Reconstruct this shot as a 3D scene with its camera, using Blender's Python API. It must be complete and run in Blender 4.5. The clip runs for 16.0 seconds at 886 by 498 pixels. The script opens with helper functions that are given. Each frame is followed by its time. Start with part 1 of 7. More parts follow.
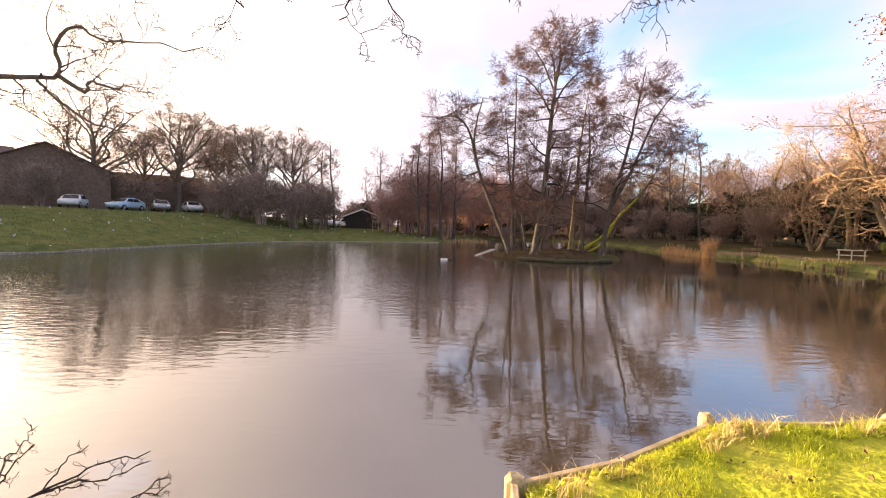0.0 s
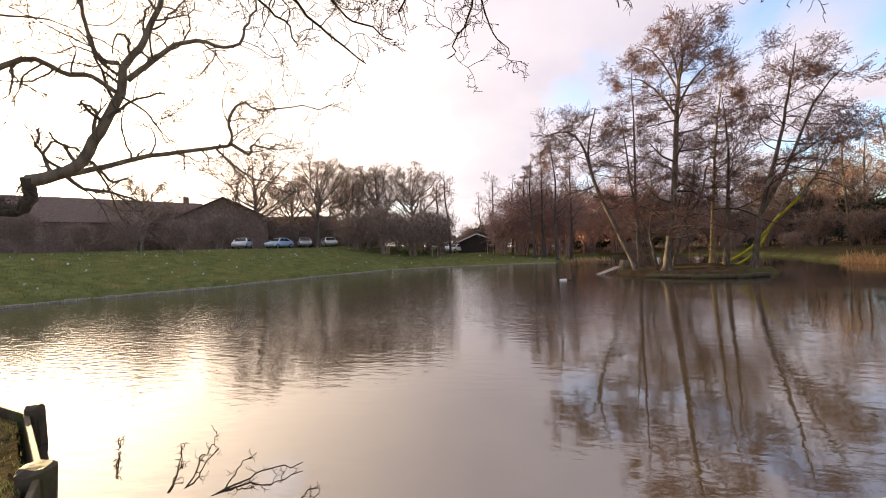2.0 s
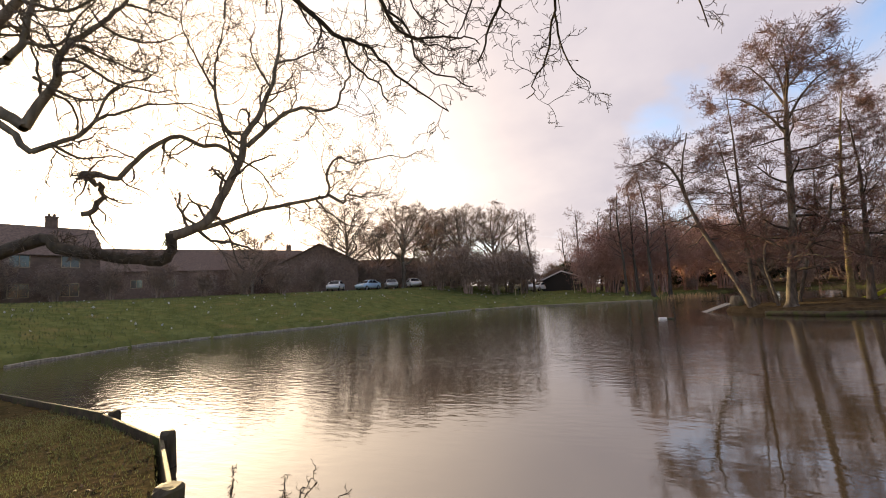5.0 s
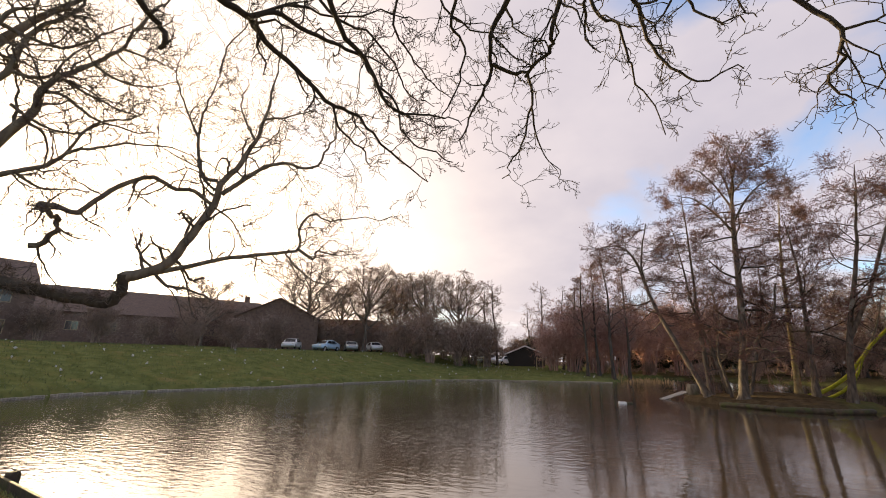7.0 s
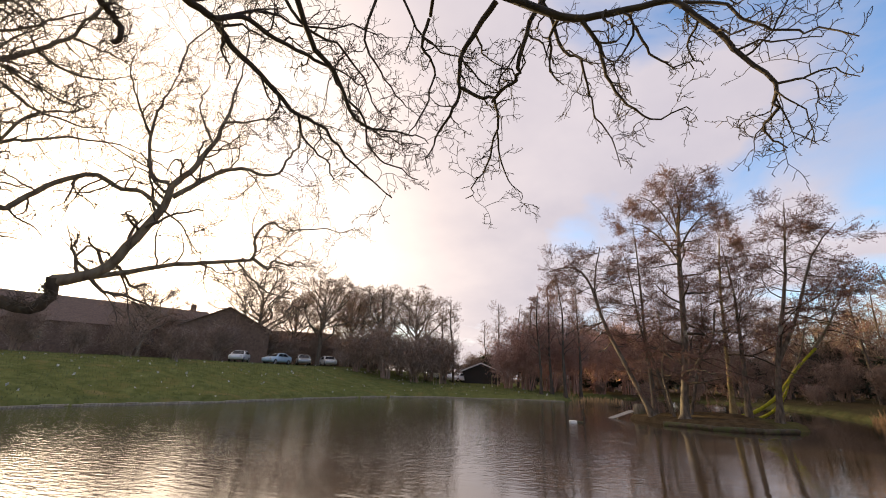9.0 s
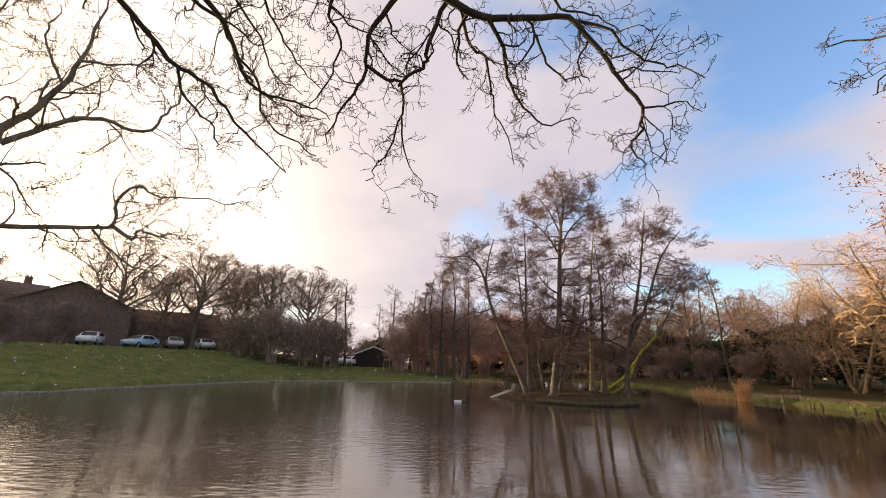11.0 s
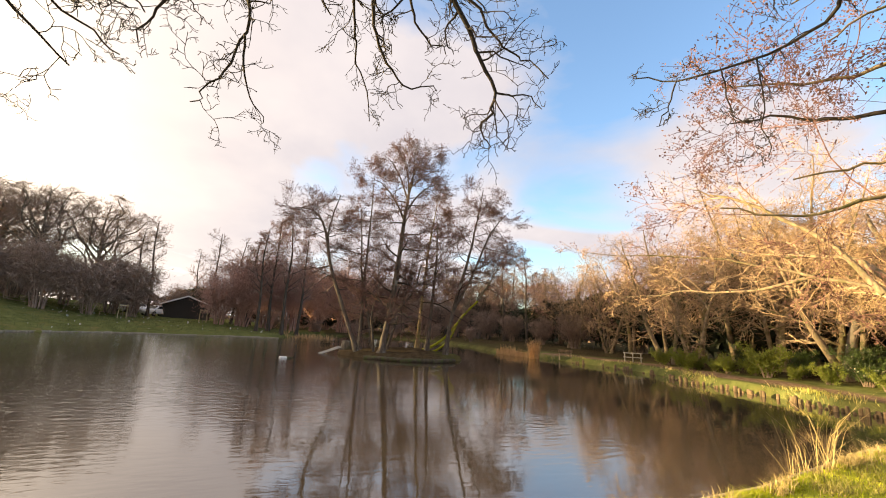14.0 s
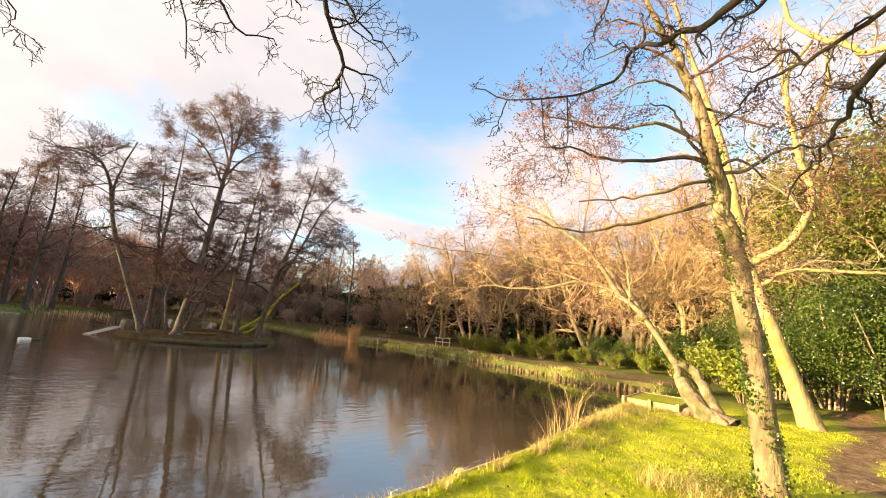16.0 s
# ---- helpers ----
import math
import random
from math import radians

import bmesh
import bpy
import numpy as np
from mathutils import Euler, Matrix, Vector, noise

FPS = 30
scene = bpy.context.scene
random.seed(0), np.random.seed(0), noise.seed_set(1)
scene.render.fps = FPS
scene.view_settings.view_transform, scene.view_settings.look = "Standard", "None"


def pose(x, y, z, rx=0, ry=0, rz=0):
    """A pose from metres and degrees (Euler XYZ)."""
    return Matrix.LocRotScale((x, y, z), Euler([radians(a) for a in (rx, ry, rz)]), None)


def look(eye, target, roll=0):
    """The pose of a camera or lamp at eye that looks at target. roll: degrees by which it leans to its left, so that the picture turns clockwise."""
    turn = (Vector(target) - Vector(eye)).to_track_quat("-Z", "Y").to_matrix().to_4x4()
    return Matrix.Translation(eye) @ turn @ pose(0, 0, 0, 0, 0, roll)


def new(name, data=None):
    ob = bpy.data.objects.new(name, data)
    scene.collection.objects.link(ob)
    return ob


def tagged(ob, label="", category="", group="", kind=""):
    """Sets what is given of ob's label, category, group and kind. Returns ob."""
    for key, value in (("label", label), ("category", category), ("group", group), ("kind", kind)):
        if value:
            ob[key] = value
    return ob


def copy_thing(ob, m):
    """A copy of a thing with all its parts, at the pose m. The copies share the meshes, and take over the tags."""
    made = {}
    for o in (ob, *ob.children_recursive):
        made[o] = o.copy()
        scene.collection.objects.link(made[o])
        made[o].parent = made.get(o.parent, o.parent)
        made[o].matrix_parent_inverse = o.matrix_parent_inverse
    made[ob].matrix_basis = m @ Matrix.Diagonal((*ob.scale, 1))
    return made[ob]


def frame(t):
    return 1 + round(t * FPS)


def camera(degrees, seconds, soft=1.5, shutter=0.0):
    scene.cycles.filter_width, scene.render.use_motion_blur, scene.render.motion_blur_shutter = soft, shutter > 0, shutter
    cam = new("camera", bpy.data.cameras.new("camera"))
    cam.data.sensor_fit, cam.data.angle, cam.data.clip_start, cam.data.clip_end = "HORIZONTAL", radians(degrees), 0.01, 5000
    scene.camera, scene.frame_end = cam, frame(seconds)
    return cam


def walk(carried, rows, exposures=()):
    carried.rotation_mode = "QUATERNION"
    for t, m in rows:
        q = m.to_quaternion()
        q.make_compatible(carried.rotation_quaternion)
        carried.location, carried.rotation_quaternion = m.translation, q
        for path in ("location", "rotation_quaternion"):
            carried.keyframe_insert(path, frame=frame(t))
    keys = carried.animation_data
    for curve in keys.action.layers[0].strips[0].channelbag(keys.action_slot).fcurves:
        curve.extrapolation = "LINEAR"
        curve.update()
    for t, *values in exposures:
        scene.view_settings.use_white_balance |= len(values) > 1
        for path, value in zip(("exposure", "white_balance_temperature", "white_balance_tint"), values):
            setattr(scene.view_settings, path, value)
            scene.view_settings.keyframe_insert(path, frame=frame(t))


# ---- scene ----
# ---- camera and its walk: a phone turned by hand on the bank ----
cam = camera(94.25, 16.0, soft=1.0)
PATH = [
    (0.0, 0.003, 0.004, 1.897, 87.00, -0.70, 0.00),
    (0.5, 0.002, 0.009, 1.894, 87.26, 0.07, 3.96),
    (1.0, -0.001, 0.007, 1.898, 88.10, 1.06, 8.05),
    (1.5, -0.006, 0.008, 1.903, 89.16, 1.95, 11.98),
    (2.0, -0.008, 0.005, 1.908, 90.41, 2.68, 15.86),
    (2.5, -0.004, 0.004, 1.911, 91.47, 3.27, 19.34),
    (3.0, -0.007, 0.004, 1.910, 92.42, 3.79, 22.27),
    (3.5, -0.016, -0.000, 1.910, 93.14, 4.07, 24.65),
    (4.0, -0.024, -0.009, 1.916, 93.75, 4.26, 26.63),
    (4.2, -0.029, -0.010, 1.911, 94.08, 4.32, 27.30),
    (6.3, -0.047, -0.055, 1.869, 102.74, 0.93, 24.79),
    (6.5, -0.061, -0.050, 1.872, 103.70, 0.47, 23.80),
    (7.0, -0.047, -0.052, 1.892, 105.55, -0.42, 22.00),
    (7.5, -0.052, -0.055, 1.885, 106.96, -0.77, 20.78),
    (8.0, -0.062, -0.051, 1.893, 107.68, -0.95, 19.94),
    (10.3, -0.026, -0.067, 1.941, 106.96, -0.80, 7.37),
    (10.5, -0.023, -0.061, 1.938, 106.74, -0.59, 5.81),
    (11.0, -0.012, -0.064, 1.924, 105.81, -0.81, 1.77),
    (11.5, -0.047, -0.042, 1.921, 105.19, -0.40, -1.73),
    (12.0, -0.028, -0.049, 1.923, 104.45, -0.57, -4.86),
    (12.5, -0.000, -0.039, 1.934, 103.67, -0.79, -7.98),
    (13.0, -0.013, -0.043, 1.929, 102.75, -1.41, -11.52),
    (13.5, 0.004, -0.020, 1.943, 101.73, -2.16, -15.83),
    (14.0, 0.024, -0.008, 1.945, 100.94, -2.80, -20.63),
    (14.5, 0.018, 0.002, 1.941, 100.35, -3.80, -26.79),
    (15.0, 0.025, 0.028, 1.931, 100.15, -4.57, -33.23),
    (15.5, 0.047, 0.046, 1.940, 100.22, -4.72, -39.40),
    (16.0, 0.052, 0.054, 1.958, 100.36, -4.54, -44.76),
]
EXPOSURES = [(0.0, 1.24, 7000, 19), (1.0, 1.13, 7000, 17), (2.0, 1.0, 7000, 15), (3.5, 0.8, 7050, 13), (4.2, 0.74, 7050, 13), (6.5, 0.66, 7000, 14), (8.0, 0.66, 7000, 14), (10.5, 0.68, 7050, 14), (12.0, 0.78, 7150, 12), (13.5, 0.92, 7400, 10), (15.0, 1.06, 7550, 7), (16.0, 1.14, 7600, 6)]
walk(cam, [(t, pose(x, y, z, rx, ry, rz)) for t, x, y, z, rx, ry, rz in PATH], EXPOSURES)

# ---- light: low winter sun through thin cloud ----
SUN_AZ, SUN_EL = 61.9, 9.3          # degrees to the left of the y axis, degrees up
sun_dir = Vector((-math.sin(radians(SUN_AZ)) * math.cos(radians(SUN_EL)), math.cos(radians(SUN_AZ)) * math.cos(radians(SUN_EL)), math.sin(radians(SUN_EL))))
lamp = bpy.data.lights.new("sun", "SUN")
lamp.energy, lamp.angle, lamp.color = 10.0, radians(0.6), (1.0, 0.79, 0.43)
sun = new("sun", lamp)
sun.matrix_world = look(sun_dir * 100, (0, 0, 0))

world = bpy.data.worlds.new("world")
scene.world = world
world.use_nodes = True
NT = world.node_tree
NT.nodes.clear()


def wmath(op, a, b=None, clamp=False):
    n = NT.nodes.new("ShaderNodeMath")
    n.operation, n.use_clamp = op, clamp
    for i, v in enumerate((a, b)):
        if v is None:
            continue
        if isinstance(v, (int, float)):
            n.inputs[i].default_value = v
        else:
            NT.links.new(v, n.inputs[i])
    return n.outputs[0]


def wmix(fac, a, b, blend="MIX"):
    n = NT.nodes.new("ShaderNodeMix")
    n.data_type, n.blend_type, n.clamp_factor = "RGBA", blend, True
    for sock, v in ((n.inputs[0], fac), (n.inputs[6], a), (n.inputs[7], b)):
        if isinstance(v, (int, float)):
            sock.default_value = v
        elif isinstance(v, tuple):
            sock.default_value = (*v, 1)
        else:
            NT.links.new(v, sock)
    return n.outputs[2]


sky = NT.nodes.new("ShaderNodeTexSky")
sky.sky_type, sky.sun_disc = "NISHITA", False
sky.sun_elevation, sky.sun_rotation = radians(SUN_EL), radians(-SUN_AZ)
sky.air_density, sky.dust_density, sky.ozone_density = 1.0, 1.2, 1.5
coord = NT.nodes.new("ShaderNodeTexCoord")
ray_dir = coord.outputs["Generated"]
dot = NT.nodes.new("ShaderNodeVectorMath")
dot.operation = "DOT_PRODUCT"
NT.links.new(ray_dir, dot.inputs[0])
dot.inputs[1].default_value = sun_dir
near_sun = wmath("MAXIMUM", dot.outputs["Value"], 0.0)
sep = NT.nodes.new("ShaderNodeSeparateXYZ")
NT.links.new(ray_dir, sep.inputs[0])
# clouds lie on a sheet overhead: divide by the height of the ray
up_z = wmath("ADD", wmath("MAXIMUM", sep.outputs[2], 0.0), 0.28)
sheet = NT.nodes.new("ShaderNodeCombineXYZ")
NT.links.new(wmath("DIVIDE", sep.outputs[0], up_z), sheet.inputs[0])
NT.links.new(wmath("DIVIDE", sep.outputs[1], up_z), sheet.inputs[1])
puffs = NT.nodes.new("ShaderNodeTexNoise")
puffs.inputs["Scale"].default_value, puffs.inputs["Detail"].default_value, puffs.inputs["Roughness"].default_value = 1.25, 8.0, 0.5
puffs.inputs["Distortion"].default_value = 0.4
shift = NT.nodes.new("ShaderNodeVectorMath")
shift.operation = "ADD"
shift.inputs[1].default_value = (3.1, 0.4, 0.0)
NT.links.new(sheet.outputs[0], shift.inputs[0])
NT.links.new(shift.outputs[0], puffs.inputs["Vector"])
# thin cloud thickens towards the sun and leaves blue gaps away from it
veil = wmath("MULTIPLY", wmath("ADD", dot.outputs["Value"], 0.70), 0.9)
for gap_az, gap_el, gap_pow, gap_deep in ((-33.0, 22.0, 95.0, 0.75), (-37.0, 40.0, 90.0, 0.6), (-53.0, 20.0, 110.0, -0.38), (-5.0, 25.0, 45.0, -0.4), (-19.0, 38.0, 80.0, 0.35), (-84.0, 44.0, 26.0, 0.9), (-70.0, 31.0, 60.0, 0.5)):
    toward = NT.nodes.new("ShaderNodeVectorMath")
    toward.operation = "DOT_PRODUCT"
    NT.links.new(ray_dir, toward.inputs[0])
    toward.inputs[1].default_value = (-math.sin(radians(gap_az)) * math.cos(radians(gap_el)), math.cos(radians(gap_az)) * math.cos(radians(gap_el)), math.sin(radians(gap_el)))
    lobe = wmath("POWER", wmath("MAXIMUM", toward.outputs["Value"], 0.0), gap_pow)
    veil = wmath("SUBTRACT", veil, wmath("MULTIPLY", lobe, gap_deep))
cover = wmath("ADD", wmath("MULTIPLY", wmath("SUBTRACT", puffs.outputs["Fac"], 0.44), 7.0), veil, True)
glow_wide = wmath("POWER", near_sun, 4.0)
glow_mid = wmath("POWER", near_sun, 34.0)
glow_core = wmath("POWER", near_sun, 1500.0)
cloud = wmix(glow_wide, (0.415, 0.405, 0.46), (0.70, 0.61, 0.52))
banks = NT.nodes.new("ShaderNodeTexNoise")
banks.inputs["Scale"].default_value, banks.inputs["Detail"].default_value, banks.inputs["Roughness"].default_value = 1.5, 5.0, 0.55
NT.links.new(sheet.outputs[0], banks.inputs["Vector"])
tone = wmath("ADD", wmath("MULTIPLY", wmath("SUBTRACT", banks.outputs["Fac"], 0.5), 2.2), 0.5, True)
cloud = wmix(tone, wmix(1.0, cloud, (0.84, 0.86, 0.93), "MULTIPLY"), wmix(1.0, cloud, (1.20, 1.18, 1.15), "MULTIPLY"))
sky_lit = wmix(1.0, sky.outputs[0], (0.205, 0.243, 0.30), "MULTIPLY")
base_sky = wmix(cover, sky_lit, cloud)
glow_broad = wmath("POWER", near_sun, 7.0)
halo = wmix(1.0, base_sky, wmix(glow_broad, (0, 0, 0), (1.3, 1.04, 0.74)), "ADD")
halo = wmix(1.0, halo, wmix(glow_mid, (0, 0, 0), (1.6, 1.3, 0.92)), "ADD")
disc = NT.nodes.new("ShaderNodeVectorMath")
disc.operation = "SCALE"
disc.inputs[0].default_value = (14.0, 12.0, 8.5)
NT.links.new(glow_core, disc.inputs["Scale"])
total = wmix(1.0, halo, disc.outputs[0], "ADD")
back = NT.nodes.new("ShaderNodeBackground")
NT.links.new(total, back.inputs[0])
back.inputs[1].default_value = 1.0
out = NT.nodes.new("ShaderNodeOutputWorld")
NT.links.new(back.outputs[0], out.inputs[0])

# ---- materials ----
def material(name, colours, rough=0.85, scale=6.0, detail=5.0, bump=0.0, bump_scale=None, stretch=(1, 1, 1), metal=0.0, patch=None, vary=0.0, spec=0.3, trans=0.0):
    """Noise between colours, at object coordinates in metres. patch: (colour, scale, from, to) lays a second, larger pattern over it.
    vary: brightness shift by object. trans: light that passes a thin leaf."""
    m = bpy.data.materials.new(name)
    m.use_nodes = True
    nt = m.node_tree
    bsdf = nt.nodes["Principled BSDF"]
    bsdf.inputs["Roughness"].default_value = rough
    bsdf.inputs["Metallic"].default_value = metal
    bsdf.inputs["Specular IOR Level"].default_value = spec
    tc = nt.nodes.new("ShaderNodeTexCoord")
    mp = nt.nodes.new("ShaderNodeMapping")
    mp.inputs["Scale"].default_value = stretch
    nt.links.new(tc.outputs["Object"], mp.inputs[0])
    nz = nt.nodes.new("ShaderNodeTexNoise")
    nz.inputs["Scale"].default_value, nz.inputs["Detail"].default_value = scale, detail
    nt.links.new(mp.outputs[0], nz.inputs["Vector"])
    ramp = nt.nodes.new("ShaderNodeValToRGB")
    el = ramp.color_ramp.elements
    while len(el) < len(colours):
        el.new(0.5)
    for i, c in enumerate(colours):
        el[i].position = 0.3 + 0.4 * i / max(1, len(colours) - 1)
        el[i].color = (*c, 1)
    nt.links.new(nz.outputs["Fac"], ramp.inputs[0])
    col = ramp.outputs[0]
    if patch:
        pz = nt.nodes.new("ShaderNodeTexNoise")
        pz.inputs["Scale"].default_value, pz.inputs["Detail"].default_value = patch[1], 4.0
        nt.links.new(tc.outputs["Object"], pz.inputs["Vector"])
        mr = nt.nodes.new("ShaderNodeMapRange")
        mr.inputs[1].default_value, mr.inputs[2].default_value = patch[2], patch[3]
        nt.links.new(pz.outputs["Fac"], mr.inputs[0])
        mx = nt.nodes.new("ShaderNodeMix")
        mx.data_type = "RGBA"
        nt.links.new(mr.outputs[0], mx.inputs[0])
        nt.links.new(col, mx.inputs[6])
        mx.inputs[7].default_value = (*patch[0], 1)
        col = mx.outputs[2]
    if vary:
        info = nt.nodes.new("ShaderNodeObjectInfo")
        geo = nt.nodes.new("ShaderNodeNewGeometry")
        add = nt.nodes.new("ShaderNodeMath")
        add.operation = "ADD"
        nt.links.new(info.outputs["Random"], add.inputs[0])
        nt.links.new(geo.outputs["Random Per Island"], add.inputs[1])
        mr = nt.nodes.new("ShaderNodeMapRange")
        mr.inputs[1].default_value, mr.inputs[2].default_value = 0.0, 2.0
        mr.inputs[3].default_value, mr.inputs[4].default_value = 1 - vary, 1 + vary
        nt.links.new(add.outputs[0], mr.inputs[0])
        hs = nt.nodes.new("ShaderNodeHueSaturation")
        nt.links.new(mr.outputs[0], hs.inputs["Value"])
        nt.links.new(col, hs.inputs["Color"])
        col = hs.outputs[0]
    nt.links.new(col, bsdf.inputs["Base Color"])
    if bump:
        bz = nt.nodes.new("ShaderNodeTexNoise")
        bz.inputs["Scale"].default_value, bz.inputs["Detail"].default_value = bump_scale or scale * 2, 5.0
        nt.links.new(mp.outputs[0], bz.inputs["Vector"])
        bp = nt.nodes.new("ShaderNodeBump")
        bp.inputs["Strength"].default_value, bp.inputs["Distance"].default_value = 1.0, bump
        nt.links.new(bz.outputs["Fac"], bp.inputs["Height"])
        nt.links.new(bp.outputs[0], bsdf.inputs["Normal"])
    if trans:
        tr = nt.nodes.new("ShaderNodeBsdfTranslucent")
        nt.links.new(col, tr.inputs[0])
        ms = nt.nodes.new("ShaderNodeMixShader")
        ms.inputs[0].default_value = trans
        nt.links.new(bsdf.outputs[0], ms.inputs[1])
        nt.links.new(tr.outputs[0], ms.inputs[2])
        nt.links.new(ms.outputs[0], nt.nodes["Material Output"].inputs[0])
    return m


BARK_GREY = material("bark_grey", [(0.085, 0.072, 0.054), (0.24, 0.205, 0.15)], 0.9, 7, 6, 0.02, 14, (1, 1, 0.25), patch=((0.10, 0.12, 0.05), 1.1, 0.55, 0.75))
BARK_DARK = material("bark_dark", [(0.035, 0.028, 0.022), (0.10, 0.08, 0.06)], 0.9, 8, 6, 0.02, 16, (1, 1, 0.3))
BARK_OAK = material("bark_oak", [(0.09, 0.072, 0.055), (0.22, 0.18, 0.135)], 0.9, 9, 6, 0.015, 20, (1, 1, 0.4))
TWIG_OAK = material("twig_oak", [(0.075, 0.06, 0.05), (0.15, 0.12, 0.095)], 0.9, 5, 3, vary=0.2)
BARK_ALDER = material("bark_alder", [(0.05, 0.04, 0.032), (0.16, 0.13, 0.10)], 0.9, 9, 6, 0.02, 18, (1, 1, 0.3), patch=((0.26, 0.24, 0.20), 1.3, 0.58, 0.72))
TWIG_ALDER = material("twig_alder", [(0.10, 0.062, 0.05), (0.20, 0.125, 0.10)], 0.9, 3, 3, vary=0.3)
BARK_PALE = material("bark_pale", [(0.19, 0.14, 0.07), (0.37, 0.285, 0.155)], 0.85, 9, 8, 0.02, 22, (1, 1, 0.5), patch=((0.17, 0.17, 0.055), 2.2, 0.5, 0.7))
BARK_MOSS = material("bark_moss", [(0.22, 0.23, 0.02), (0.40, 0.40, 0.035)], 0.95, 9, 5, 0.02, 25, patch=((0.14, 0.12, 0.07), 1.6, 0.62, 0.75))
BARK_GOLD = material("bark_gold", [(0.12, 0.085, 0.055), (0.31, 0.23, 0.145)], 0.9, 11, 8, 0.03, 26, (1, 1, 0.35), patch=((0.085, 0.08, 0.032), 3.0, 0.5, 0.68))
TWIG_BROWN = material("twig_brown", [(0.185, 0.13, 0.10), (0.33, 0.235, 0.185)], 0.9, 3, 3, vary=0.25)
TWIG_RED = material("twig_red", [(0.29, 0.165, 0.13), (0.44, 0.265, 0.21)], 0.9, 3, 3, vary=0.25)
TWIG_GOLD = material("twig_gold", [(0.27, 0.172, 0.105), (0.48, 0.335, 0.205)], 0.9, 3, 3, vary=0.35)
# near-black wood: the backlit silhouette look is put into the colour
TWIG_DARK_BACKLIT = material("twig_dark_backlit", [(0.022, 0.017, 0.015), (0.05, 0.038, 0.032)], 0.9, 5, 3, vary=0.2)
TWIG_PURPLE = material("twig_purple", [(0.125, 0.064, 0.055), (0.25, 0.13, 0.108)], 0.9, 3, 3, vary=0.25)
CATKIN = material("catkin", [(0.13, 0.065, 0.055), (0.25, 0.13, 0.11)], 0.9, 4, 3, vary=0.3, trans=0.2)
LEAF_GREEN = material("leaf_green", [(0.022, 0.044, 0.008), (0.085, 0.12, 0.022)], 0.35, 2, 3, vary=0.4, spec=0.5, trans=0.2)
LEAF_OLIVE = material("leaf_olive", [(0.055, 0.07, 0.014), (0.15, 0.15, 0.03)], 0.55, 2, 3, vary=0.4, spec=0.3, trans=0.2)
LEAF_YELLOW = material("leaf_yellow", [(0.12, 0.15, 0.02), (0.24, 0.26, 0.04)], 0.5, 2, 3, vary=0.35, spec=0.4, trans=0.25)
LEAF_DARK = material("leaf_dark", [(0.016, 0.023, 0.012), (0.036, 0.044, 0.022)], 0.6, 2, 3, vary=0.3, trans=0.15)
IVY = material("ivy", [(0.045, 0.08, 0.014), (0.12, 0.17, 0.03)], 0.4, 6, 3, vary=0.4, spec=0.5, trans=0.15)
# sunny-bank blades: low sunlight is put into this bright yellow-green
GRASS_SUNLIT = material("sunlit_grass_blade", [(0.29, 0.34, 0.02), (0.53, 0.53, 0.055)], 0.6, 0.9, 4, vary=0.45, trans=0.45, patch=((0.36, 0.30, 0.09), 1.9, 0.52, 0.70))
# lawn blades: paler and greyer to hold the haze over the far lawn
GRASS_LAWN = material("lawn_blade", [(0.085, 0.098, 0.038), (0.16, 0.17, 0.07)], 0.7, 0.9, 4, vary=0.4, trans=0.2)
TUSSOCK = material("tussock", [(0.24, 0.25, 0.04), (0.44, 0.36, 0.14)], 0.7, 1.4, 4, vary=0.4, trans=0.3)
STRAW = material("straw", [(0.42, 0.30, 0.13), (0.62, 0.48, 0.24)], 0.8, 4, 3, vary=0.3, trans=0.25)
REED = material("reed", [(0.40, 0.24, 0.11), (0.58, 0.37, 0.18)], 0.8, 4, 3, vary=0.3, trans=0.25)
TIMBER = material("timber", [(0.25, 0.18, 0.11), (0.45, 0.35, 0.23)], 0.85, 5, 6, 0.006, 30, (1, 1, 4), vary=0.2, patch=((0.08, 0.09, 0.035), 2.5, 0.56, 0.7))
TIMBER_WET = material("timber_wet", [(0.035, 0.028, 0.02), (0.09, 0.07, 0.045)], 0.75, 6, 5, 0.006, 25, vary=0.2, patch=((0.055, 0.065, 0.02), 2.5, 0.5, 0.66))
LOG_WOOD = material("log_wood", [(0.07, 0.048, 0.028), (0.23, 0.155, 0.09)], 0.9, 5, 6, 0.01, 20, (1, 1, 0.3), vary=0.5, patch=((0.07, 0.08, 0.03), 2, 0.5, 0.65))
POST_WOOD = material("post_wood", [(0.25, 0.19, 0.10), (0.47, 0.38, 0.23)], 0.85, 6, 6, 0.008, 22, (1, 1, 0.25), vary=0.3, patch=((0.12, 0.12, 0.05), 3, 0.55, 0.72))
PLANK_GREY = material("plank_grey", [(0.20, 0.185, 0.17), (0.34, 0.32, 0.29)], 0.8, 7, 5, 0.004, 30, (1, 6, 1), vary=0.15)
STONE = material("stone", [(0.14, 0.118, 0.085), (0.36, 0.315, 0.245)], 0.85, 7, 6, 0.01, 18, vary=0.2)
BRICK = material("brick_wall", [(0.10, 0.065, 0.05), (0.18, 0.115, 0.085)], 0.9, 3, 6, 0.004, 14)
ROOF_TILE = material("roof_tile", [(0.09, 0.06, 0.05), (0.17, 0.115, 0.09)], 0.85, 5, 5, 0.01, 12)
WHITE_PAINT = material("white_paint", [(0.70, 0.69, 0.66), (0.80, 0.79, 0.76)], 0.5, 4, 3)
DARK_BOARD = material("dark_board", [(0.022, 0.019, 0.017), (0.05, 0.043, 0.037)], 0.8, 6, 4, 0.005, 14, (1, 1, 6))
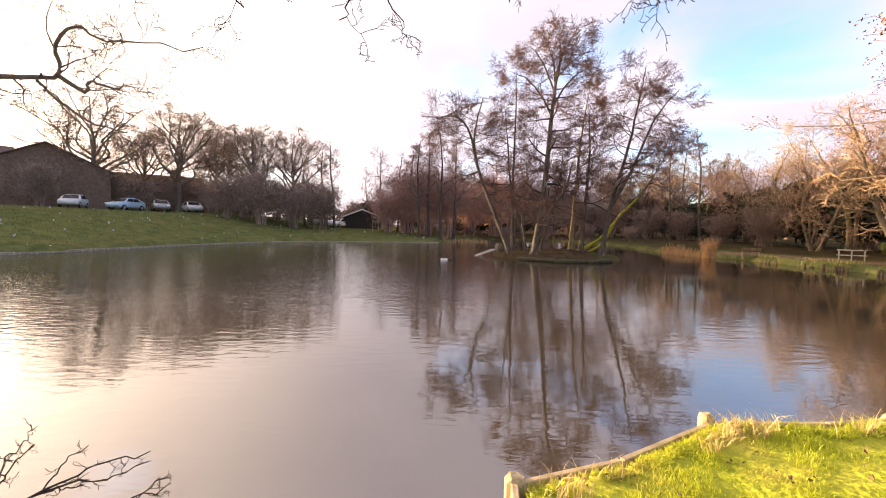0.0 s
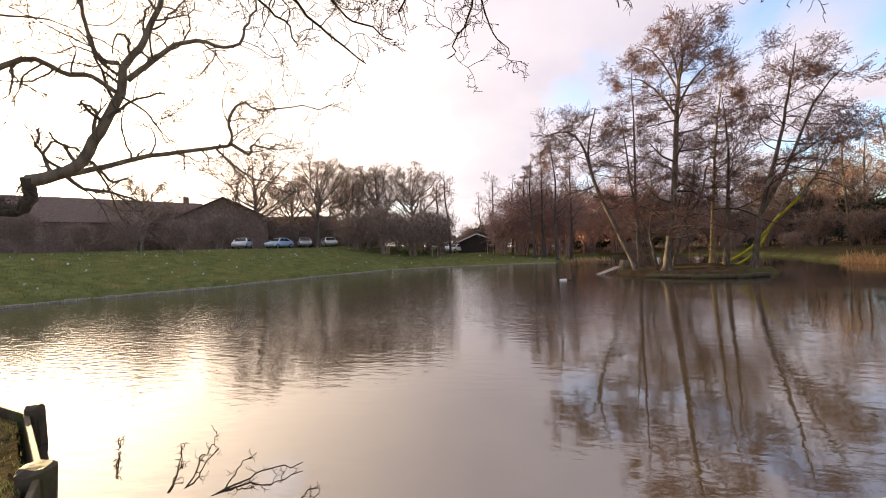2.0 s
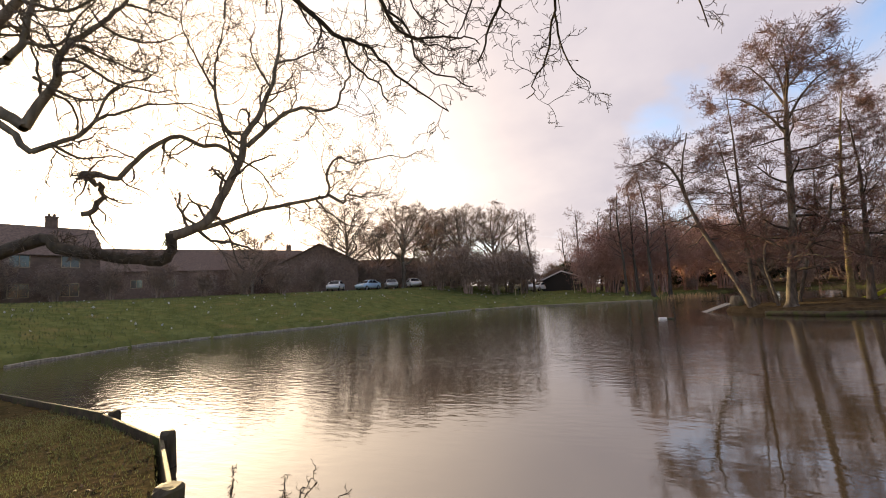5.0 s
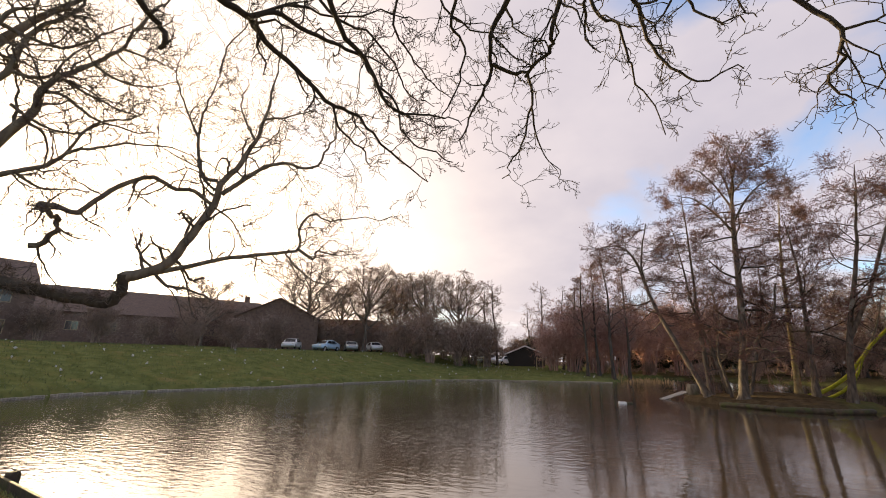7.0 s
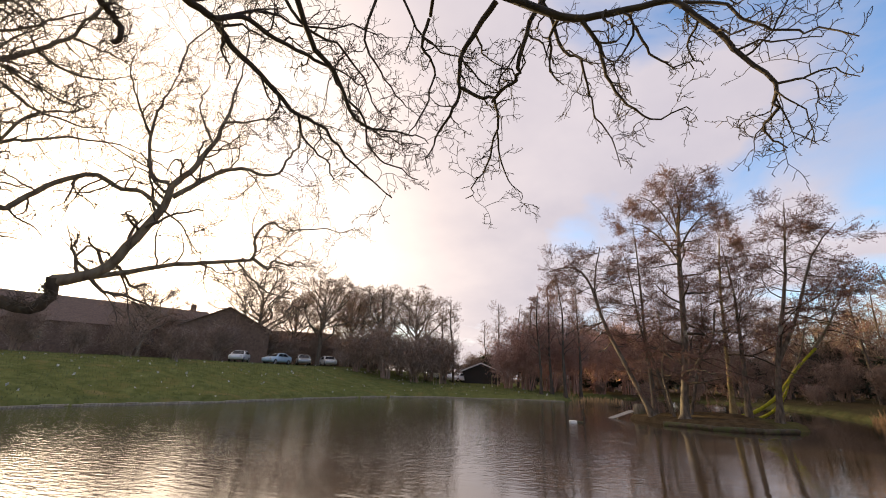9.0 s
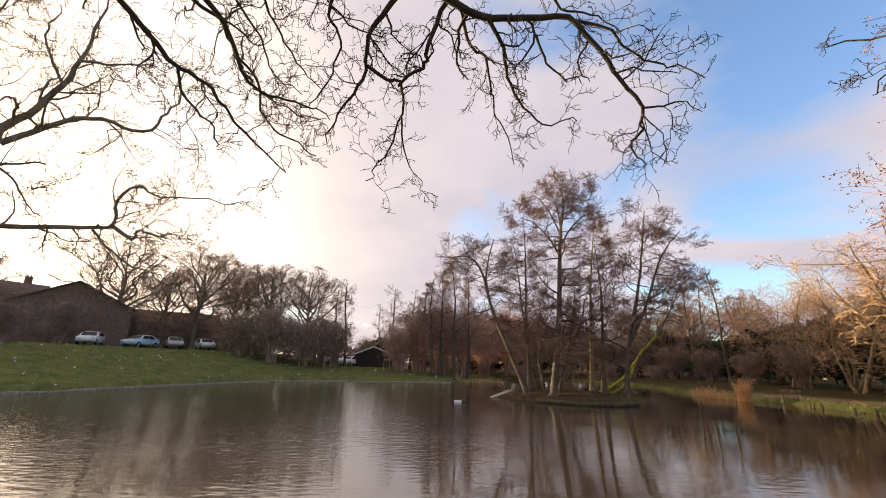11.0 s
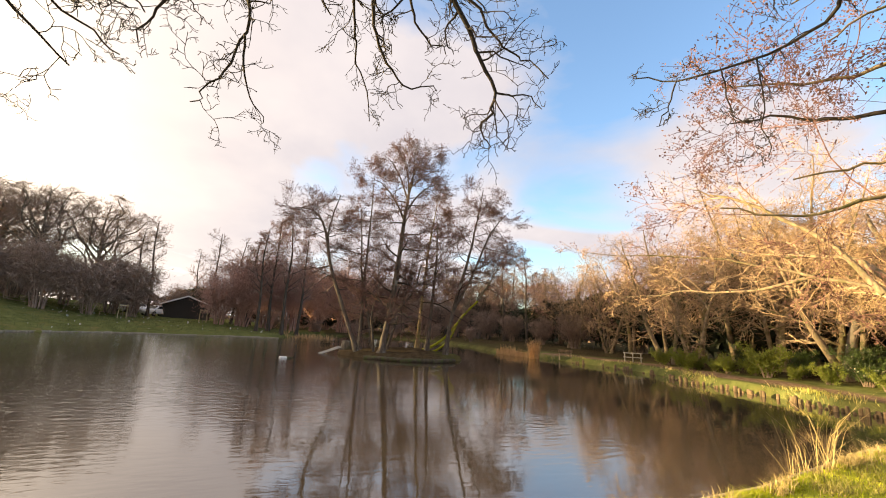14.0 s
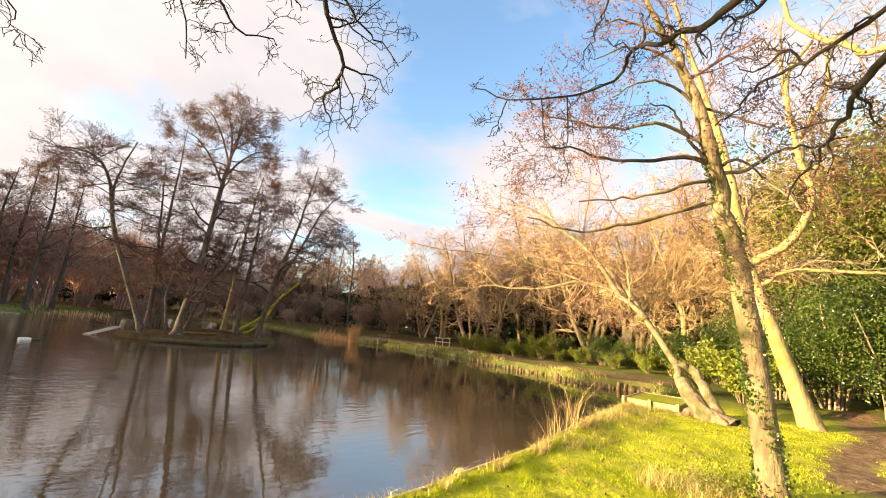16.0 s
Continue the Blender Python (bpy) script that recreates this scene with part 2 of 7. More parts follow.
GLASS = material("window_glass", [(0.02, 0.025, 0.03), (0.04, 0.045, 0.05)], 0.08, 2, 2, spec=0.6)
TYRE = material("tyre", [(0.015, 0.015, 0.015), (0.03, 0.03, 0.03)], 0.8, 9, 3)
RIM = material("rim", [(0.35, 0.35, 0.36), (0.5, 0.5, 0.5)], 0.35, 5, 2, metal=0.8)
CAR_SILVER = material("car_silver", [(0.50, 0.52, 0.54), (0.58, 0.60, 0.62)], 0.3, 3, 2, metal=0.3, spec=0.5)
CAR_BLUE = material("car_blue", [(0.30, 0.42, 0.52), (0.38, 0.50, 0.60)], 0.3, 3, 2, metal=0.3, spec=0.5)
CAR_GREY = material("car_grey", [(0.22, 0.23, 0.24), (0.30, 0.31, 0.32)], 0.3, 3, 2, metal=0.4, spec=0.5)
CAR_WHITE = material("car_white", [(0.66, 0.67, 0.68), (0.74, 0.75, 0.76)], 0.3, 3, 2, spec=0.5)
PALE_LEAF = material("pale_leaf", [(0.42, 0.40, 0.36), (0.60, 0.58, 0.53)], 0.7, 4, 3, vary=0.3)
LAMP_RED = material("lamp_red", [(0.3, 0.02, 0.02), (0.4, 0.03, 0.03)], 0.3, 3, 2)
LEAF_LITTER = material("leaf_litter", [(0.085, 0.052, 0.03), (0.20, 0.125, 0.065)], 0.8, 3, 3, vary=0.4)


def ground_material():
    """Grass, leaf litter and bare earth by the cover painted on the sheet: red grass, green litter, blue path, alpha
    grass brightened as in sun.
    """
    m = bpy.data.materials.new("ground")
    m.use_nodes = True
    nt = m.node_tree
    bsdf = nt.nodes["Principled BSDF"]
    bsdf.inputs["Roughness"].default_value = 0.95
    bsdf.inputs["Specular IOR Level"].default_value = 0.0
    tc = nt.nodes.new("ShaderNodeTexCoord")

    def noise_ramp(scale, a, b, lo=0.35, hi=0.65):
        n = nt.nodes.new("ShaderNodeTexNoise")
        n.inputs["Scale"].default_value, n.inputs["Detail"].default_value, n.inputs["Roughness"].default_value = scale, 8, 0.6
        nt.links.new(tc.outputs["Object"], n.inputs["Vector"])
        r = nt.nodes.new("ShaderNodeValToRGB")
        r.color_ramp.elements[0].position, r.color_ramp.elements[1].position = lo, hi
        r.color_ramp.elements[0].color, r.color_ramp.elements[1].color = (*a, 1), (*b, 1)
        nt.links.new(n.outputs["Fac"], r.inputs[0])
        return r.outputs[0], n.outputs["Fac"]

    def mix(f, a, b):
        x = nt.nodes.new("ShaderNodeMix")
        x.data_type = "RGBA"
        nt.links.new(f, x.inputs[0])
        nt.links.new(a, x.inputs[6])
        nt.links.new(b, x.inputs[7])
        return x.outputs[2]

    at = nt.nodes.new("ShaderNodeVertexColor")
    at.layer_name = "cover"
    sp = nt.nodes.new("ShaderNodeSeparateColor")
    nt.links.new(at.outputs[0], sp.inputs[0])
    earth, _ = noise_ramp(3.0, (0.045, 0.032, 0.02), (0.11, 0.08, 0.05))
    # lawn tone, lightened and greyed for the same haze
    grass, _ = noise_ramp(1.2, (0.075, 0.088, 0.028), (0.155, 0.162, 0.058))
    dry, f_dry = noise_ramp(0.5, (0.08, 0.10, 0.02), (0.19, 0.155, 0.065), 0.45, 0.7)
    pm = nt.nodes.new("ShaderNodeMapRange")
    pm.inputs[1].default_value, pm.inputs[2].default_value = 0.48, 0.66
    nt.links.new(f_dry, pm.inputs[0])
    grass = mix(pm.outputs[0], grass, dry)
    # near right bank: grass tone raised to carry the sunlight
    fresh_sunlit, _ = noise_ramp(2.5, (0.25, 0.29, 0.025), (0.44, 0.43, 0.06))
    grass = mix(at.outputs["Alpha"], grass, fresh_sunlit)
    litter, _ = noise_ramp(9.0, (0.025, 0.022, 0.012), (0.085, 0.062, 0.033))
    path, _ = noise_ramp(5.0, (0.13, 0.082, 0.052), (0.26, 0.175, 0.115))
    col = mix(sp.outputs[1], mix(sp.outputs[0], earth, grass), litter)
    col = mix(sp.outputs[2], col, path)
    nt.links.new(col, bsdf.inputs["Base Color"])
    b = nt.nodes.new("ShaderNodeTexNoise")
    b.inputs["Scale"].default_value, b.inputs["Detail"].default_value = 14, 8
    nt.links.new(tc.outputs["Object"], b.inputs["Vector"])
    bp = nt.nodes.new("ShaderNodeBump")
    bp.inputs["Distance"].default_value = 0.03
    nt.links.new(b.outputs["Fac"], bp.inputs["Height"])
    nt.links.new(bp.outputs[0], bsdf.inputs["Normal"])
    return m


def water_material():
    m = bpy.data.materials.new("pond_water")
    m.use_nodes = True
    nt = m.node_tree
    bsdf = nt.nodes["Principled BSDF"]
    bsdf.inputs["Roughness"].default_value = 0.045
    bsdf.inputs["IOR"].default_value = 2.7
    bsdf.inputs["Specular IOR Level"].default_value = 0.5
    tc = nt.nodes.new("ShaderNodeTexCoord")

    def noise_at(scale, stretch, detail=3.0):
        mp = nt.nodes.new("ShaderNodeMapping")
        mp.inputs["Scale"].default_value = stretch
        mp.inputs["Rotation"].default_value = (0, 0, 0.35)
        nt.links.new(tc.outputs["Object"], mp.inputs[0])
        n = nt.nodes.new("ShaderNodeTexNoise")
        n.inputs["Scale"].default_value, n.inputs["Detail"].default_value = scale, detail
        nt.links.new(mp.outputs[0], n.inputs["Vector"])
        return n.outputs["Fac"]

    silt = nt.nodes.new("ShaderNodeValToRGB")
    silt.color_ramp.elements[0].position, silt.color_ramp.elements[1].position = 0.3, 0.7
    silt.color_ramp.elements[0].color, silt.color_ramp.elements[1].color = (0.040, 0.030, 0.020, 1), (0.065, 0.050, 0.034, 1)
    nt.links.new(noise_at(0.12, (1, 1, 1)), silt.inputs[0])
    nt.links.new(silt.outputs[0], bsdf.inputs["Base Color"])
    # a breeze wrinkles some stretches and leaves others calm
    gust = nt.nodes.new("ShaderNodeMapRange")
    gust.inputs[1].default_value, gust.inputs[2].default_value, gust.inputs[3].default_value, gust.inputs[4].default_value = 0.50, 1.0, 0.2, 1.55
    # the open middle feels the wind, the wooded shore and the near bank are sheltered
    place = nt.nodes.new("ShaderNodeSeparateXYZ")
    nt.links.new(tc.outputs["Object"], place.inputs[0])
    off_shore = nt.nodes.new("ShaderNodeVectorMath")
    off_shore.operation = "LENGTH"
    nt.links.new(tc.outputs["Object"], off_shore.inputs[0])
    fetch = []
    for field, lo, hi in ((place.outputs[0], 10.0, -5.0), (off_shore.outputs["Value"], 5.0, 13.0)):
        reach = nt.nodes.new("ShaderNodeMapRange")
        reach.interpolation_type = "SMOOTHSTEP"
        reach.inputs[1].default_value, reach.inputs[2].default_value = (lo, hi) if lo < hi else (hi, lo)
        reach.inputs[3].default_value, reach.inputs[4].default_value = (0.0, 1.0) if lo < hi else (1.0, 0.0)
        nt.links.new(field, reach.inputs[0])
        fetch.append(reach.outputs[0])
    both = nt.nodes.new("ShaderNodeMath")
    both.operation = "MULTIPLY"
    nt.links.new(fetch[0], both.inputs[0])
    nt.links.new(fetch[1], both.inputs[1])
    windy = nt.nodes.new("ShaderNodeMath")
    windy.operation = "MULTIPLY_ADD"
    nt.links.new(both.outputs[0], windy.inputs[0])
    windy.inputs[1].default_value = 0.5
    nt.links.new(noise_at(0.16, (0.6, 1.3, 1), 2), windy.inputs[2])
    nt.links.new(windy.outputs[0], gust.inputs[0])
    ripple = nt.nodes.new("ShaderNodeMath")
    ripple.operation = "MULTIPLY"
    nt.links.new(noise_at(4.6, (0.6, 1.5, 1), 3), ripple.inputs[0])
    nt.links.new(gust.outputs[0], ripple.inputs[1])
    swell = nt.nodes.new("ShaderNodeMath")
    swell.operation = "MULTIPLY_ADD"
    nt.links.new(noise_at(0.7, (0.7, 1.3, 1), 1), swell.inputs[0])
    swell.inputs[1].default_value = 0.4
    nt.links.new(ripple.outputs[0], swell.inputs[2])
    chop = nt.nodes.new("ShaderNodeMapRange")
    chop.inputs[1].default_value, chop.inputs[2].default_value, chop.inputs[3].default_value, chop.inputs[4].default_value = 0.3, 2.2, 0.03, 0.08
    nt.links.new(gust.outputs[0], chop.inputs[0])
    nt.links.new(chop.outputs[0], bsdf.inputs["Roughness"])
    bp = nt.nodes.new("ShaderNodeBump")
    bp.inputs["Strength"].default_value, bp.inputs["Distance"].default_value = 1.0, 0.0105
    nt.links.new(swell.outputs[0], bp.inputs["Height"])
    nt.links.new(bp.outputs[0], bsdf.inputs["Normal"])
    return m


GROUND = ground_material()
WATER = water_material()

# ---- mesh helpers ----
def mesh_object(name, verts, faces, mat, parent=None, label="", smooth=True):
    """A mesh object from arrays: verts (n, 3), faces (m, 3 or 4)."""
    verts, faces = np.asarray(verts, dtype=np.float32), np.asarray(faces, dtype=np.int32)
    me = bpy.data.meshes.new(name)
    k = faces.shape[1]
    me.vertices.add(len(verts))
    me.vertices.foreach_set("co", verts.ravel())
    me.loops.add(faces.size)
    me.loops.foreach_set("vertex_index", faces.ravel())
    me.polygons.add(len(faces))
    me.polygons.foreach_set("loop_start", np.arange(0, faces.size, k, dtype=np.int32))
    me.polygons.foreach_set("use_smooth", np.full(len(faces), smooth))
    me.update(calc_edges=True)
    me.materials.append(mat)
    ob = new(name, me)
    if parent:
        ob.parent = parent
    return tagged(ob, label)


def part(name, bm, mat, parent=None, label="", smooth=False):
    """Links a bmesh as one mesh object under a thing or a part."""
    me = bpy.data.meshes.new(name)
    bmesh.ops.recalc_face_normals(bm, faces=bm.faces)
    bm.to_mesh(me)
    bm.free()
    for p in me.polygons:
        p.use_smooth = smooth
    me.materials.append(mat)
    ob = new(name, me)
    if parent:
        ob.parent = parent
    return tagged(ob, label)


def thing(name, x=0, y=0, z=0, turn=0):
    ob = new(name)
    ob.matrix_basis = pose(x, y, z, 0, 0, turn)
    ob.empty_display_size = 0.2
    return ob


def box(bm, sx, sy, sz, at=(0, 0, 0), turn=None, bevel=0.0):
    """Adds a box of those sizes whose middle is at at."""
    r = bmesh.ops.create_cube(bm, size=1.0)
    vs = r["verts"]
    bmesh.ops.scale(bm, vec=(sx, sy, sz), verts=vs)
    if bevel:
        es = list({e for v in vs for e in v.link_edges})
        g = bmesh.ops.bevel(bm, geom=es, offset=bevel, segments=1, affect="EDGES")
        vs = list({v for f in g["faces"] for v in f.verts} | {v for v in vs if v.is_valid})
    if turn:
        bmesh.ops.transform(bm, matrix=Euler([radians(a) for a in turn]).to_matrix().to_4x4(), verts=vs)
    bmesh.ops.translate(bm, vec=at, verts=vs)
    return vs


def log_mesh(bm, a, b, r0, r1, sides=9, rag=0.0, seed=0):
    """A round log from a to b with chamfered, slightly uneven ends."""
    rg = random.Random(seed)
    a, b = Vector(a), Vector(b)
    ax = (b - a).normalized()
    u = ax.orthogonal().normalized()
    v = ax.cross(u)
    rings = []
    for f, s in ((0, 0.86), (0.04, 1), (0.5, 1.0), (0.96, 1), (1, 0.82)):
        c, r = a.lerp(b, f), (r0 + (r1 - r0) * f) * s
        rings.append([bm.verts.new(c + (u * math.cos(6.2832 * i / sides) + v * math.sin(6.2832 * i / sides)) * r * (1 + rag * (rg.random() - 0.5)) + ax * rag * 0.1 * rg.random()) for i in range(sides)])
    for p, q in zip(rings, rings[1:]):
        for i in range(sides):
            bm.faces.new((p[i], p[(i + 1) % sides], q[(i + 1) % sides], q[i]))
    bm.faces.new(rings[0][::-1])
    bm.faces.new(rings[-1])


def polar(az, d, z=0.0):
    """The place d metres off, az degrees to the left of the y axis."""
    return (-math.sin(radians(az)) * d, math.cos(radians(az)) * d, z)


# ---- pond outline ----
NEAR_RIGHT = [(13.8, 5.0), (12.15, 4.78), (10.4, 4.45), (8.8, 4.2), (6.9, 3.83), (5.4, 3.5), (3.88, 3.39), (3.15, 3.28), (2.2, 3.28), (1.23, 2.71), (0.46, 2.45)]
NEAR_MID = [(0.30, 1.15), (-2.4, 1.05)]
NEAR_LEFT = [(-3.95, 2.2), (-5.75, 3.1), (-8.1, 3.5), (-13.9, 3.9), (-20.0, 4.6)]
LAWN_SHORE = [(-25.6, 7.5), (-27.9, 12.0), (-28.6, 16.3), (-27.2, 20.5), (-25.0, 25.0), (-23.9, 31.0), (-22.6, 38.0), (-20.3, 44.0), (-16.6, 47.6), (-12.0, 48.6), (-6.4, 49.7), (-0.5, 49.2)]
FAR_SHORE = [(1.6, 56.0), (4.0, 64.0), (11.0, 67.0), (19.0, 58.0), (19.5, 46.0), (17.6, 35.0)]
RIGHT_SHORE = [(18.6, 28.0), (19.3, 24.8), (19.7, 21.5), (19.4, 18.2), (17.95, 14.2), (17.5, 12.0), (17.2, 10.2), (16.5, 8.5), (16.6, 7.5), (17.0, 6.8), (16.9, 6.1), (15.6, 5.3)]
OUTLINE = np.array(NEAR_LEFT + LAWN_SHORE + FAR_SHORE + RIGHT_SHORE + NEAR_RIGHT + NEAR_MID)
ISLE = np.array([(2.9, 28.2), (3.7, 26.2), (4.9, 24.4), (6.5, 23.1), (8.2, 22.8), (9.6, 23.4), (11.0, 24.7), (11.7, 26.6), (11.2, 28.9), (9.0, 30.6), (6.2, 31.0), (4.0, 30.2)])


def signed(px, py, poly):
    """Distance to the outline, negative inside."""
    d = np.full(px.shape, 1e9)
    inside = np.zeros(px.shape, dtype=bool)
    for (ax, ay), (bx, by) in zip(poly, np.roll(poly, -1, axis=0)):
        ex, ey = bx - ax, by - ay
        f = np.clip(((px - ax) * ex + (py - ay) * ey) / (ex * ex + ey * ey), 0, 1)
        d = np.minimum(d, np.hypot(px - ax - f * ex, py - ay - f * ey))
        cross = ((ay > py) != (by > py)) & (px < (bx - ax) * (py - ay) / (by - ay + 1e-12) + ax)
        inside ^= cross
    return np.where(inside, -d, d)


def smooth_step(a, b, v):
    f = np.clip((v - a) / (b - a), 0, 1)
    return f * f * (3 - 2 * f)


def wave(x, y, s, seed=0.0):
    """A cheap, smooth, uneven field in -1..1."""
    return (np.sin(x * s + 1.3 + seed) * np.cos(y * s * 1.17 + 0.4 + seed * 2) + 0.6 * np.sin(x * s * 2.3 - y * s * 1.9 + seed * 3) + 0.4 * np.cos(x * s * 4.1 + y * s * 3.7 + seed)) / 2.0


def land(px, py):
    """Height of the ground sheet."""
    px, py = np.asarray(px, dtype=float), np.asarray(py, dtype=float)
    d, di = signed(px, py, OUTLINE), signed(px, py, ISLE)
    r = np.hypot(px, py)
    lawn = np.clip((r - 16) / 14, 0, 1) * np.clip((4 - px) / 12, 0, 1)
    rise = (1.35 + 2.0 * smooth_step(-14, -34, px)) * (1 - np.clip(1 - d / 21, 0, 1) ** 2)
    lift = np.where(r < 16, 0.04 * smooth_step(0.3, 3, d), 0.25 * smooth_step(1, 9, d))
    bank = 0.34 + lawn * (rise - 0.12) + (1 - lawn) * lift + 0.035 * wave(px, py, 1.1) * np.clip(d, 0, 1)
    bank = bank - 0.05 * smooth_step(-3, -5, px) * np.clip((16 - r) / 4, 0, 1)
    soft = np.where((px > 14) & (py > 26) | (py > 50), 1.2, np.where((px > 12.7) & (py > 5), 0.5, 0.045 + 0.004 * r))
    out = -0.7 + (bank + 0.7) * smooth_step(0.0, 1.0, (d - 0.01) / soft)
    isle = -0.7 + (0.95 + 0.35 * smooth_step(0, 4, -di) + 0.04 * wave(px, py, 1.4)) * smooth_step(0.15, -0.45, di)
    return np.where(di < 0.3, np.maximum(out, isle), out)


def land_at(x, y):
    return float(land(np.array([x]), np.array([y]))[0])


# ---- ground sheet to the horizon ----
def trod(x):
    """The middle of the trodden path behind the ivied trunk."""
    return 0.05 + 0.045 * (x - 6.5) * (x < 10.5) + 0.18 * np.sin(x * 0.9) + 0.18 * (x >= 10.5)


def build_ground():
    rings = np.concatenate([[0.25], np.geomspace(0.6, 12, 130), np.geomspace(12.3, 90, 90), np.geomspace(95, 1800, 14)])
    n = 560
    ang = np.linspace(0, 2 * np.pi, n, endpoint=False)
    rr, aa = np.meshgrid(rings, ang, indexing="ij")
    px, py = (rr * np.cos(aa)).ravel(), (rr * np.sin(aa)).ravel()
    pz = land(px, py)
    i, j = np.meshgrid(np.arange(len(rings) - 1), np.arange(n), indexing="ij")
    a, b = i * n + j, i * n + (j + 1) % n
    faces = np.stack([a, a + n, b + n, b], -1).reshape(-1, 4)
    ob = mesh_object("ground", np.stack([px, py, pz], 1), faces, GROUND)
    d, di = signed(px, py, OUTLINE), signed(px, py, ISLE)
    r = np.hypot(px, py)
    blot = wave(px, py, 0.9, 2.0) * 0.25
    grass = np.clip(np.maximum(smooth_step(-1.2, 0.2, px), 0.55 + 2.0 * blot) + smooth_step(13, 20, r) * (px < 5), 0, 1)
    wood = smooth_step(-0.5, 1.5, np.where(px > 9, (px - 22.5) + 0.25 * (py - 10) + 3 * (py < 6) - 9 * (py < 3), -9))
    wood = wood * smooth_step(1.6, 4.5, d)
    wood = np.maximum(wood, smooth_step(4, 9, d) * (py > 46) * (px > -4))
    wood = np.maximum(wood, smooth_step(36, 42, d) * (px < 0) * (py > 5))
    # near left bank: dark litter tone for mossy earth and the crooked oak's shade
    litter = np.clip(wood + 0.85 * smooth_step(-0.8, -2.2, px) * (r < 16) * (py < 6) + blot * (wood > 0), 0, 1)
    # trodden path along the wooded bank
    path = smooth_step(1.0, 0.45, np.abs(d - 2.1 + 0.4 * wave(px, py, 0.5))) * (px > 16.0) * (py > 5) * (py < 30)
    # and where it comes round the ivied trunk
    path = np.maximum(path, smooth_step(0.5, 0.2, np.abs(py - trod(px)) + 0.15 * wave(px, py, 2.3, 1.0)) * smooth_step(7.0, 7.8, px) * (px < 17))
    litter = np.maximum(litter, 0.85 * smooth_step(29, 34, py) * (px > 6) * smooth_step(0.3, 1.5, d + 2 * blot))
    on_isle = di < 0.3
    grass = np.where(on_isle, np.clip(smooth_step(8.4, 9.8, px) * 0.7 + 0.3 * blot, 0, 1), grass)
    litter = np.where(on_isle, 0.25, litter)
    # alpha marks the near bank whose grass is painted sunlit
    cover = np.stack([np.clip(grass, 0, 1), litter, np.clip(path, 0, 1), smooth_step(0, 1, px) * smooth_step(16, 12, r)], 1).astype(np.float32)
    layer = ob.data.color_attributes.new("cover", "FLOAT_COLOR", "POINT")
    layer.data.foreach_set("color", cover.ravel())
    tagged(ob, "winter park ground of grass, leaf litter and earth", "ground", kind="structure")


build_ground()
wv = [(-36, -1, 0), (30, -1, 0), (30, 74, 0), (-36, 74, 0)]
water = mesh_object("water", wv, [(0, 1, 2, 3)], WATER, smooth=False)
tagged(water, "still brown pond water reflecting sky and bare trees", "water", kind="structure")

# ---- growing trees ----
def unit(v):
    return v / np.maximum(np.linalg.norm(v, axis=-1, keepdims=True), 1e-9)


def tubes(pts, rad, sides):
    """Tapered tubes along many paths at once: pts (n, k, 3), rad (n, k)."""
    n, k, _ = pts.shape
    tan = np.empty_like(pts)
    tan[:, 1:-1], tan[:, 0], tan[:, -1] = pts[:, 2:] - pts[:, :-2], pts[:, 1] - pts[:, 0], pts[:, -1] - pts[:, -2]
    tan = unit(tan)
    main = unit(pts[:, -1] - pts[:, 0])
    ref = np.where(np.abs(main[:, 2:3]) < 0.8, [[0.0, 0.0, 1.0]], [[1.0, 0.12, 0.0]])[:, None]
    u = unit(np.cross(tan, ref))
    v = np.cross(tan, u)
    a = np.arange(sides) * 2 * np.pi / sides
    ring = u[:, :, None] * np.cos(a)[None, None, :, None] + v[:, :, None] * np.sin(a)[None, None, :, None]
    verts = (pts[:, :, None] + ring * rad[:, :, None, None]).reshape(-1, 3)
    base = (np.arange(n)[:, None, None] * k + np.arange(k - 1)[None, :, None]) * sides
    s = np.arange(sides)[None, None]
    a0, a1 = base + s, base + (s + 1) % sides
    faces = np.stack([a0, a1, a1 + sides, a0 + sides], -1).reshape(-1, 4)
    return verts, faces


def join(chunks):
    vs, fs, o = [], [], 0
    for v, f in chunks:
        vs.append(v)
        fs.append(f + o)
        o += len(v)
    return np.concatenate(vs), np.concatenate(fs)


def spline(ctrl, n):
    """A smooth path through the control points, with n + 1 places."""
    c = np.array(ctrl, dtype=float)
    c = np.vstack([2 * c[0] - c[1], c, 2 * c[-1] - c[-2]])
    m = len(c) - 3
    t = np.linspace(0, m - 1e-6, n + 1)
    i = t.astype(int)
    f = (t - i)[:, None]
    p0, p1, p2, p3 = c[i], c[i + 1], c[i + 2], c[i + 3]
    return 0.5 * (2 * p1 + (p2 - p0) * f + (2 * p0 - 5 * p1 + 4 * p2 - p3) * f ** 2 + (3 * p1 - p0 - 3 * p2 + p3) * f ** 3)


def extend(rng, P, D, L, R, segs, gnarl, up, tip=0.35):
    """Grows n branches at once by a random walk. up: pull to the sky (or, negative, to the ground)."""
    n = len(P)
    pts, rad = np.empty((n, segs + 1, 3)), np.empty((n, segs + 1))
    pts[:, 0], rad[:, 0] = P, R
    d = D.copy()
    for s in range(segs):
        d = unit(d + rng.normal(0, gnarl, (n, 3)) + np.array([0, 0, up]) / segs * 2)
        pts[:, s + 1] = pts[:, s] + d * (L / segs)[:, None]
        rad[:, s + 1] = R * (1 - (1 - tip) * (s + 1) / segs)
    return pts, rad


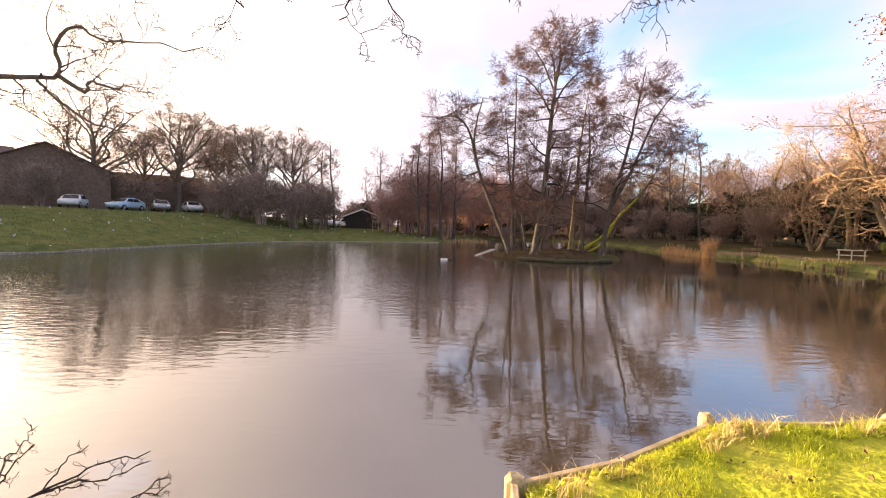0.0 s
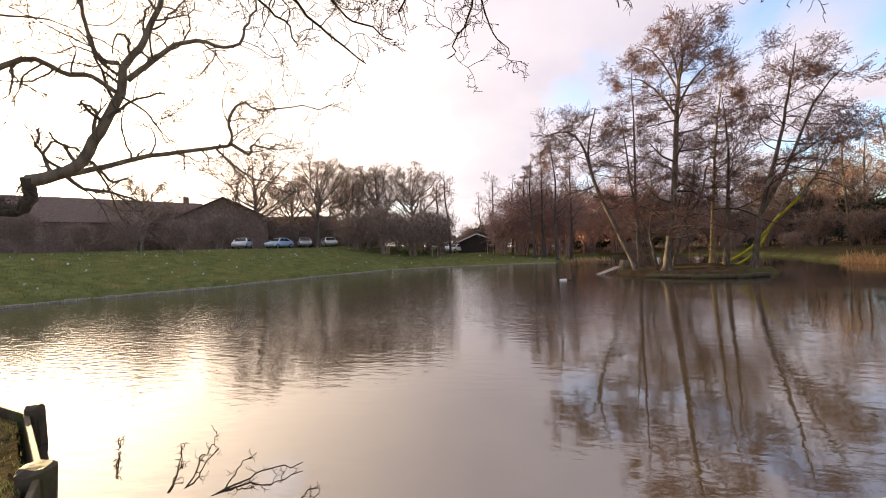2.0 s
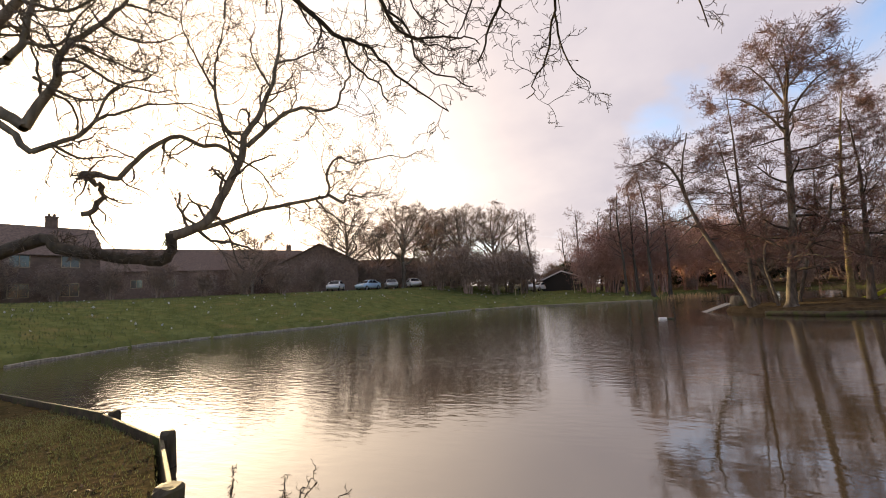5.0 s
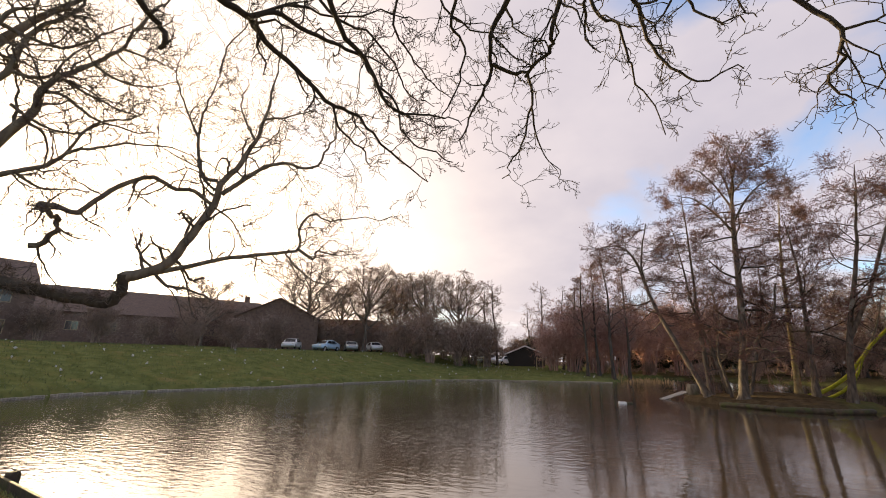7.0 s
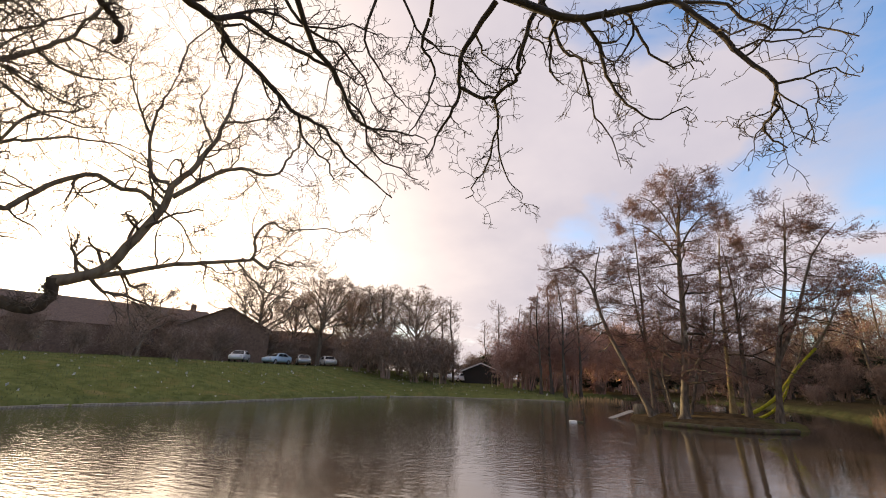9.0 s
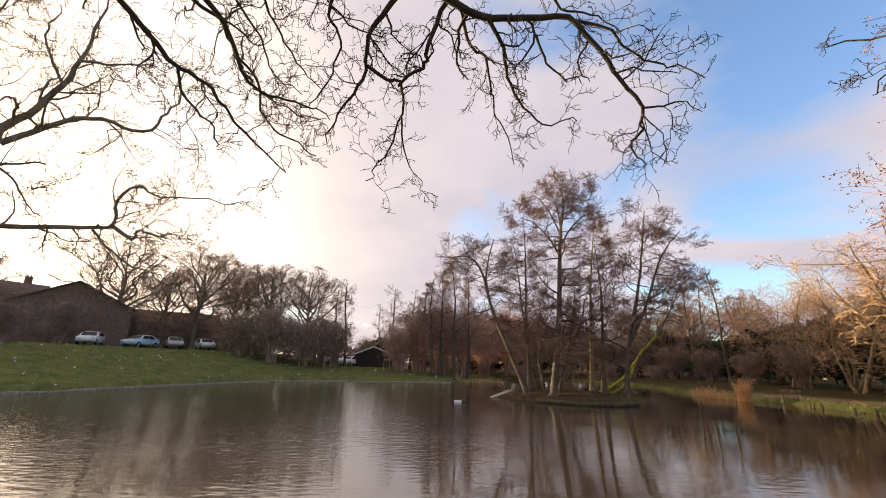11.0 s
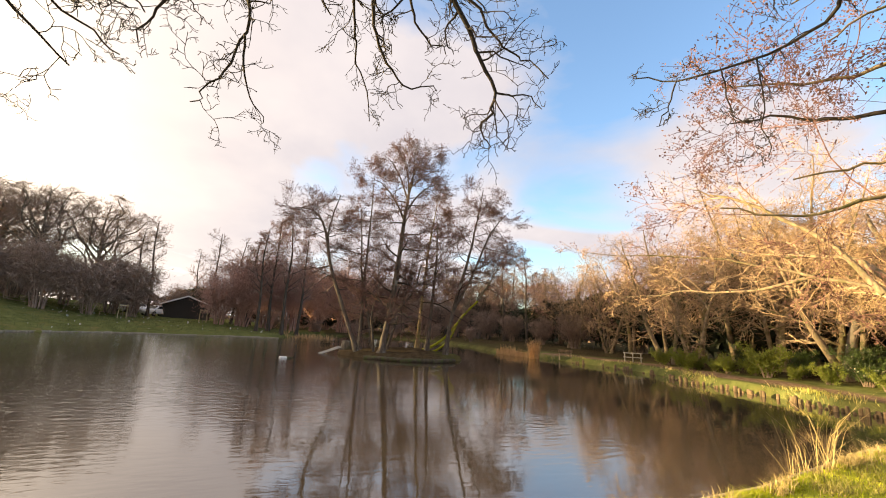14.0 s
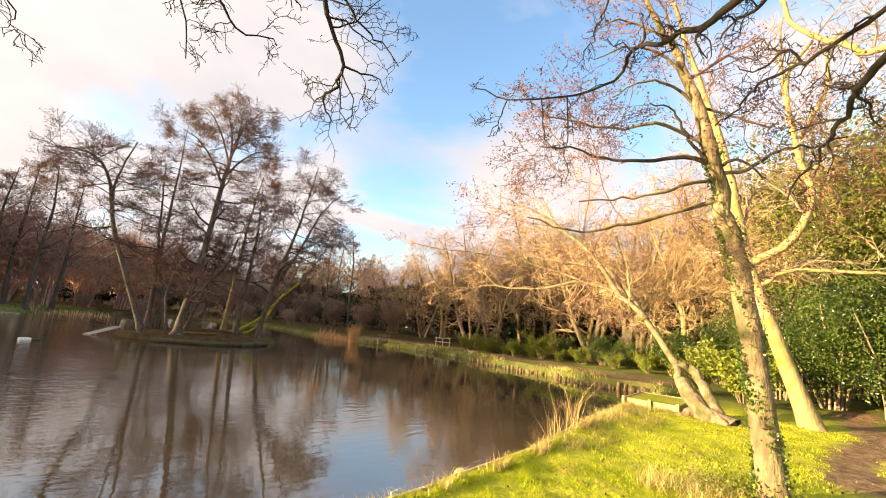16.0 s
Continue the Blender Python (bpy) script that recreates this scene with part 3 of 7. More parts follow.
def shoots(rng, pts, rad, L, n, span, angle, ratio, thin, fall=0.5, flat=0.0):
    """Side shoots: n on each path, between the fractions span, leaving at an angle. fall: how much shorter they get to the tip."""
    m, k, _ = pts.shape
    f = span[0] + (span[1] - span[0]) * (np.arange(n)[None] + rng.random((m, n))) / n
    g = f * (k - 1)
    i = np.minimum(g.astype(int), k - 2)
    w = (g - i)[..., None]
    row = np.arange(m)[:, None]
    p = pts[row, i] * (1 - w) + pts[row, i + 1] * w
    r = rad[row, i] * (1 - w[..., 0]) + rad[row, i + 1] * w[..., 0]
    t = unit(pts[row, i + 1] - pts[row, i])
    q = rng.normal(0, 1, (m, n, 3))
    q[..., 2] *= 1 - flat
    side = unit(q - (q * t).sum(-1, keepdims=True) * t)
    a = np.radians(rng.uniform(angle[0], angle[1], (m, n)))[..., None]
    d = t * np.cos(a) + side * np.sin(a)
    ln = L[:, None] * ratio * rng.uniform(0.6, 1.25, (m, n)) * (1 - fall * f)
    return p.reshape(-1, 3), unit(d.reshape(-1, 3)), ln.ravel(), np.minimum(r * thin, ln * 0.05).ravel()


def flecks(rng, places, size, jitter, long=1.6):
    """Small bent leaves or cones, two triangles each, as quads."""
    n = len(places)
    c = places + rng.normal(0, jitter, (n, 3))
    a, b = unit(rng.normal(0, 1, (n, 3))), unit(rng.normal(0, 1, (n, 3)))
    b = unit(np.cross(a, b))
    s = (size * rng.uniform(0.6, 1.4, n))[:, None]
    up = np.cross(a, b) * s * 0.25
    verts = np.stack([c - a * s * long * 0.5, c + b * s * 0.5 + up, c + a * s * long * 0.5, c - b * s * 0.5 + up], 1).reshape(-1, 3)
    return verts, np.arange(n * 4).reshape(-1, 4)


def limb(into, r0, r1, bears, *points, bark=None):
    """Adds a stem through the points to a list of stems for grow_tree."""
    into.append((list(points), r0, r1, bears, bark) if bark else (list(points), r0, r1, bears))


def within_dome(pts, dome):
    """Draws what reaches past a dome (middle height, half width, half height) back to its rounded outline."""
    mid, half = np.array([0, 0, dome[0]]), np.array([dome[1], dome[1], dome[2]])
    q = (pts - mid) / half
    m = np.linalg.norm(q, axis=-1, keepdims=True)
    a = np.arctan2(q[..., 1:2], q[..., 0:1])
    rim = 1.0 + 0.07 * np.sin(3 * a + 5 * q[..., 2:3]) + 0.04 * np.sin(7 * a - 9 * q[..., 2:3])
    soft = np.where(m > 0.75 * rim, 0.75 * rim + 0.27 * rim * np.tanh((m - 0.75 * rim) / (0.3 * rim)), m)
    return np.where(q[..., 2:3] > -0.75, mid + q / np.maximum(m, 1e-6) * soft * half, pts)


def grow_tree(name, label, stems, levels, mats, seed, leaf=None, category="tree", group="", base=None, min_r=0.004, woody=1, jitter=0.02, dome=None):
    """A tree from its main stems (control points, radius below, radius above, whether it bears shoots) and the levels of branching.
    woody: how many levels of branches belong to the trunk's mesh. leaf: (mesh name, count, size, jitter, material, label, length to width)."""
    rng = np.random.default_rng(seed)
    ob = thing(name, *(base or stems[0][0][0]))
    tagged(ob, label, category, group)
    off = np.array(ob.location)
    names, wood, twigs, tips = [], [], [], []
    rows = []
    for ctrl, r0, r1, bears, *bark in stems:
        n = max(6, 3 * len(ctrl))
        p = spline(ctrl, n) - off
        ln = np.linalg.norm(np.diff(p, axis=0), axis=1).sum()
        wob = rng.normal(0, jitter, p.shape) * np.linspace(0, 1, n + 1)[:, None]
        p = p + wob
        f = np.linspace(0, 1, n + 1)
        r = r0 + (r1 - r0) * f
        if r0 > 0.12 and ctrl[0][2] < 1.0:
            r = r * (1 + 0.55 * np.exp(-f * ln / 0.35))
        v, f = tubes(p[None], r[None], 10 if r0 > 0.1 else 7)
        mesh_object("limb" if len(names) else "trunk", v, f, bark[0] if bark else mats[0], ob)
        names.append(r0)
        if bears:
            rows.append((p[None], r[None], np.array([ln]), float(bears)))
    state = None
    for i, lv in enumerate(levels):
        opt = (lv["span"], lv["angle"], 1.0, lv["thin"], lv.get("fall", 0.5), lv.get("flat", 0))
        if state is None:
            got = [shoots(rng, p, r, np.array([lv["len"] * k]), max(2, int(round(lv["n"] * L[0] / lv["per"]))), *opt) for p, r, L, k in rows]
            P, D, L, R = (np.concatenate(z) for z in zip(*got))
        else:
            P, D, L, R = shoots(rng, state[0], state[1], lv["len"] * (0.35 + 0.65 * state[2] / state[2].mean()), lv["n"], *opt)
        R = np.maximum(R, min_r)
        pts, rad = extend(rng, P, D, L, R, lv["segs"], lv["gnarl"], lv["up"], lv.get("tip", 0.35))
        rad = np.maximum(rad, min_r * 0.8)
        if dome:
            pts = within_dome(pts, dome)
        (wood if i < woody else twigs).append(tubes(pts, rad, lv["sides"]))
        state = (pts, rad, L)
        if i >= len(levels) - 2:
            tips.append(pts[:, 1:].reshape(-1, 3))
    if wood:
        v, f = join(wood)
        tagged(mesh_object("branchwork", v, f, mats[2] if len(mats) > 2 else mats[0], ob), kind="stuff")
    if twigs:
        v, f = join(twigs)
        tagged(mesh_object("crown", v, f, mats[1], ob, smooth=False), kind="stuff")
    if leaf:
        places = np.concatenate(tips)
        places = places[rng.integers(0, len(places), leaf[1])]
        v, f = flecks(rng, places, leaf[2], leaf[3], leaf[6] if len(leaf) > 6 else 1.6)
        tagged(mesh_object(leaf[0], v, f, leaf[4], ob, leaf[5], smooth=False), kind="stuff")
    return ob

# ---- island alders ----
ALDER = [
    dict(n=23, per=9.0, len=3.0, span=(0.30, 0.99), angle=(62, 98), thin=0.46, segs=6, gnarl=0.15, up=0.05, sides=4, fall=0.58),
    dict(n=9, len=1.2, span=(0.40, 1.0), angle=(30, 70), thin=0.55, segs=3, gnarl=0.20, up=0.06, sides=3, flat=0.88),
    dict(n=6, len=0.62, span=(0.25, 1.0), angle=(25, 65), thin=0.6, segs=2, gnarl=0.25, up=0.04, sides=3, flat=0.75),
]
ISLE_SPOT = "winter alder with reddish catkins standing on the pond island"


def isle_tree(stems, seed, leaves, mats=None, label=ISLE_SPOT, levels=ALDER):
    return grow_tree("island_tree", label, stems, levels, (*(mats or (BARK_ALDER, TWIG_ALDER)), BARK_DARK), seed,
                     ("catkin_haze", int(leaves * 1.5), 0.038, 0.06, CATKIN, "small red-brown cones and catkins"), group="island trees", min_r=0.008)


isle_tree([
    ([(5.66, 25.39, 0.25), (5.78, 25.35, 1.4), (6.19, 25.26, 4.5), (6.43, 25.2, 8.2), (6.62, 25.13, 10.3)], 0.23, 0.09, 0.95),
    ([(6.46, 25.2, 8.7), (5.9, 25.4, 9.9), (5.0, 25.6, 11.0), (4.1, 25.5, 11.3)], 0.07, 0.014, 0.75),
    ([(6.5, 25.2, 9.2), (7.2, 24.9, 10.4), (8.1, 24.7, 11.2), (9.1, 24.5, 11.4)], 0.07, 0.014, 0.75),
    ([(6.62, 25.13, 10.3), (6.75, 25.1, 11.4), (7.2, 24.9, 12.7), (8.0, 24.7, 14.0)], 0.09, 0.014, 0.7),
    ([(6.68, 25.1, 10.9), (7.5, 25.4, 11.8), (8.2, 25.5, 12.4), (8.9, 25.4, 12.6)], 0.06, 0.014, 0.65),
    ([(6.62, 25.13, 10.0), (6.2, 25.4, 11.3), (5.6, 25.4, 12.4), (4.9, 25.3, 12.9)], 0.065, 0.014, 0.7),
    ([(6.64, 25.13, 10.3), (6.6, 25.5, 11.9), (6.3, 25.6, 13.0), (6.3, 25.4, 13.7)], 0.06, 0.014, 0.6),
    ([(6.62, 25.13, 10.3), (6.7, 24.5, 11.4), (6.5, 23.9, 12.6), (6.6, 23.6, 13.3)], 0.06, 0.014, 0.6),
    ([(5.9, 25.35, 2.0), (6.7, 25.65, 3.1), (7.5, 25.43, 4.3), (7.9, 25.5, 6.0)], 0.11, 0.04, 1.0),
], 11, 10000, label="tallest grey-barked alder on the island with tiered bare crown")
isle_tree([
    ([(4.35, 26.6, 0.3), (3.51, 26.77, 2.4), (2.37, 26.9, 5.3), (1.6, 26.96, 8.2), (0.5, 27.0, 9.1), (-0.96, 27.0, 8.8)], 0.15, 0.02, 1.0),
    ([(2.2, 26.9, 5.8), (1.97, 26.93, 7.8), (2.47, 26.9, 10.3)], 0.09, 0.03, 1.0),
], 12, 4500, label="alder leaning out over the water from the island")
isle_tree([([(4.68, 27.61, 0.3), (4.63, 27.62, 4.7), (4.7, 27.6, 8.4), (4.72, 27.6, 12.4)], 0.13, 0.015, 1.0)], 13, 5000, label="slender upright alder with rusty catkins on the island")
isle_tree([([(5.5, 27.3, 0.3), (5.0, 27.5, 2.8), (4.5, 27.6, 4.7), (4.2, 27.7, 8.0), (4.0, 27.9, 10.0)], 0.12, 0.015, 1.0)], 14, 4000)
isle_tree([([(8.6, 27.7, 0.3), (8.79, 27.64, 4.0), (9.09, 27.54, 8.1), (9.5, 27.4, 11.3)], 0.15, 0.015, 1.0)], 15, 4500, mats=(BARK_PALE, TWIG_ALDER))
isle_tree([([(8.75, 26.05, 0.3), (8.98, 26.0, 3.9), (9.11, 25.95, 7.0), (8.9, 25.9, 9.6)], 0.14, 0.015, 1.0)], 16, 4000)
isle_tree([
    ([(9.73, 25.19, 0.3), (10.11, 25.04, 3.1), (10.87, 24.72, 6.5), (11.34, 24.5, 9.1), (11.67, 24.35, 11.4)], 0.15, 0.015, 1.0),
    ([(10.11, 25.04, 3.1), (11.18, 24.58, 5.5), (12.16, 24.1, 8.3), (13.2, 23.6, 9.8)], 0.11, 0.015, 1.0),
], 17, 7500, mats=(BARK_ALDER, TWIG_ALDER), label="grey alder forked low above the island's mossy end")
isle_tree([([(8.3, 26.7, 0.35), (9.2, 26.42, 0.72), (10.1, 26.1, 1.45), (10.9, 25.8, 2.55), (11.92, 25.34, 3.9)], 0.105, 0.06, False, BARK_MOSS),
           ([(11.92, 25.34, 3.9), (12.5, 25.1, 4.8), (12.96, 24.8, 5.8), (13.7, 24.4, 7.6)], 0.08, 0.02, 1.0)], 18, 2500,
          mats=(BARK_GREY, TWIG_BROWN), label="leaning island trunk covered in bright yellow-green moss")
isle_tree([([(9.3, 26.95, 0.3), (9.9, 26.75, 0.62), (10.5, 26.5, 1.3), (11.0, 26.3, 2.4)], 0.085, 0.055, False, BARK_MOSS), ([(11.0, 26.3, 2.4), (11.57, 26.05, 3.6), (12.2, 25.8, 5.8)], 0.07, 0.02, 1.0)], 19, 2000, mats=(BARK_GREY, TWIG_BROWN), label="second mossy trunk leaning out from the island")
isle_tree([([(6.2, 26.5, 0.4), (6.9, 26.9, 2.5), (7.6, 27.2, 5.0), (7.9, 27.2, 7.5)], 0.10, 0.02, 1.0)], 20, 2500)
isle_tree([([(5.3, 26.0, 0.35), (5.1, 25.9, 1.5), (4.95, 25.8, 2.6), (5.2, 25.6, 4.2), (5.1, 25.6, 6.0)], 0.09, 0.02, 1.0)], 24, 1500)

# ---- far trees: four kinds built once, then copied ----
OAK = [
    dict(n=6, per=5.0, len=2.8, span=(0.22, 1.0), angle=(35, 80), thin=0.42, segs=6, gnarl=0.40, up=0.04, sides=4, fall=0.35),
    dict(n=6, len=1.6, span=(0.25, 1.0), angle=(25, 70), thin=0.5, segs=4, gnarl=0.38, up=0.05, sides=3),
    dict(n=5, len=0.8, span=(0.2, 1.0), angle=(25, 70), thin=0.6, segs=2, gnarl=0.32, up=0.04, sides=3),
]
GOLD = [
    dict(n=11, per=5.0, len=2.5, span=(0.22, 1.0), angle=(30, 75), thin=0.48, segs=6, gnarl=0.30, up=0.05, sides=4, fall=0.4),
    dict(n=7, len=1.25, span=(0.15, 1.0), angle=(25, 65), thin=0.5, segs=4, gnarl=0.32, up=0.03, sides=3),
    dict(n=5, len=0.6, span=(0.15, 1.0), angle=(20, 60), thin=0.6, segs=2, gnarl=0.30, up=0.02, sides=3),
]
SLIM = [
    dict(n=17, per=10.0, len=2.1, span=(0.3, 0.98), angle=(40, 75), thin=0.5, segs=5, gnarl=0.2, up=0.25, sides=4, fall=0.6),
    dict(n=6, len=1.0, span=(0.2, 1.0), angle=(30, 60), thin=0.6, segs=3, gnarl=0.22, up=0.1, sides=3),
    dict(n=5, len=0.65, span=(0.2, 1.0), angle=(25, 60), thin=0.7, segs=2, gnarl=0.22, up=0.05, sides=3),
]


def oak(seed, mats, name="oak_tree", label="", h=10.0, wide=4.0, leaf=None):
    """A domed crown of sinuous limbs that part on a bare trunk."""
    rg = random.Random(seed)
    lead = [(0, 0, -0.2), (0.08, 0.05, 0.2 * h), (-0.16, -0.06, 0.38 * h), (0.2, 0.1, 0.52 * h), (-0.15, 0.3, 0.7 * h), (0.2, 0.1, 0.9 * h)]
    stems = [(lead, 0.36, 0.05, 0.8)]
    for k in range(14):
        f = (k + rg.random() * 0.6) / 14
        a = 2.4 * k + rg.uniform(-0.3, 0.3)
        z, rise = (0.24 + 0.30 * f) * h, radians(-14 + 80 * f + rg.uniform(-9, 9))
        c, d, e = math.cos(a) * math.cos(rise) * wide, math.sin(a) * math.cos(rise) * wide, 0.60 * h + math.sin(rise) * 0.40 * h
        path = [(0, 0, z)]
        for t, q in ((0.22, 0.30), (0.42, 0.56), (0.62, 0.72), (0.80, 0.88), (0.96, 1.0)):
            w = [rg.uniform(-0.045, 0.045) * h for i in range(3)]
            path.append((t * c + w[0], t * d + w[1], z + q * (e - z) + w[2]))
        stems.append((path, 0.17 - 0.06 * f, 0.03, 0.85))
        fork = path[2]
        stems.append(([fork, (fork[0] * 1.3 - 0.10 * d, fork[1] * 1.3 + 0.10 * c, fork[2] + 0.07 * h), (fork[0] * 1.5 - 0.38 * d, fork[1] * 1.5 + 0.38 * c, fork[2] + 0.10 * h + rg.uniform(-0.06, 0.1) * h)], 0.08, 0.025, 0.8))
    return grow_tree(name, label, stems, OAK, mats, seed, leaf, base=(0, 0, 0), min_r=0.013, dome=(0.6 * h, wide, 0.4 * h))


def bank_tree(seed, mats, label="", h=9.0, count=3, leaf=None):
    """Several crooked stems from one root, arching apart."""
    rg = random.Random(seed)
    stems = []
    for k in range(count):
        a, s = 6.283 * k / count + rg.uniform(-0.6, 0.6), rg.uniform(0.10, 0.30) * h
        x, y, t = math.cos(a) * s, math.sin(a) * s, h * rg.uniform(0.7, 0.95)
        w = [rg.uniform(-0.06, 0.06) * h for i in range(4)]
        stems.append(([(0.15 * math.cos(a), 0.15 * math.sin(a), -0.2), (0.25 * x + w[0], 0.25 * y + w[1], 0.28 * t), (0.5 * x + w[2], 0.5 * y + w[3], 0.6 * t), (0.95 * x, 0.95 * y, 0.9 * t)], 0.12 if k else 0.15, 0.016, 1.0))
        stems.append(([(0.35 * x + (w[0] + w[2]) / 2, 0.35 * y + (w[1] + w[3]) / 2, 0.42 * t), (0.2 * x - 0.10 * y, 0.2 * y + 0.10 * x, 0.55 * t), (0.5 * x - 0.9 * y, 0.5 * y + 0.9 * x, 0.70 * t)], 0.06, 0.012, 0.9))
    return grow_tree("bank_tree", label, stems, GOLD, mats, seed, leaf, base=(0, 0, 0), min_r=0.0065, dome=(0.55 * h, 0.58 * h, 0.47 * h))


def slim(seed, mats, name="tall_tree", label="", h=10.0, leaf=None):
    stems = [([(0, 0, -0.2), (0.1, 0.1, 0.35 * h), (-0.1, 0.15, 0.7 * h), (0.1, 0, h)], 0.15, 0.03, 1.0)]
    return grow_tree(name, label, stems, SLIM, mats, seed, leaf, base=(0, 0, 0), min_r=0.011)


def plant(maker_ob, spots, h0=10.0, group="", lean=2.5):
    """Sets the built tree at the first spot and copies of it at the others. Spots: az, d, height, turn."""
    for i, (az, d, h, turn) in enumerate(spots):
        x, y, _ = polar(az, d)
        m = pose(x, y, land_at(x, y) - 0.05, lean * math.sin(turn * 1.7 + az), lean * math.cos(turn * 0.9 + d), turn) @ Matrix.Diagonal((h / h0, h / h0, h / h0, 1))
        if i == 0:
            maker_ob.matrix_basis = m
            tagged(maker_ob, group=group)
        else:
            keep = maker_ob.scale.copy()
            maker_ob.scale = (1, 1, 1)
            copy_thing(maker_ob, m)
            maker_ob.scale = keep


HAZE = ("twig_haze", 900, 0.03, 0.10, TWIG_BROWN, "fine brown twig haze", 10.0)
plant(oak(31, (BARK_OAK, TWIG_BROWN), label="broad bare oak beyond the lawn", h=16.0, wide=8.6, leaf=HAZE), [(39.8, 72, 16.6, 0), (52.0, 74, 12.0, 200)], 16.0, "far oaks")
plant(oak(32, (BARK_OAK, TWIG_BROWN), label="bare oak with rounded crown behind the car park", h=16.0, wide=6.2, leaf=HAZE), [(32.7, 74, 16.8, 30), (24.4, 72, 15.6, 150), (28.9, 80, 16.0, 80)], 16.0, "far oaks")
plant(oak(39, (BARK_OAK, TWIG_BROWN), label="wide bare oak above the brown scrub", h=16.0, wide=7.4, leaf=HAZE), [(20.2, 74, 16.0, 100), (27.0, 84, 15.0, 200), (35.8, 84, 15.0, 20)], 16.0, "far oaks")
plant(slim(33, (BARK_DARK, TWIG_BROWN), label="slender bare tree beyond the lawn"), [(14.8, 66, 12.6, 0), (16.0, 72, 12.4, 90), (9.0, 64, 12.0, 300), (6.3, 64, 11.5, 20), (4.2, 68, 12.0, 130), (-4, 76, 13, 70), (-7, 80, 14, 160), (-11, 78, 14, 250), (-14, 80, 13.5, 10), (-18.5, 78, 14, 95), (-21, 76, 13, 140), (-24, 76, 13.5, 190), (-27, 70, 13, 33), (-30, 66, 12, 77), (10.3, 76, 10.5, 10)], 10.0, "far slender trees")
plant(slim(34, (BARK_DARK, TWIG_BROWN), label="tall alder with reddish crown by the far bank", leaf=("catkin_haze", 2600, 0.055, 0.10, CATKIN, "reddish catkins")),
      [(3.4, 54, 12.5, 40), (2.0, 57, 13.5, 130), (0.4, 54, 14.0, 230), (-1.4, 58, 13.5, 300), (-29, 60, 12, 60), (-32, 56, 12, 190), (4.6, 60, 12, 80)], 10.0, "far alders")

plant(oak(39, (BARK_DARK, TWIG_BROWN), label="dark sinuous bare tree in the wood beyond the island", h=12.5, wide=4.2),
      [(-25.5, 70, 10.5, 0), (-29.4, 68, 11.0, 140), (-33.6, 68, 11.5, 215), (-22.5, 74, 11.5, 250)], 12.5, "trees beyond the island")


def bank_spots(seed, first, step, n, near, far, low, high):
    """Uneven spots behind the wooded bank's path."""
    rg = random.Random(seed)
    spots = []
    for i in range(n):
        az = first - step * i + rg.uniform(-0.35, 0.35) * step
        front = float(np.interp(-az, (34, 40, 46, 52, 56, 66, 79, 95), (47, 40, 33, 28.5, 27, 24.5, 22.5, 19)))
        spots.append((az, front + rg.uniform(near, far), rg.uniform(low, high), rg.uniform(0, 360)))
    return spots


plant(bank_tree(35, (BARK_GOLD, TWIG_GOLD), "sunlit golden bare tree on the wooded bank", count=2, leaf=("twig_haze", 2200, 0.016, 0.16, TWIG_GOLD, "orange twig haze", 14.0)), bank_spots(1, -37, 5.2, 12, 0, 3.5, 7.5, 11.0) + bank_spots(5, -56, 4.6, 8, 4, 9, 12.0, 14.5), 9.0, "sunlit bank trees", 9)
plant(bank_tree(38, (BARK_PALE, TWIG_GOLD), "crooked pale tree leaning in low sun", count=1, leaf=("twig_haze", 1800, 0.016, 0.16, TWIG_GOLD, "orange twig haze", 14.0)), bank_spots(2, -40, 6.4, 9, 1, 7, 8.0, 12.0), 9.0, "sunlit bank trees", 10)
plant(bank_tree(36, (BARK_GOLD, TWIG_RED), "bare tree with pinkish twigs in low sun", leaf=("twig_haze", 2500, 0.05, 0.12, CATKIN, "pinkish buds")), bank_spots(3, -35, 7.5, 8, 6, 15, 9.5, 12.0), 9.0, "sunlit bank trees", 6)

plant(slim(37, (BARK_GOLD, TWIG_GOLD), label="slender pale sunlit tree on the wooded bank", h=9.0), bank_spots(4, -36, 7.0, 7, 3.5, 9, 6.0, 9.0), 9.0, "sunlit slender trees", 12)

# ---- scrub: many thin stems from one root ----
SCRUB = [
    dict(n=6, per=4.0, len=1.6, span=(0.15, 1.0), angle=(15, 50), thin=0.6, segs=2, gnarl=0.2, up=0.12, sides=3),
    dict(n=5, len=0.9, span=(0.15, 1.0), angle=(20, 55), thin=0.7, segs=2, gnarl=0.22, up=0.08, sides=3),
    dict(n=4, len=0.7, span=(0.1, 1.0), angle=(20, 60), thin=0.7, segs=1, gnarl=0.2, up=0.05, sides=3),
]

SCRUB_THIN = [
    dict(n=7, per=4.0, len=1.6, span=(0.15, 1.0), angle=(15, 50), thin=0.6, segs=2, gnarl=0.2, up=0.12, sides=3),
    dict(n=6, len=0.9, span=(0.15, 1.0), angle=(20, 60), thin=0.7, segs=2, gnarl=0.24, up=0.08, sides=3),
    dict(n=2, len=0.6, span=(0.2, 1.0), angle=(20, 60), thin=0.7, segs=1, gnarl=0.2, up=0.05, sides=3),
]


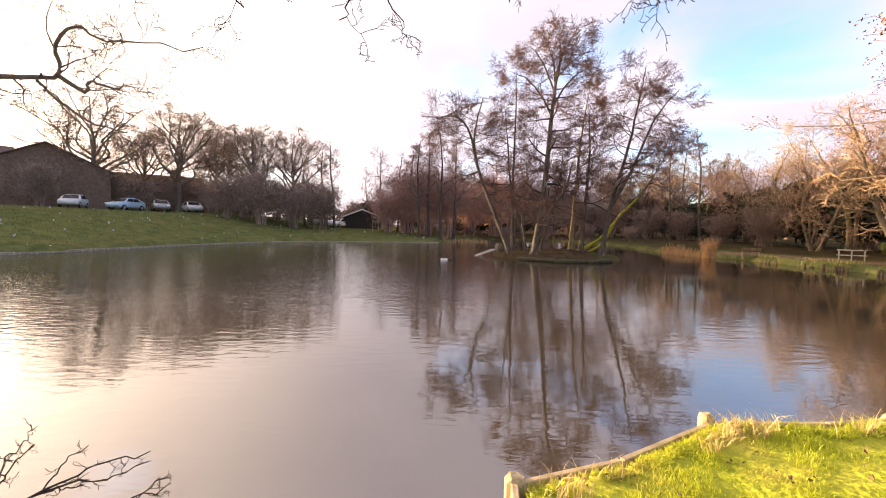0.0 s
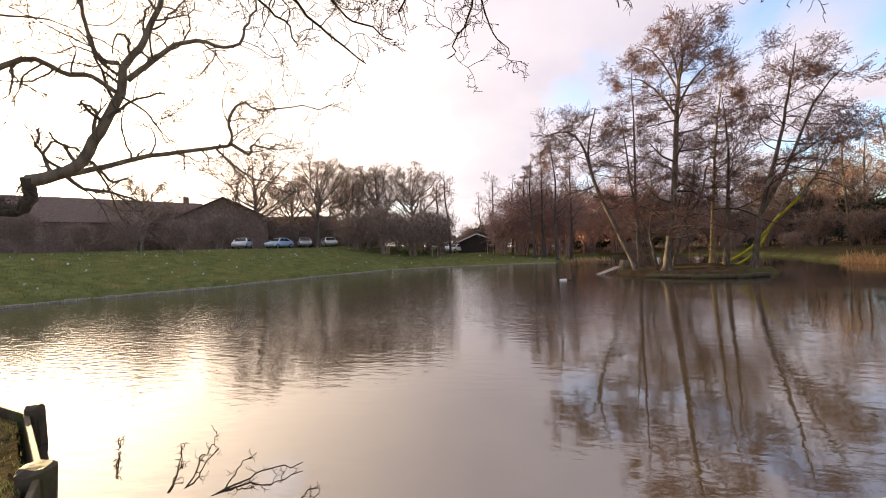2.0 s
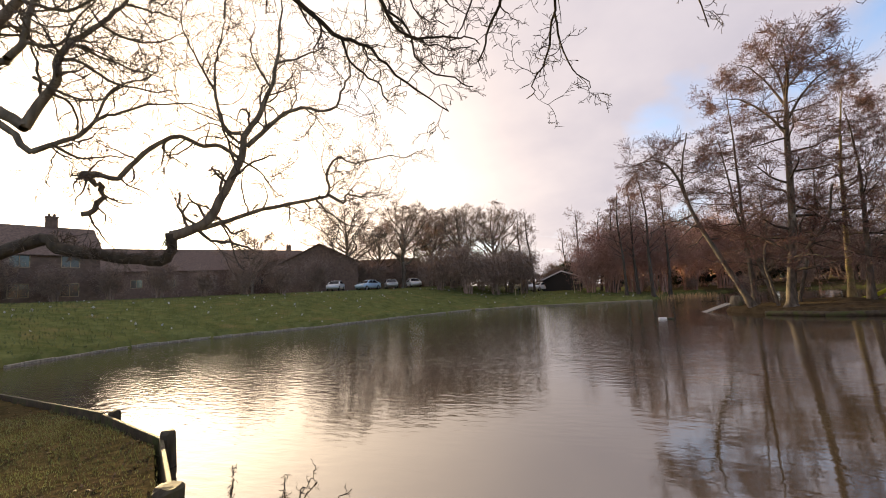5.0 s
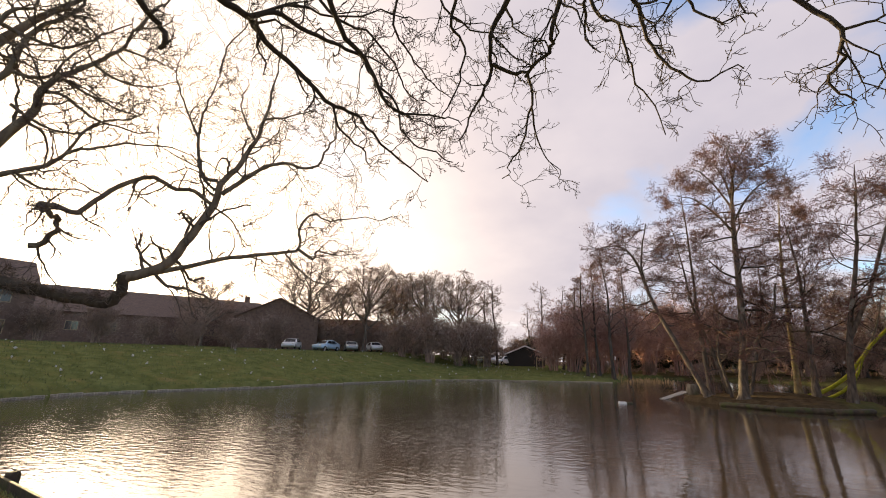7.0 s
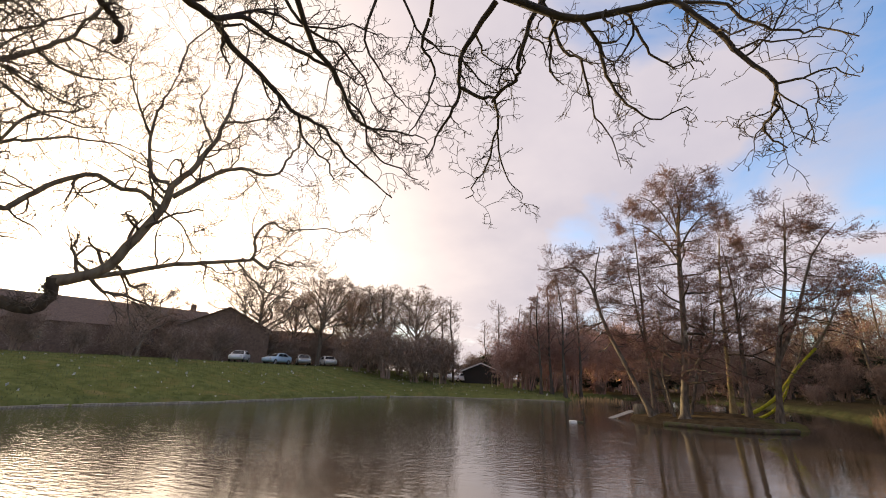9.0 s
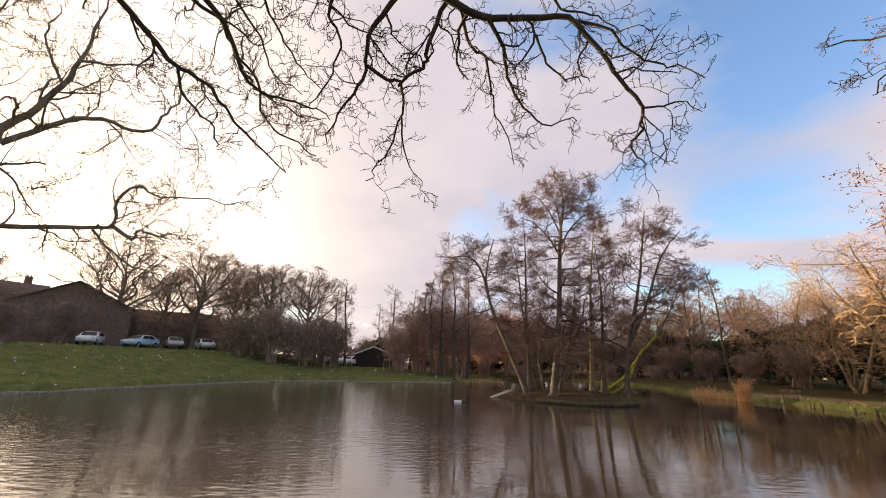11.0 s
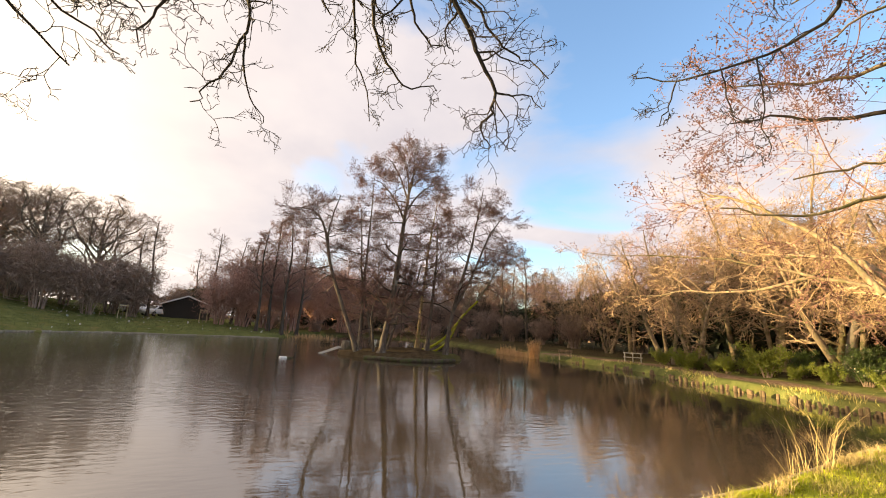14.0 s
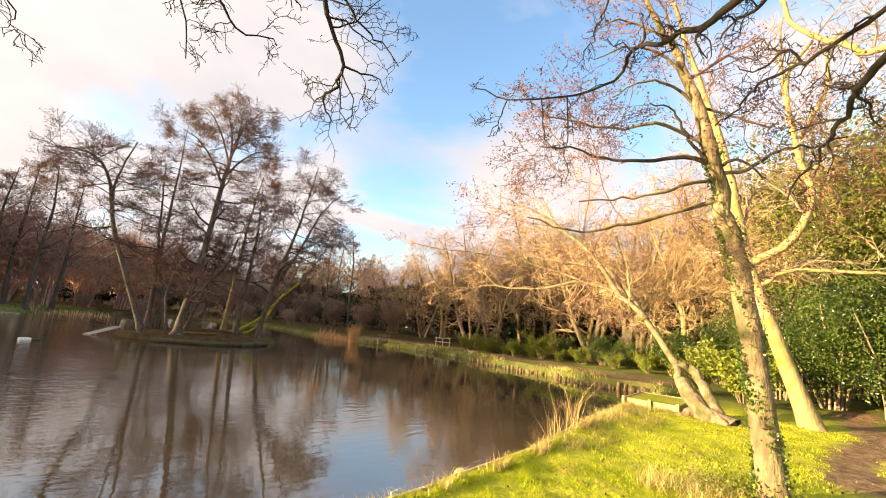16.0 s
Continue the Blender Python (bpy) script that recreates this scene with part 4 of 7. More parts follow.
def scrub(seed, mats, label, name="scrub_bush", h=4.0, leaf=None, width=0.9, levels=None, thick=0.012, dome=False):
    rg = random.Random(seed)
    stems = []
    for i in range(13):
        a, s = 6.283 * i / 13 + rg.random() * 0.4, rg.uniform(0.2, 1.0) * width
        hh = h * rg.uniform(0.6, 0.95)
        x, y = math.cos(a), math.sin(a)
        stems.append(([(x * 0.3, y * 0.3, -0.1), (x * s * 0.35 * h * 0.6, y * s * 0.35 * h * 0.6, hh * 0.45), (x * s * 0.5 * h, y * s * 0.5 * h, hh)], 0.045, 0.015, 1.0))
    return grow_tree(name, label, stems, levels or SCRUB, mats, seed, leaf, "bush", base=(0, 0, 0), min_r=thick, woody=0, dome=(0.45 * h, 0.62 * h * max(width, 0.8), 0.55 * h) if dome else None)


plant(scrub(41, (TWIG_BROWN, TWIG_BROWN), "dense brown winter scrub at the edge of the lawn", leaf=("twig_haze", 4600, 0.030, 0.42, TWIG_BROWN, "brown twig haze", 11.0), thick=0.013, levels=SCRUB_THIN, dome=True),
      [(16.2 + 1.9 * i, 63 + 3.0 * math.sin(i * 2.7), 6.2 + 0.8 * math.sin(i * 1.9), 53 * i) for i in range(7)] + [(29.5 + 3.2 * i, 74 + 1.5 * math.sin(i * 1.7), 5.2 + 0.8 * math.sin(i * 2.9), 37 * i) for i in range(6)]
      + [(48.5 + 4.4 * i, 51 + math.sin(i * 2.0), 3.4 + 0.6 * math.sin(i * 2.4), 71 * i) for i in range(7)] + [(44.4, 66, 5.2, 10), (12, 82, 5, 10), (49, 76, 7, 0), (53, 80, 7, 60)], 4.0, "brown scrub")
plant(scrub(42, (TWIG_RED, TWIG_RED), "reddish willow scrub on the far bank", width=1.1, thick=0.012, leaf=("twig_haze", 4000, 0.030, 0.34, TWIG_RED, "reddish twig haze", 10.0), levels=SCRUB_THIN, dome=True),
      [(7.6, 59, 6.6, 0), (5.2, 60, 9.0, 60), (2.4, 64, 10.4, 130), (-0.6, 66, 10.6, 200), (-3.6, 70, 10.4, 20), (-7.0, 72, 10.5, 75)], 4.0, "red scrub")
plant(scrub(47, (TWIG_BROWN, TWIG_BROWN), "brown undergrowth in the wood behind the island", width=1.2, thick=0.013, leaf=("twig_haze", 3800, 0.030, 0.34, TWIG_BROWN, "brown twig haze", 11.0), levels=SCRUB_THIN, dome=True),
      [(-10, 75, 10.0, 160), (-14.0, 74, 9.4, 220), (-18, 73, 7.8, 280), (-22, 71, 6.4, 40), (-26.5, 66, 4.4, 110), (-30, 60, 3.8, 20), (-34, 53, 3.2, 180), (-38, 45, 3.6, 250)] + [(1.5 - 2.6 * i, 70 - 0.35 * abs(i - 3) ** 1.7 - 0.4 * i, 2.6 + 0.7 * math.sin(i * 2.3), 57 * i) for i in range(0, 12, 2)], 4.0, "brown undergrowth")
plant(scrub(43, (TWIG_BROWN, LEAF_DARK), "dark evergreen thicket behind the pond", "evergreen_thicket", leaf=("foliage", 2300, 0.40, 0.3, LEAF_DARK, "dark small leaves"), levels=SCRUB[:1]),
      [(-2 - 3.0 * i, 84 + 2 * math.sin(i * 2.1), 6.0 + 1.2 * math.sin(i * 1.7), 47 * i) for i in range(11)] + [(-31 - 2.4 * i, 66 - 2.6 * i, 4.6 + 0.6 * math.sin(i * 2.3), 61 * i) for i in range(4)] + [(10, 84, 5, 0), (4, 86, 5, 60)] + [(-38 - 4.0 * i, float(np.interp(38 + 4 * i, (38, 46, 56, 66, 79, 95), (54, 43, 36.5, 33.5, 31, 29))), 5.4 + 0.9 * math.sin(i * 2.9), 43 * i) for i in range(14)], 4.0, "dark thickets")
plant(scrub(44, (TWIG_BROWN, LEAF_GREEN), "glossy green laurel bush under the bank trees", "laurel_bush", leaf=("foliage", 7000, 0.11, 0.24, LEAF_GREEN, "glossy green leaves"), width=1.2, levels=SCRUB[:1]),
      [(-61.0, 27.0, 1.2, 0), (-65.5, 24.5, 1.5, 60), (-68.5, 24.0, 1.3, 120), (-73.5, 22.5, 2.0, 200), (-78, 21.5, 2.3, 280), (-56, 30, 1.1, 44)], 4.0, "laurels")
plant(scrub(48, (TWIG_BROWN, LEAF_GREEN), "tall dense laurel in sun and shade behind the path", "laurel_bush", leaf=("foliage", 15000, 0.055, 0.26, LEAF_GREEN, "small glossy green leaves"), width=1.1, levels=SCRUB[:1]),
      [(-83, 18.5, 3.4, 20), (-87, 17, 3.2, 90), (-91.5, 16, 3.6, 160), (-96, 15.5, 3.6, 240), (-89, 21, 5.0, 10), (-84, 23, 4.6, 70), (-94, 20, 5.5, 200)], 4.0, "laurels")
plant(scrub(45, (TWIG_BROWN, LEAF_YELLOW), "low yellow-green bush by the path", "yellow_bush", leaf=("foliage", 4500, 0.15, 0.24, LEAF_YELLOW, "bright yellow-green leaves"), width=1.3, levels=SCRUB[:1]),
      [(-51.5, 28.0, 0.9, 20), (-53.3, 27.2, 0.7, 120), (-57.0, 26.3, 0.8, 220), (-60.3, 25.2, 0.7, 300), (-62.8, 24.3, 0.9, 40), (-66.8, 23.2, 0.8, 140), (-70.8, 22.4, 1.0, 190), (-50.5, 27.5, 1.2, 0), (-54.5, 26.6, 1.0, 80), (-58, 25.5, 1.5, 150), (-48, 30, 1.0, 30), (-76, 17, 1.5, 250), (-80, 15.5, 1.7, 10)], 4.0, "yellow bushes")
plant(scrub(46, (TWIG_GOLD, LEAF_OLIVE), "tall olive-green holly behind the smooth trunk", "tall_evergreen", leaf=("foliage", 24000, 0.04, 0.36, LEAF_OLIVE, "olive-green leaves"), width=0.7, levels=SCRUB[:1]),
      [(-88, 24, 9.5, 0), (-93, 23, 9.8, 90), (-82.5, 28, 8.0, 170), (-98, 20, 9, 40)], 4.0, "tall evergreens")

# ---- the tree that overhangs from behind ----
OVER = [
    dict(n=11, per=2.0, len=0.62, span=(0.12, 1.0), angle=(40, 80), thin=0.5, segs=7, gnarl=0.40, up=-0.10, sides=5, fall=0.35),
    dict(n=5, len=0.27, span=(0.15, 1.0), angle=(35, 75), thin=0.62, segs=5, gnarl=0.42, up=-0.03, sides=4),
    dict(n=3, len=0.10, span=(0.2, 1.0), angle=(30, 75), thin=0.75, segs=3, gnarl=0.38, up=0.0, sides=3),
]
over = []
limb(over, 0.42, 0.26, False, (1.4, -3.6, 0.2), (1.3, -3.5, 1.6), (1.0, -3.2, 3.2), (0.5, -2.4, 4.8))
limb(over, 0.20, 0.09, False, (0.5, -2.4, 4.8), (0.1, -0.8, 5.9), (-0.25, 1.5, 5.95))
limb(over, 0.16, 0.07, False, (0.5, -2.4, 4.8), (-1.0, -1.2, 5.6), (-2.1, 0.9, 5.7))
limb(over, 0.16, 0.06, False, (1.0, -3.2, 3.2), (2.2, -2.2, 4.3), (2.9, -0.7, 4.7))
limb(over, 0.049, 0.036, False, (-2.1, 0.9, 5.7), (-2.48, 1.2, 5.52), (-2.85, 1.49, 4.9))
limb(over, 0.036, 0.006, True, (-2.85, 1.49, 4.9), (-2.78, 1.77, 4.77), (-2.73, 2, 4.79), (-2.69, 2.19, 4.67), (-2.55, 2.48, 4.51), (-2.36, 2.77, 4.31), (-2.25, 2.96, 4.28), (-2.11, 3.17, 4.11), (-1.89, 3.4, 3.89), (-1.74, 3.57, 3.74))
limb(over, 0.026, 0.006, True, (-2.67, 1.96, 4.73), (-2.61, 2.18, 4.96), (-2.5, 2.44, 4.95), (-2.33, 2.73, 4.97), (-2.2, 2.96, 4.94), (-2.12, 3.13, 4.73), (-2.04, 3.3, 4.58), (-1.78, 3.55, 4.46), (-1.51, 3.78, 4.46))
limb(over, 0.035, 0.026, False, (-2.1, 0.9, 5.7), (-2.46, 1.01, 5.25), (-2.81, 1.11, 4.36))
limb(over, 0.026, 0.017, 0.3, (-2.81, 1.11, 4.36), (-2.81, 1.24, 4.25), (-2.82, 1.34, 4.21), (-2.82, 1.43, 4.15), (-2.86, 1.48, 4.09))
limb(over, 0.014, 0.006, True, (-2.33, 2.73, 4.28), (-2.34, 2.86, 4.11), (-2.21, 3.07, 3.97), (-2.18, 3.21, 3.79))
limb(over, 0.014, 0.006, True, (-2.07, 3.05, 4.66), (-1.93, 3.22, 4.53), (-1.88, 3.34, 4.22), (-1.66, 3.52, 4.04), (-1.47, 3.69, 3.99))
limb(over, 0.054, 0.04, False, (-0.25, 1.5, 5.95), (-0.33, 2.17, 5.84), (-0.41, 2.84, 5.3))
limb(over, 0.04, 0.006, True, (-0.41, 2.84, 5.3), (0.03, 2.96, 5.07), (0.26, 3.04, 5.04), (0.64, 3.08, 5.08), (1.04, 3.07, 5.04), (1.26, 3.1, 4.72), (1.43, 3.13, 4.47), (1.62, 3.15, 4.14), (1.61, 3.26, 3.95), (1.59, 3.39, 3.86), (1.71, 3.44, 3.71))
limb(over, 0.016, 0.005, True, (1.12, 3.15, 5.1), (1.4, 3.12, 4.97), (1.55, 3.14, 4.76), (1.74, 3.13, 4.6), (1.99, 3.07, 4.5), (2.13, 3.07, 4.39))
limb(over, 0.011, 0.004, True, (1.62, 3.15, 4.14), (1.79, 3.13, 4.15), (1.94, 3.12, 4.19), (2.09, 3.1, 4.09))
limb(over, 0.03, 0.006, True, (-0.47, 2.93, 5.34), (-0.7, 3.04, 5.13), (-0.87, 3.15, 4.95), (-0.91, 3.3, 4.76), (-1.05, 3.42, 4.49), (-1.22, 3.52, 4.31), (-1.37, 3.63, 4.09))
limb(over, 0.02, 0.005, True, (-0.86, 3.16, 4.62), (-0.69, 3.31, 4.58), (-0.59, 3.45, 4.66), (-0.57, 3.57, 4.43), (-0.68, 3.67, 4.13), (-0.85, 3.76, 3.89), (-0.96, 3.85, 3.77))
limb(over, 0.011, 0.004, True, (-0.56, 3.42, 4.26), (-0.54, 3.68, 3.97), (-0.35, 3.95, 3.75))
limb(over, 0.026, 0.015, True, (0.05, 2.96, 5.4), (-0.16, 3.06, 5.17), (-0.3, 3.15, 4.77), (-0.34, 3.25, 4.67), (-0.57, 3.32, 4.55))
limb(over, 0.022, 0.005, True, (-0.11, 3.06, 5.51), (0.01, 3.21, 5.33), (0.12, 3.35, 5), (0.28, 3.49, 4.96), (0.35, 3.64, 4.7), (0.4, 3.78, 4.46), (0.63, 3.9, 3.99))
limb(over, 0.022, 0.005, True, (0.27, 3.04, 5.03), (0.41, 3.19, 4.86), (0.48, 3.34, 4.61), (0.63, 3.47, 4.39), (0.88, 3.58, 4.25), (1.22, 3.65, 4.36))
limb(over, 0.024, 0.018, False, (-0.25, 1.5, 5.95), (-0.72, 2.28, 5.92), (-1.18, 3.06, 5.46))
limb(over, 0.018, 0.005, True, (-1.18, 3.06, 5.46), (-1.29, 3.17, 5.24), (-1.22, 3.34, 5.15), (-1.27, 3.47, 4.93), (-1.45, 3.55, 4.58), (-1.64, 3.63, 4.5))
limb(over, 0.032, 0.024, False, (-2.1, 0.9, 5.7), (-2.08, 1.68, 5.44), (-2.05, 2.46, 4.73))
limb(over, 0.024, 0.006, True, (-2.05, 2.46, 4.73), (-1.99, 2.67, 4.69), (-1.93, 2.87, 4.49), (-1.92, 3.03, 4.38), (-1.76, 3.28, 4.37), (-1.54, 3.52, 4.46), (-1.38, 3.73, 4.45))
limb(over, 0.022, 0.016, False, (-0.25, 1.5, 5.95), (0.3, 2.37, 6.03), (0.86, 3.23, 5.68))
limb(over, 0.016, 0.006, True, (0.86, 3.23, 5.68), (1.04, 3.32, 5.42), (1.34, 3.35, 5.39), (1.62, 3.37, 5.17))
limb(over, 0.046, 0.034, False, (2.9, -0.7, 4.7), (3.06, -0.15, 4.8), (3.23, 0.4, 4.47))
limb(over, 0.034, 0.006, 0.6, (3.23, 0.4, 4.47), (3.29, 0.53, 4.45), (3.34, 0.68, 4.42), (3.4, 0.79, 4.42), (3.44, 0.95, 4.49), (3.48, 1.07, 4.48), (3.5, 1.26, 4.54), (3.53, 1.39, 4.57), (3.58, 1.46, 4.44), (3.6, 1.61, 4.38), (3.49, 2, 4.32), (3.22, 2.54, 4.35), (3.07, 2.83, 4.51))
limb(over, 0.007, 0.004, 0.4, (3.45, 1.98, 4.29), (3.48, 1.98, 4.01), (3.51, 1.99, 3.76), (3.53, 2.03, 3.4))
limb(over, 0.007, 0.004, 0.4, (3.32, 2.19, 4.28), (3.36, 2.18, 4.03), (3.4, 2.18, 3.88), (3.47, 2.13, 3.77))
limb(over, 0.008, 0.004, 0.5, (3.2, 2.53, 4.33), (3.17, 2.63, 4.09), (3.14, 2.75, 3.94))
limb(over, 0.031, 0.02, False, (2.9, -0.7, 4.7), (3.16, -0.5, 4.64), (3.43, -0.31, 4.13))
limb(over, 0.02, 0.006, 0.6, (3.43, -0.31, 4.13), (3.56, -0.18, 4.15), (3.68, 0.03, 4.11), (3.79, 0.24, 4.06), (3.89, 0.42, 4.11), (3.99, 0.57, 4.08), (4.08, 0.74, 3.98), (4.17, 0.87, 3.92))
limb(over, 0.03, 0.006, 0.6, (3.43, -0.3, 3.92), (3.52, -0.15, 3.8), (3.6, -0.06, 3.73), (3.68, 0, 3.68), (3.75, 0.04, 3.6), (3.83, 0.12, 3.49), (3.9, 0.18, 3.43), (3.97, 0.27, 3.36), (4.04, 0.42, 3.12))
limb(over, 0.012, 0.005, 0.6, (3.95, 0.24, 4.15), (4.04, 0.35, 4.38), (4.13, 0.51, 4.33), (4.2, 0.72, 4.49))
limb(over, 0.012, 0.005, 0.6, (3.75, 0, 3.72), (3.85, -0.07, 3.66), (3.95, -0.11, 3.56))
limb(over, 0.016, 0.006, 0.6, (3.44, 0.36, 4.51), (3.63, 0.49, 4.55), (3.81, 0.64, 4.65), (3.98, 0.81, 4.66))
limb(over, 0.016, 0.012, False, (2.9, -0.7, 4.7), (3.12, 0.4, 5.16), (3.35, 1.49, 5.19))
limb(over, 0.012, 0.005, 0.6, (3.35, 1.49, 5.19), (3.45, 1.6, 5.05), (3.53, 1.74, 4.93), (3.6, 1.89, 4.8))
limb(over, 0.018, 0.005, True, (-2.54, 2.4, 5.58), (-2.4, 2.7, 5.32), (-2.19, 3.01, 5.31), (-1.99, 3.29, 5.09), (-1.92, 3.46, 4.83), (-1.69, 3.71, 4.72))
limb(over, 0.016, 0.005, True, (-1.76, 3, 5.88), (-1.92, 3.08, 5.42), (-1.85, 3.29, 5.21), (-1.69, 3.54, 4.98), (-1.51, 3.78, 4.83))
limb(over, 0.014, 0.005, True, (-1.52, 3.12, 5.91), (-1.34, 3.34, 5.53), (-0.97, 3.6, 5.4), (-0.78, 3.78, 5.61))
limb(over, 0.016, 0.005, True, (-2.67, 1.96, 4.73), (-2.55, 2.32, 5.15), (-2.35, 2.72, 5.31), (-2.06, 3.11, 5.65), (-1.8, 3.43, 5.7))
limb(over, 0.014, 0.005, True, (0.75, 3.25, 5.03), (0.86, 3.36, 4.79), (1.03, 3.45, 4.7), (1.25, 3.52, 4.71))
# all its wood takes the silhouette tone, since the sun reaches it here
grow_tree("overhanging_oak", "old oak with crooked branches coloured dark as silhouettes, drooping over the bank", over, OVER, (TWIG_DARK_BACKLIT, TWIG_DARK_BACKLIT), 51, min_r=0.0032, woody=0, jitter=0.02)

# ---- crooked tree on the shaded bank ----
CROOKED = [
    dict(n=13, per=3.0, len=1.25, span=(0.10, 1.0), angle=(35, 75), thin=0.42, segs=7, gnarl=0.30, up=0.10, sides=5, fall=0.3),
    dict(n=7, len=0.58, span=(0.15, 1.0), angle=(30, 65), thin=0.5, segs=4, gnarl=0.32, up=0.05, sides=3),
    dict(n=4, len=0.24, span=(0.15, 1.0), angle=(25, 65), thin=0.65, segs=3, gnarl=0.28, up=0.0, sides=3),
]
crooked = []
limb(crooked, 0.44, 0.26, False, (-11.6, 0.9, 0.1), (-11.3, 1.1, 1.4), (-10.9, 1.4, 2.6), (-10.6, 1.6, 4.0), (-10.0, 2.0, 5.6))
limb(crooked, 0.12, 0.03, 1.0, (-10.0, 2.0, 5.6), (-9.6, 2.6, 7.4), (-9.0, 3.4, 9.0))
limb(crooked, 0.115, 0.09, 0.25, (-10.9, 1.4, 2.2), (-9.46, 2.98, 3.25), (-9.16, 3.25, 3.13), (-8.82, 3.59, 3.01), (-8.37, 4.1, 2.89), (-7.98, 4.4, 2.94), (-7.88, 4.38, 3.3), bark=BARK_DARK)
limb(crooked, 0.105, 0.014, 1.0, (-7.88, 4.38, 3.3), (-7.7, 4.56, 3.38), (-7.44, 4.83, 3.61), (-7.24, 5.01, 4.17), (-7, 5.21, 4.87), (-6.91, 5.21, 5.31), (-6.68, 5.4, 5.73), (-6.5, 5.5, 6.29), (-6.36, 5.55, 6.8), (-6.27, 5.55, 7.3), (-6.18, 5.54, 8.14))
limb(crooked, 0.05, 0.012, 1.0, (-6.85, 5.21, 5.03), (-6.59, 5.4, 5.34), (-6.28, 5.62, 5.7), (-5.95, 5.84, 5.84), (-5.53, 6.13, 5.77), (-5.28, 6.23, 6.15), (-5.08, 6.27, 6.55), (-5.07, 6.17, 7.06))
limb(crooked, 0.042, 0.012, 1.0, (-6.91, 5.14, 5.3), (-7.08, 4.99, 5.32), (-7.2, 4.9, 5.58), (-7.29, 4.87, 6.14), (-7.34, 4.88, 6.64), (-7.34, 4.97, 7.16), (-7.32, 5.08, 7.82))
limb(crooked, 0.04, 0.05, 0.7, (-7.03, 5.14, 4.84), (-7.25, 4.91, 5.05), (-7.46, 4.69, 5.03), (-7.66, 4.44, 5.18), (-7.82, 4.25, 5.09), (-8.03, 3.96, 4.76), (-8.18, 3.76, 4.42), (-8.28, 3.64, 4.29), (-8.46, 3.36, 4.38), (-8.53, 3.3, 4.33), (-8.52, 3.45, 4.23), (-8.5, 3.61, 4.15), (-8.59, 3.51, 3.78), (-8.71, 3.35, 3.67))
limb(crooked, 0.052, 0.008, 0.8, (-7.55, 4.74, 3.44), (-7.28, 5, 3.56), (-6.83, 5.47, 3.8), (-6.29, 5.96, 3.97), (-5.82, 6.31, 4.11), (-5.77, 6.25, 4.5), (-5.55, 6.34, 4.85), (-5.28, 6.47, 4.7), (-4.86, 6.68, 4.77), (-4.08, 7.09, 4.82))
limb(crooked, 0.036, 0.01, 0.9, (-5.76, 6.24, 4.09), (-5.5, 6.41, 3.91), (-5.42, 6.41, 4.06), (-5.16, 6.55, 4.01), (-4.9, 6.69, 4.06))
limb(crooked, 0.022, 0.008, 0.7, (-5.92, 6.09, 3.96), (-5.65, 6.25, 3.64), (-5.34, 6.43, 3.4), (-4.98, 6.63, 3.33))
limb(crooked, 0.03, 0.01, 0.6, (-7.59, 4.68, 3.51), (-7.68, 4.48, 3.69), (-7.59, 4.59, 3.92), (-7.42, 4.81, 3.81), (-7.33, 4.89, 3.7))
limb(crooked, 0.022, 0.007, 0.8, (-6.9, 5.15, 4.74), (-6.65, 5.36, 4.52), (-6.47, 5.47, 4.19), (-6.28, 5.58, 3.96))
limb(crooked, 0.026, 0.009, 0.9, (-6.49, 5.5, 6.28), (-6.71, 5.39, 6.72), (-6.88, 5.34, 7.25), (-6.9, 5.48, 7.84))
limb(crooked, 0.024, 0.008, 0.9, (-6.33, 5.53, 6.77), (-5.93, 5.76, 6.86), (-5.55, 5.94, 7.02), (-5.2, 6.07, 6.97))
limb(crooked, 0.119, 0.085, False, (-10, 2, 5.6), (-9.53, 2.4, 5.5), (-9.14, 2.73, 5.14))
limb(crooked, 0.085, 0.012, 0.9, (-9.14, 2.73, 5.14), (-8.98, 2.86, 5.58), (-8.81, 3.01, 6), (-8.7, 2.97, 6.33), (-8.54, 3.08, 6.63), (-8.31, 3.37, 7.07), (-8.07, 3.63, 7.54), (-7.9, 3.73, 7.97), (-7.59, 4.09, 8.36))
limb(crooked, 0.034, 0.01, 0.9, (-8.74, 2.98, 6.33), (-8.47, 3.19, 6.32), (-8.14, 3.54, 5.98), (-7.8, 3.84, 5.9), (-7.42, 4.19, 5.87))
limb(crooked, 0.07, 0.05, False, (-10, 2, 5.6), (-9.46, 2.43, 5.26), (-9.01, 2.79, 4.7))
limb(crooked, 0.05, 0.009, 0.9, (-9.01, 2.79, 4.7), (-8.79, 2.97, 4.83), (-8.54, 3.24, 5.02), (-8.31, 3.41, 5.31), (-8.03, 3.66, 5.47), (-7.59, 4.19, 5.72), (-7.11, 4.68, 5.63))
limb(crooked, 0.028, 0.009, 0.9, (-8.84, 2.98, 4.85), (-8.57, 3.23, 4.64), (-8.31, 3.45, 4.64), (-8.01, 3.71, 4.66))
limb(crooked, 0.084, 0.06, False, (-10, 2, 5.6), (-9.5, 2.26, 6.11), (-9.1, 2.48, 6.25))
limb(crooked, 0.06, 0.016, 0.9, (-9.1, 2.48, 6.25), (-8.96, 2.61, 6.56), (-8.85, 2.64, 7.12), (-8.71, 2.73, 7.43), (-8.53, 2.98, 7.83), (-8.37, 3.1, 8.39), (-8.26, 3.11, 8.98))
limb(crooked, 0.032, 0.01, 0.9, (-8.68, 2.85, 7.64), (-8.48, 3.01, 7.89), (-8.25, 3.25, 7.6), (-8.08, 3.31, 7.22))
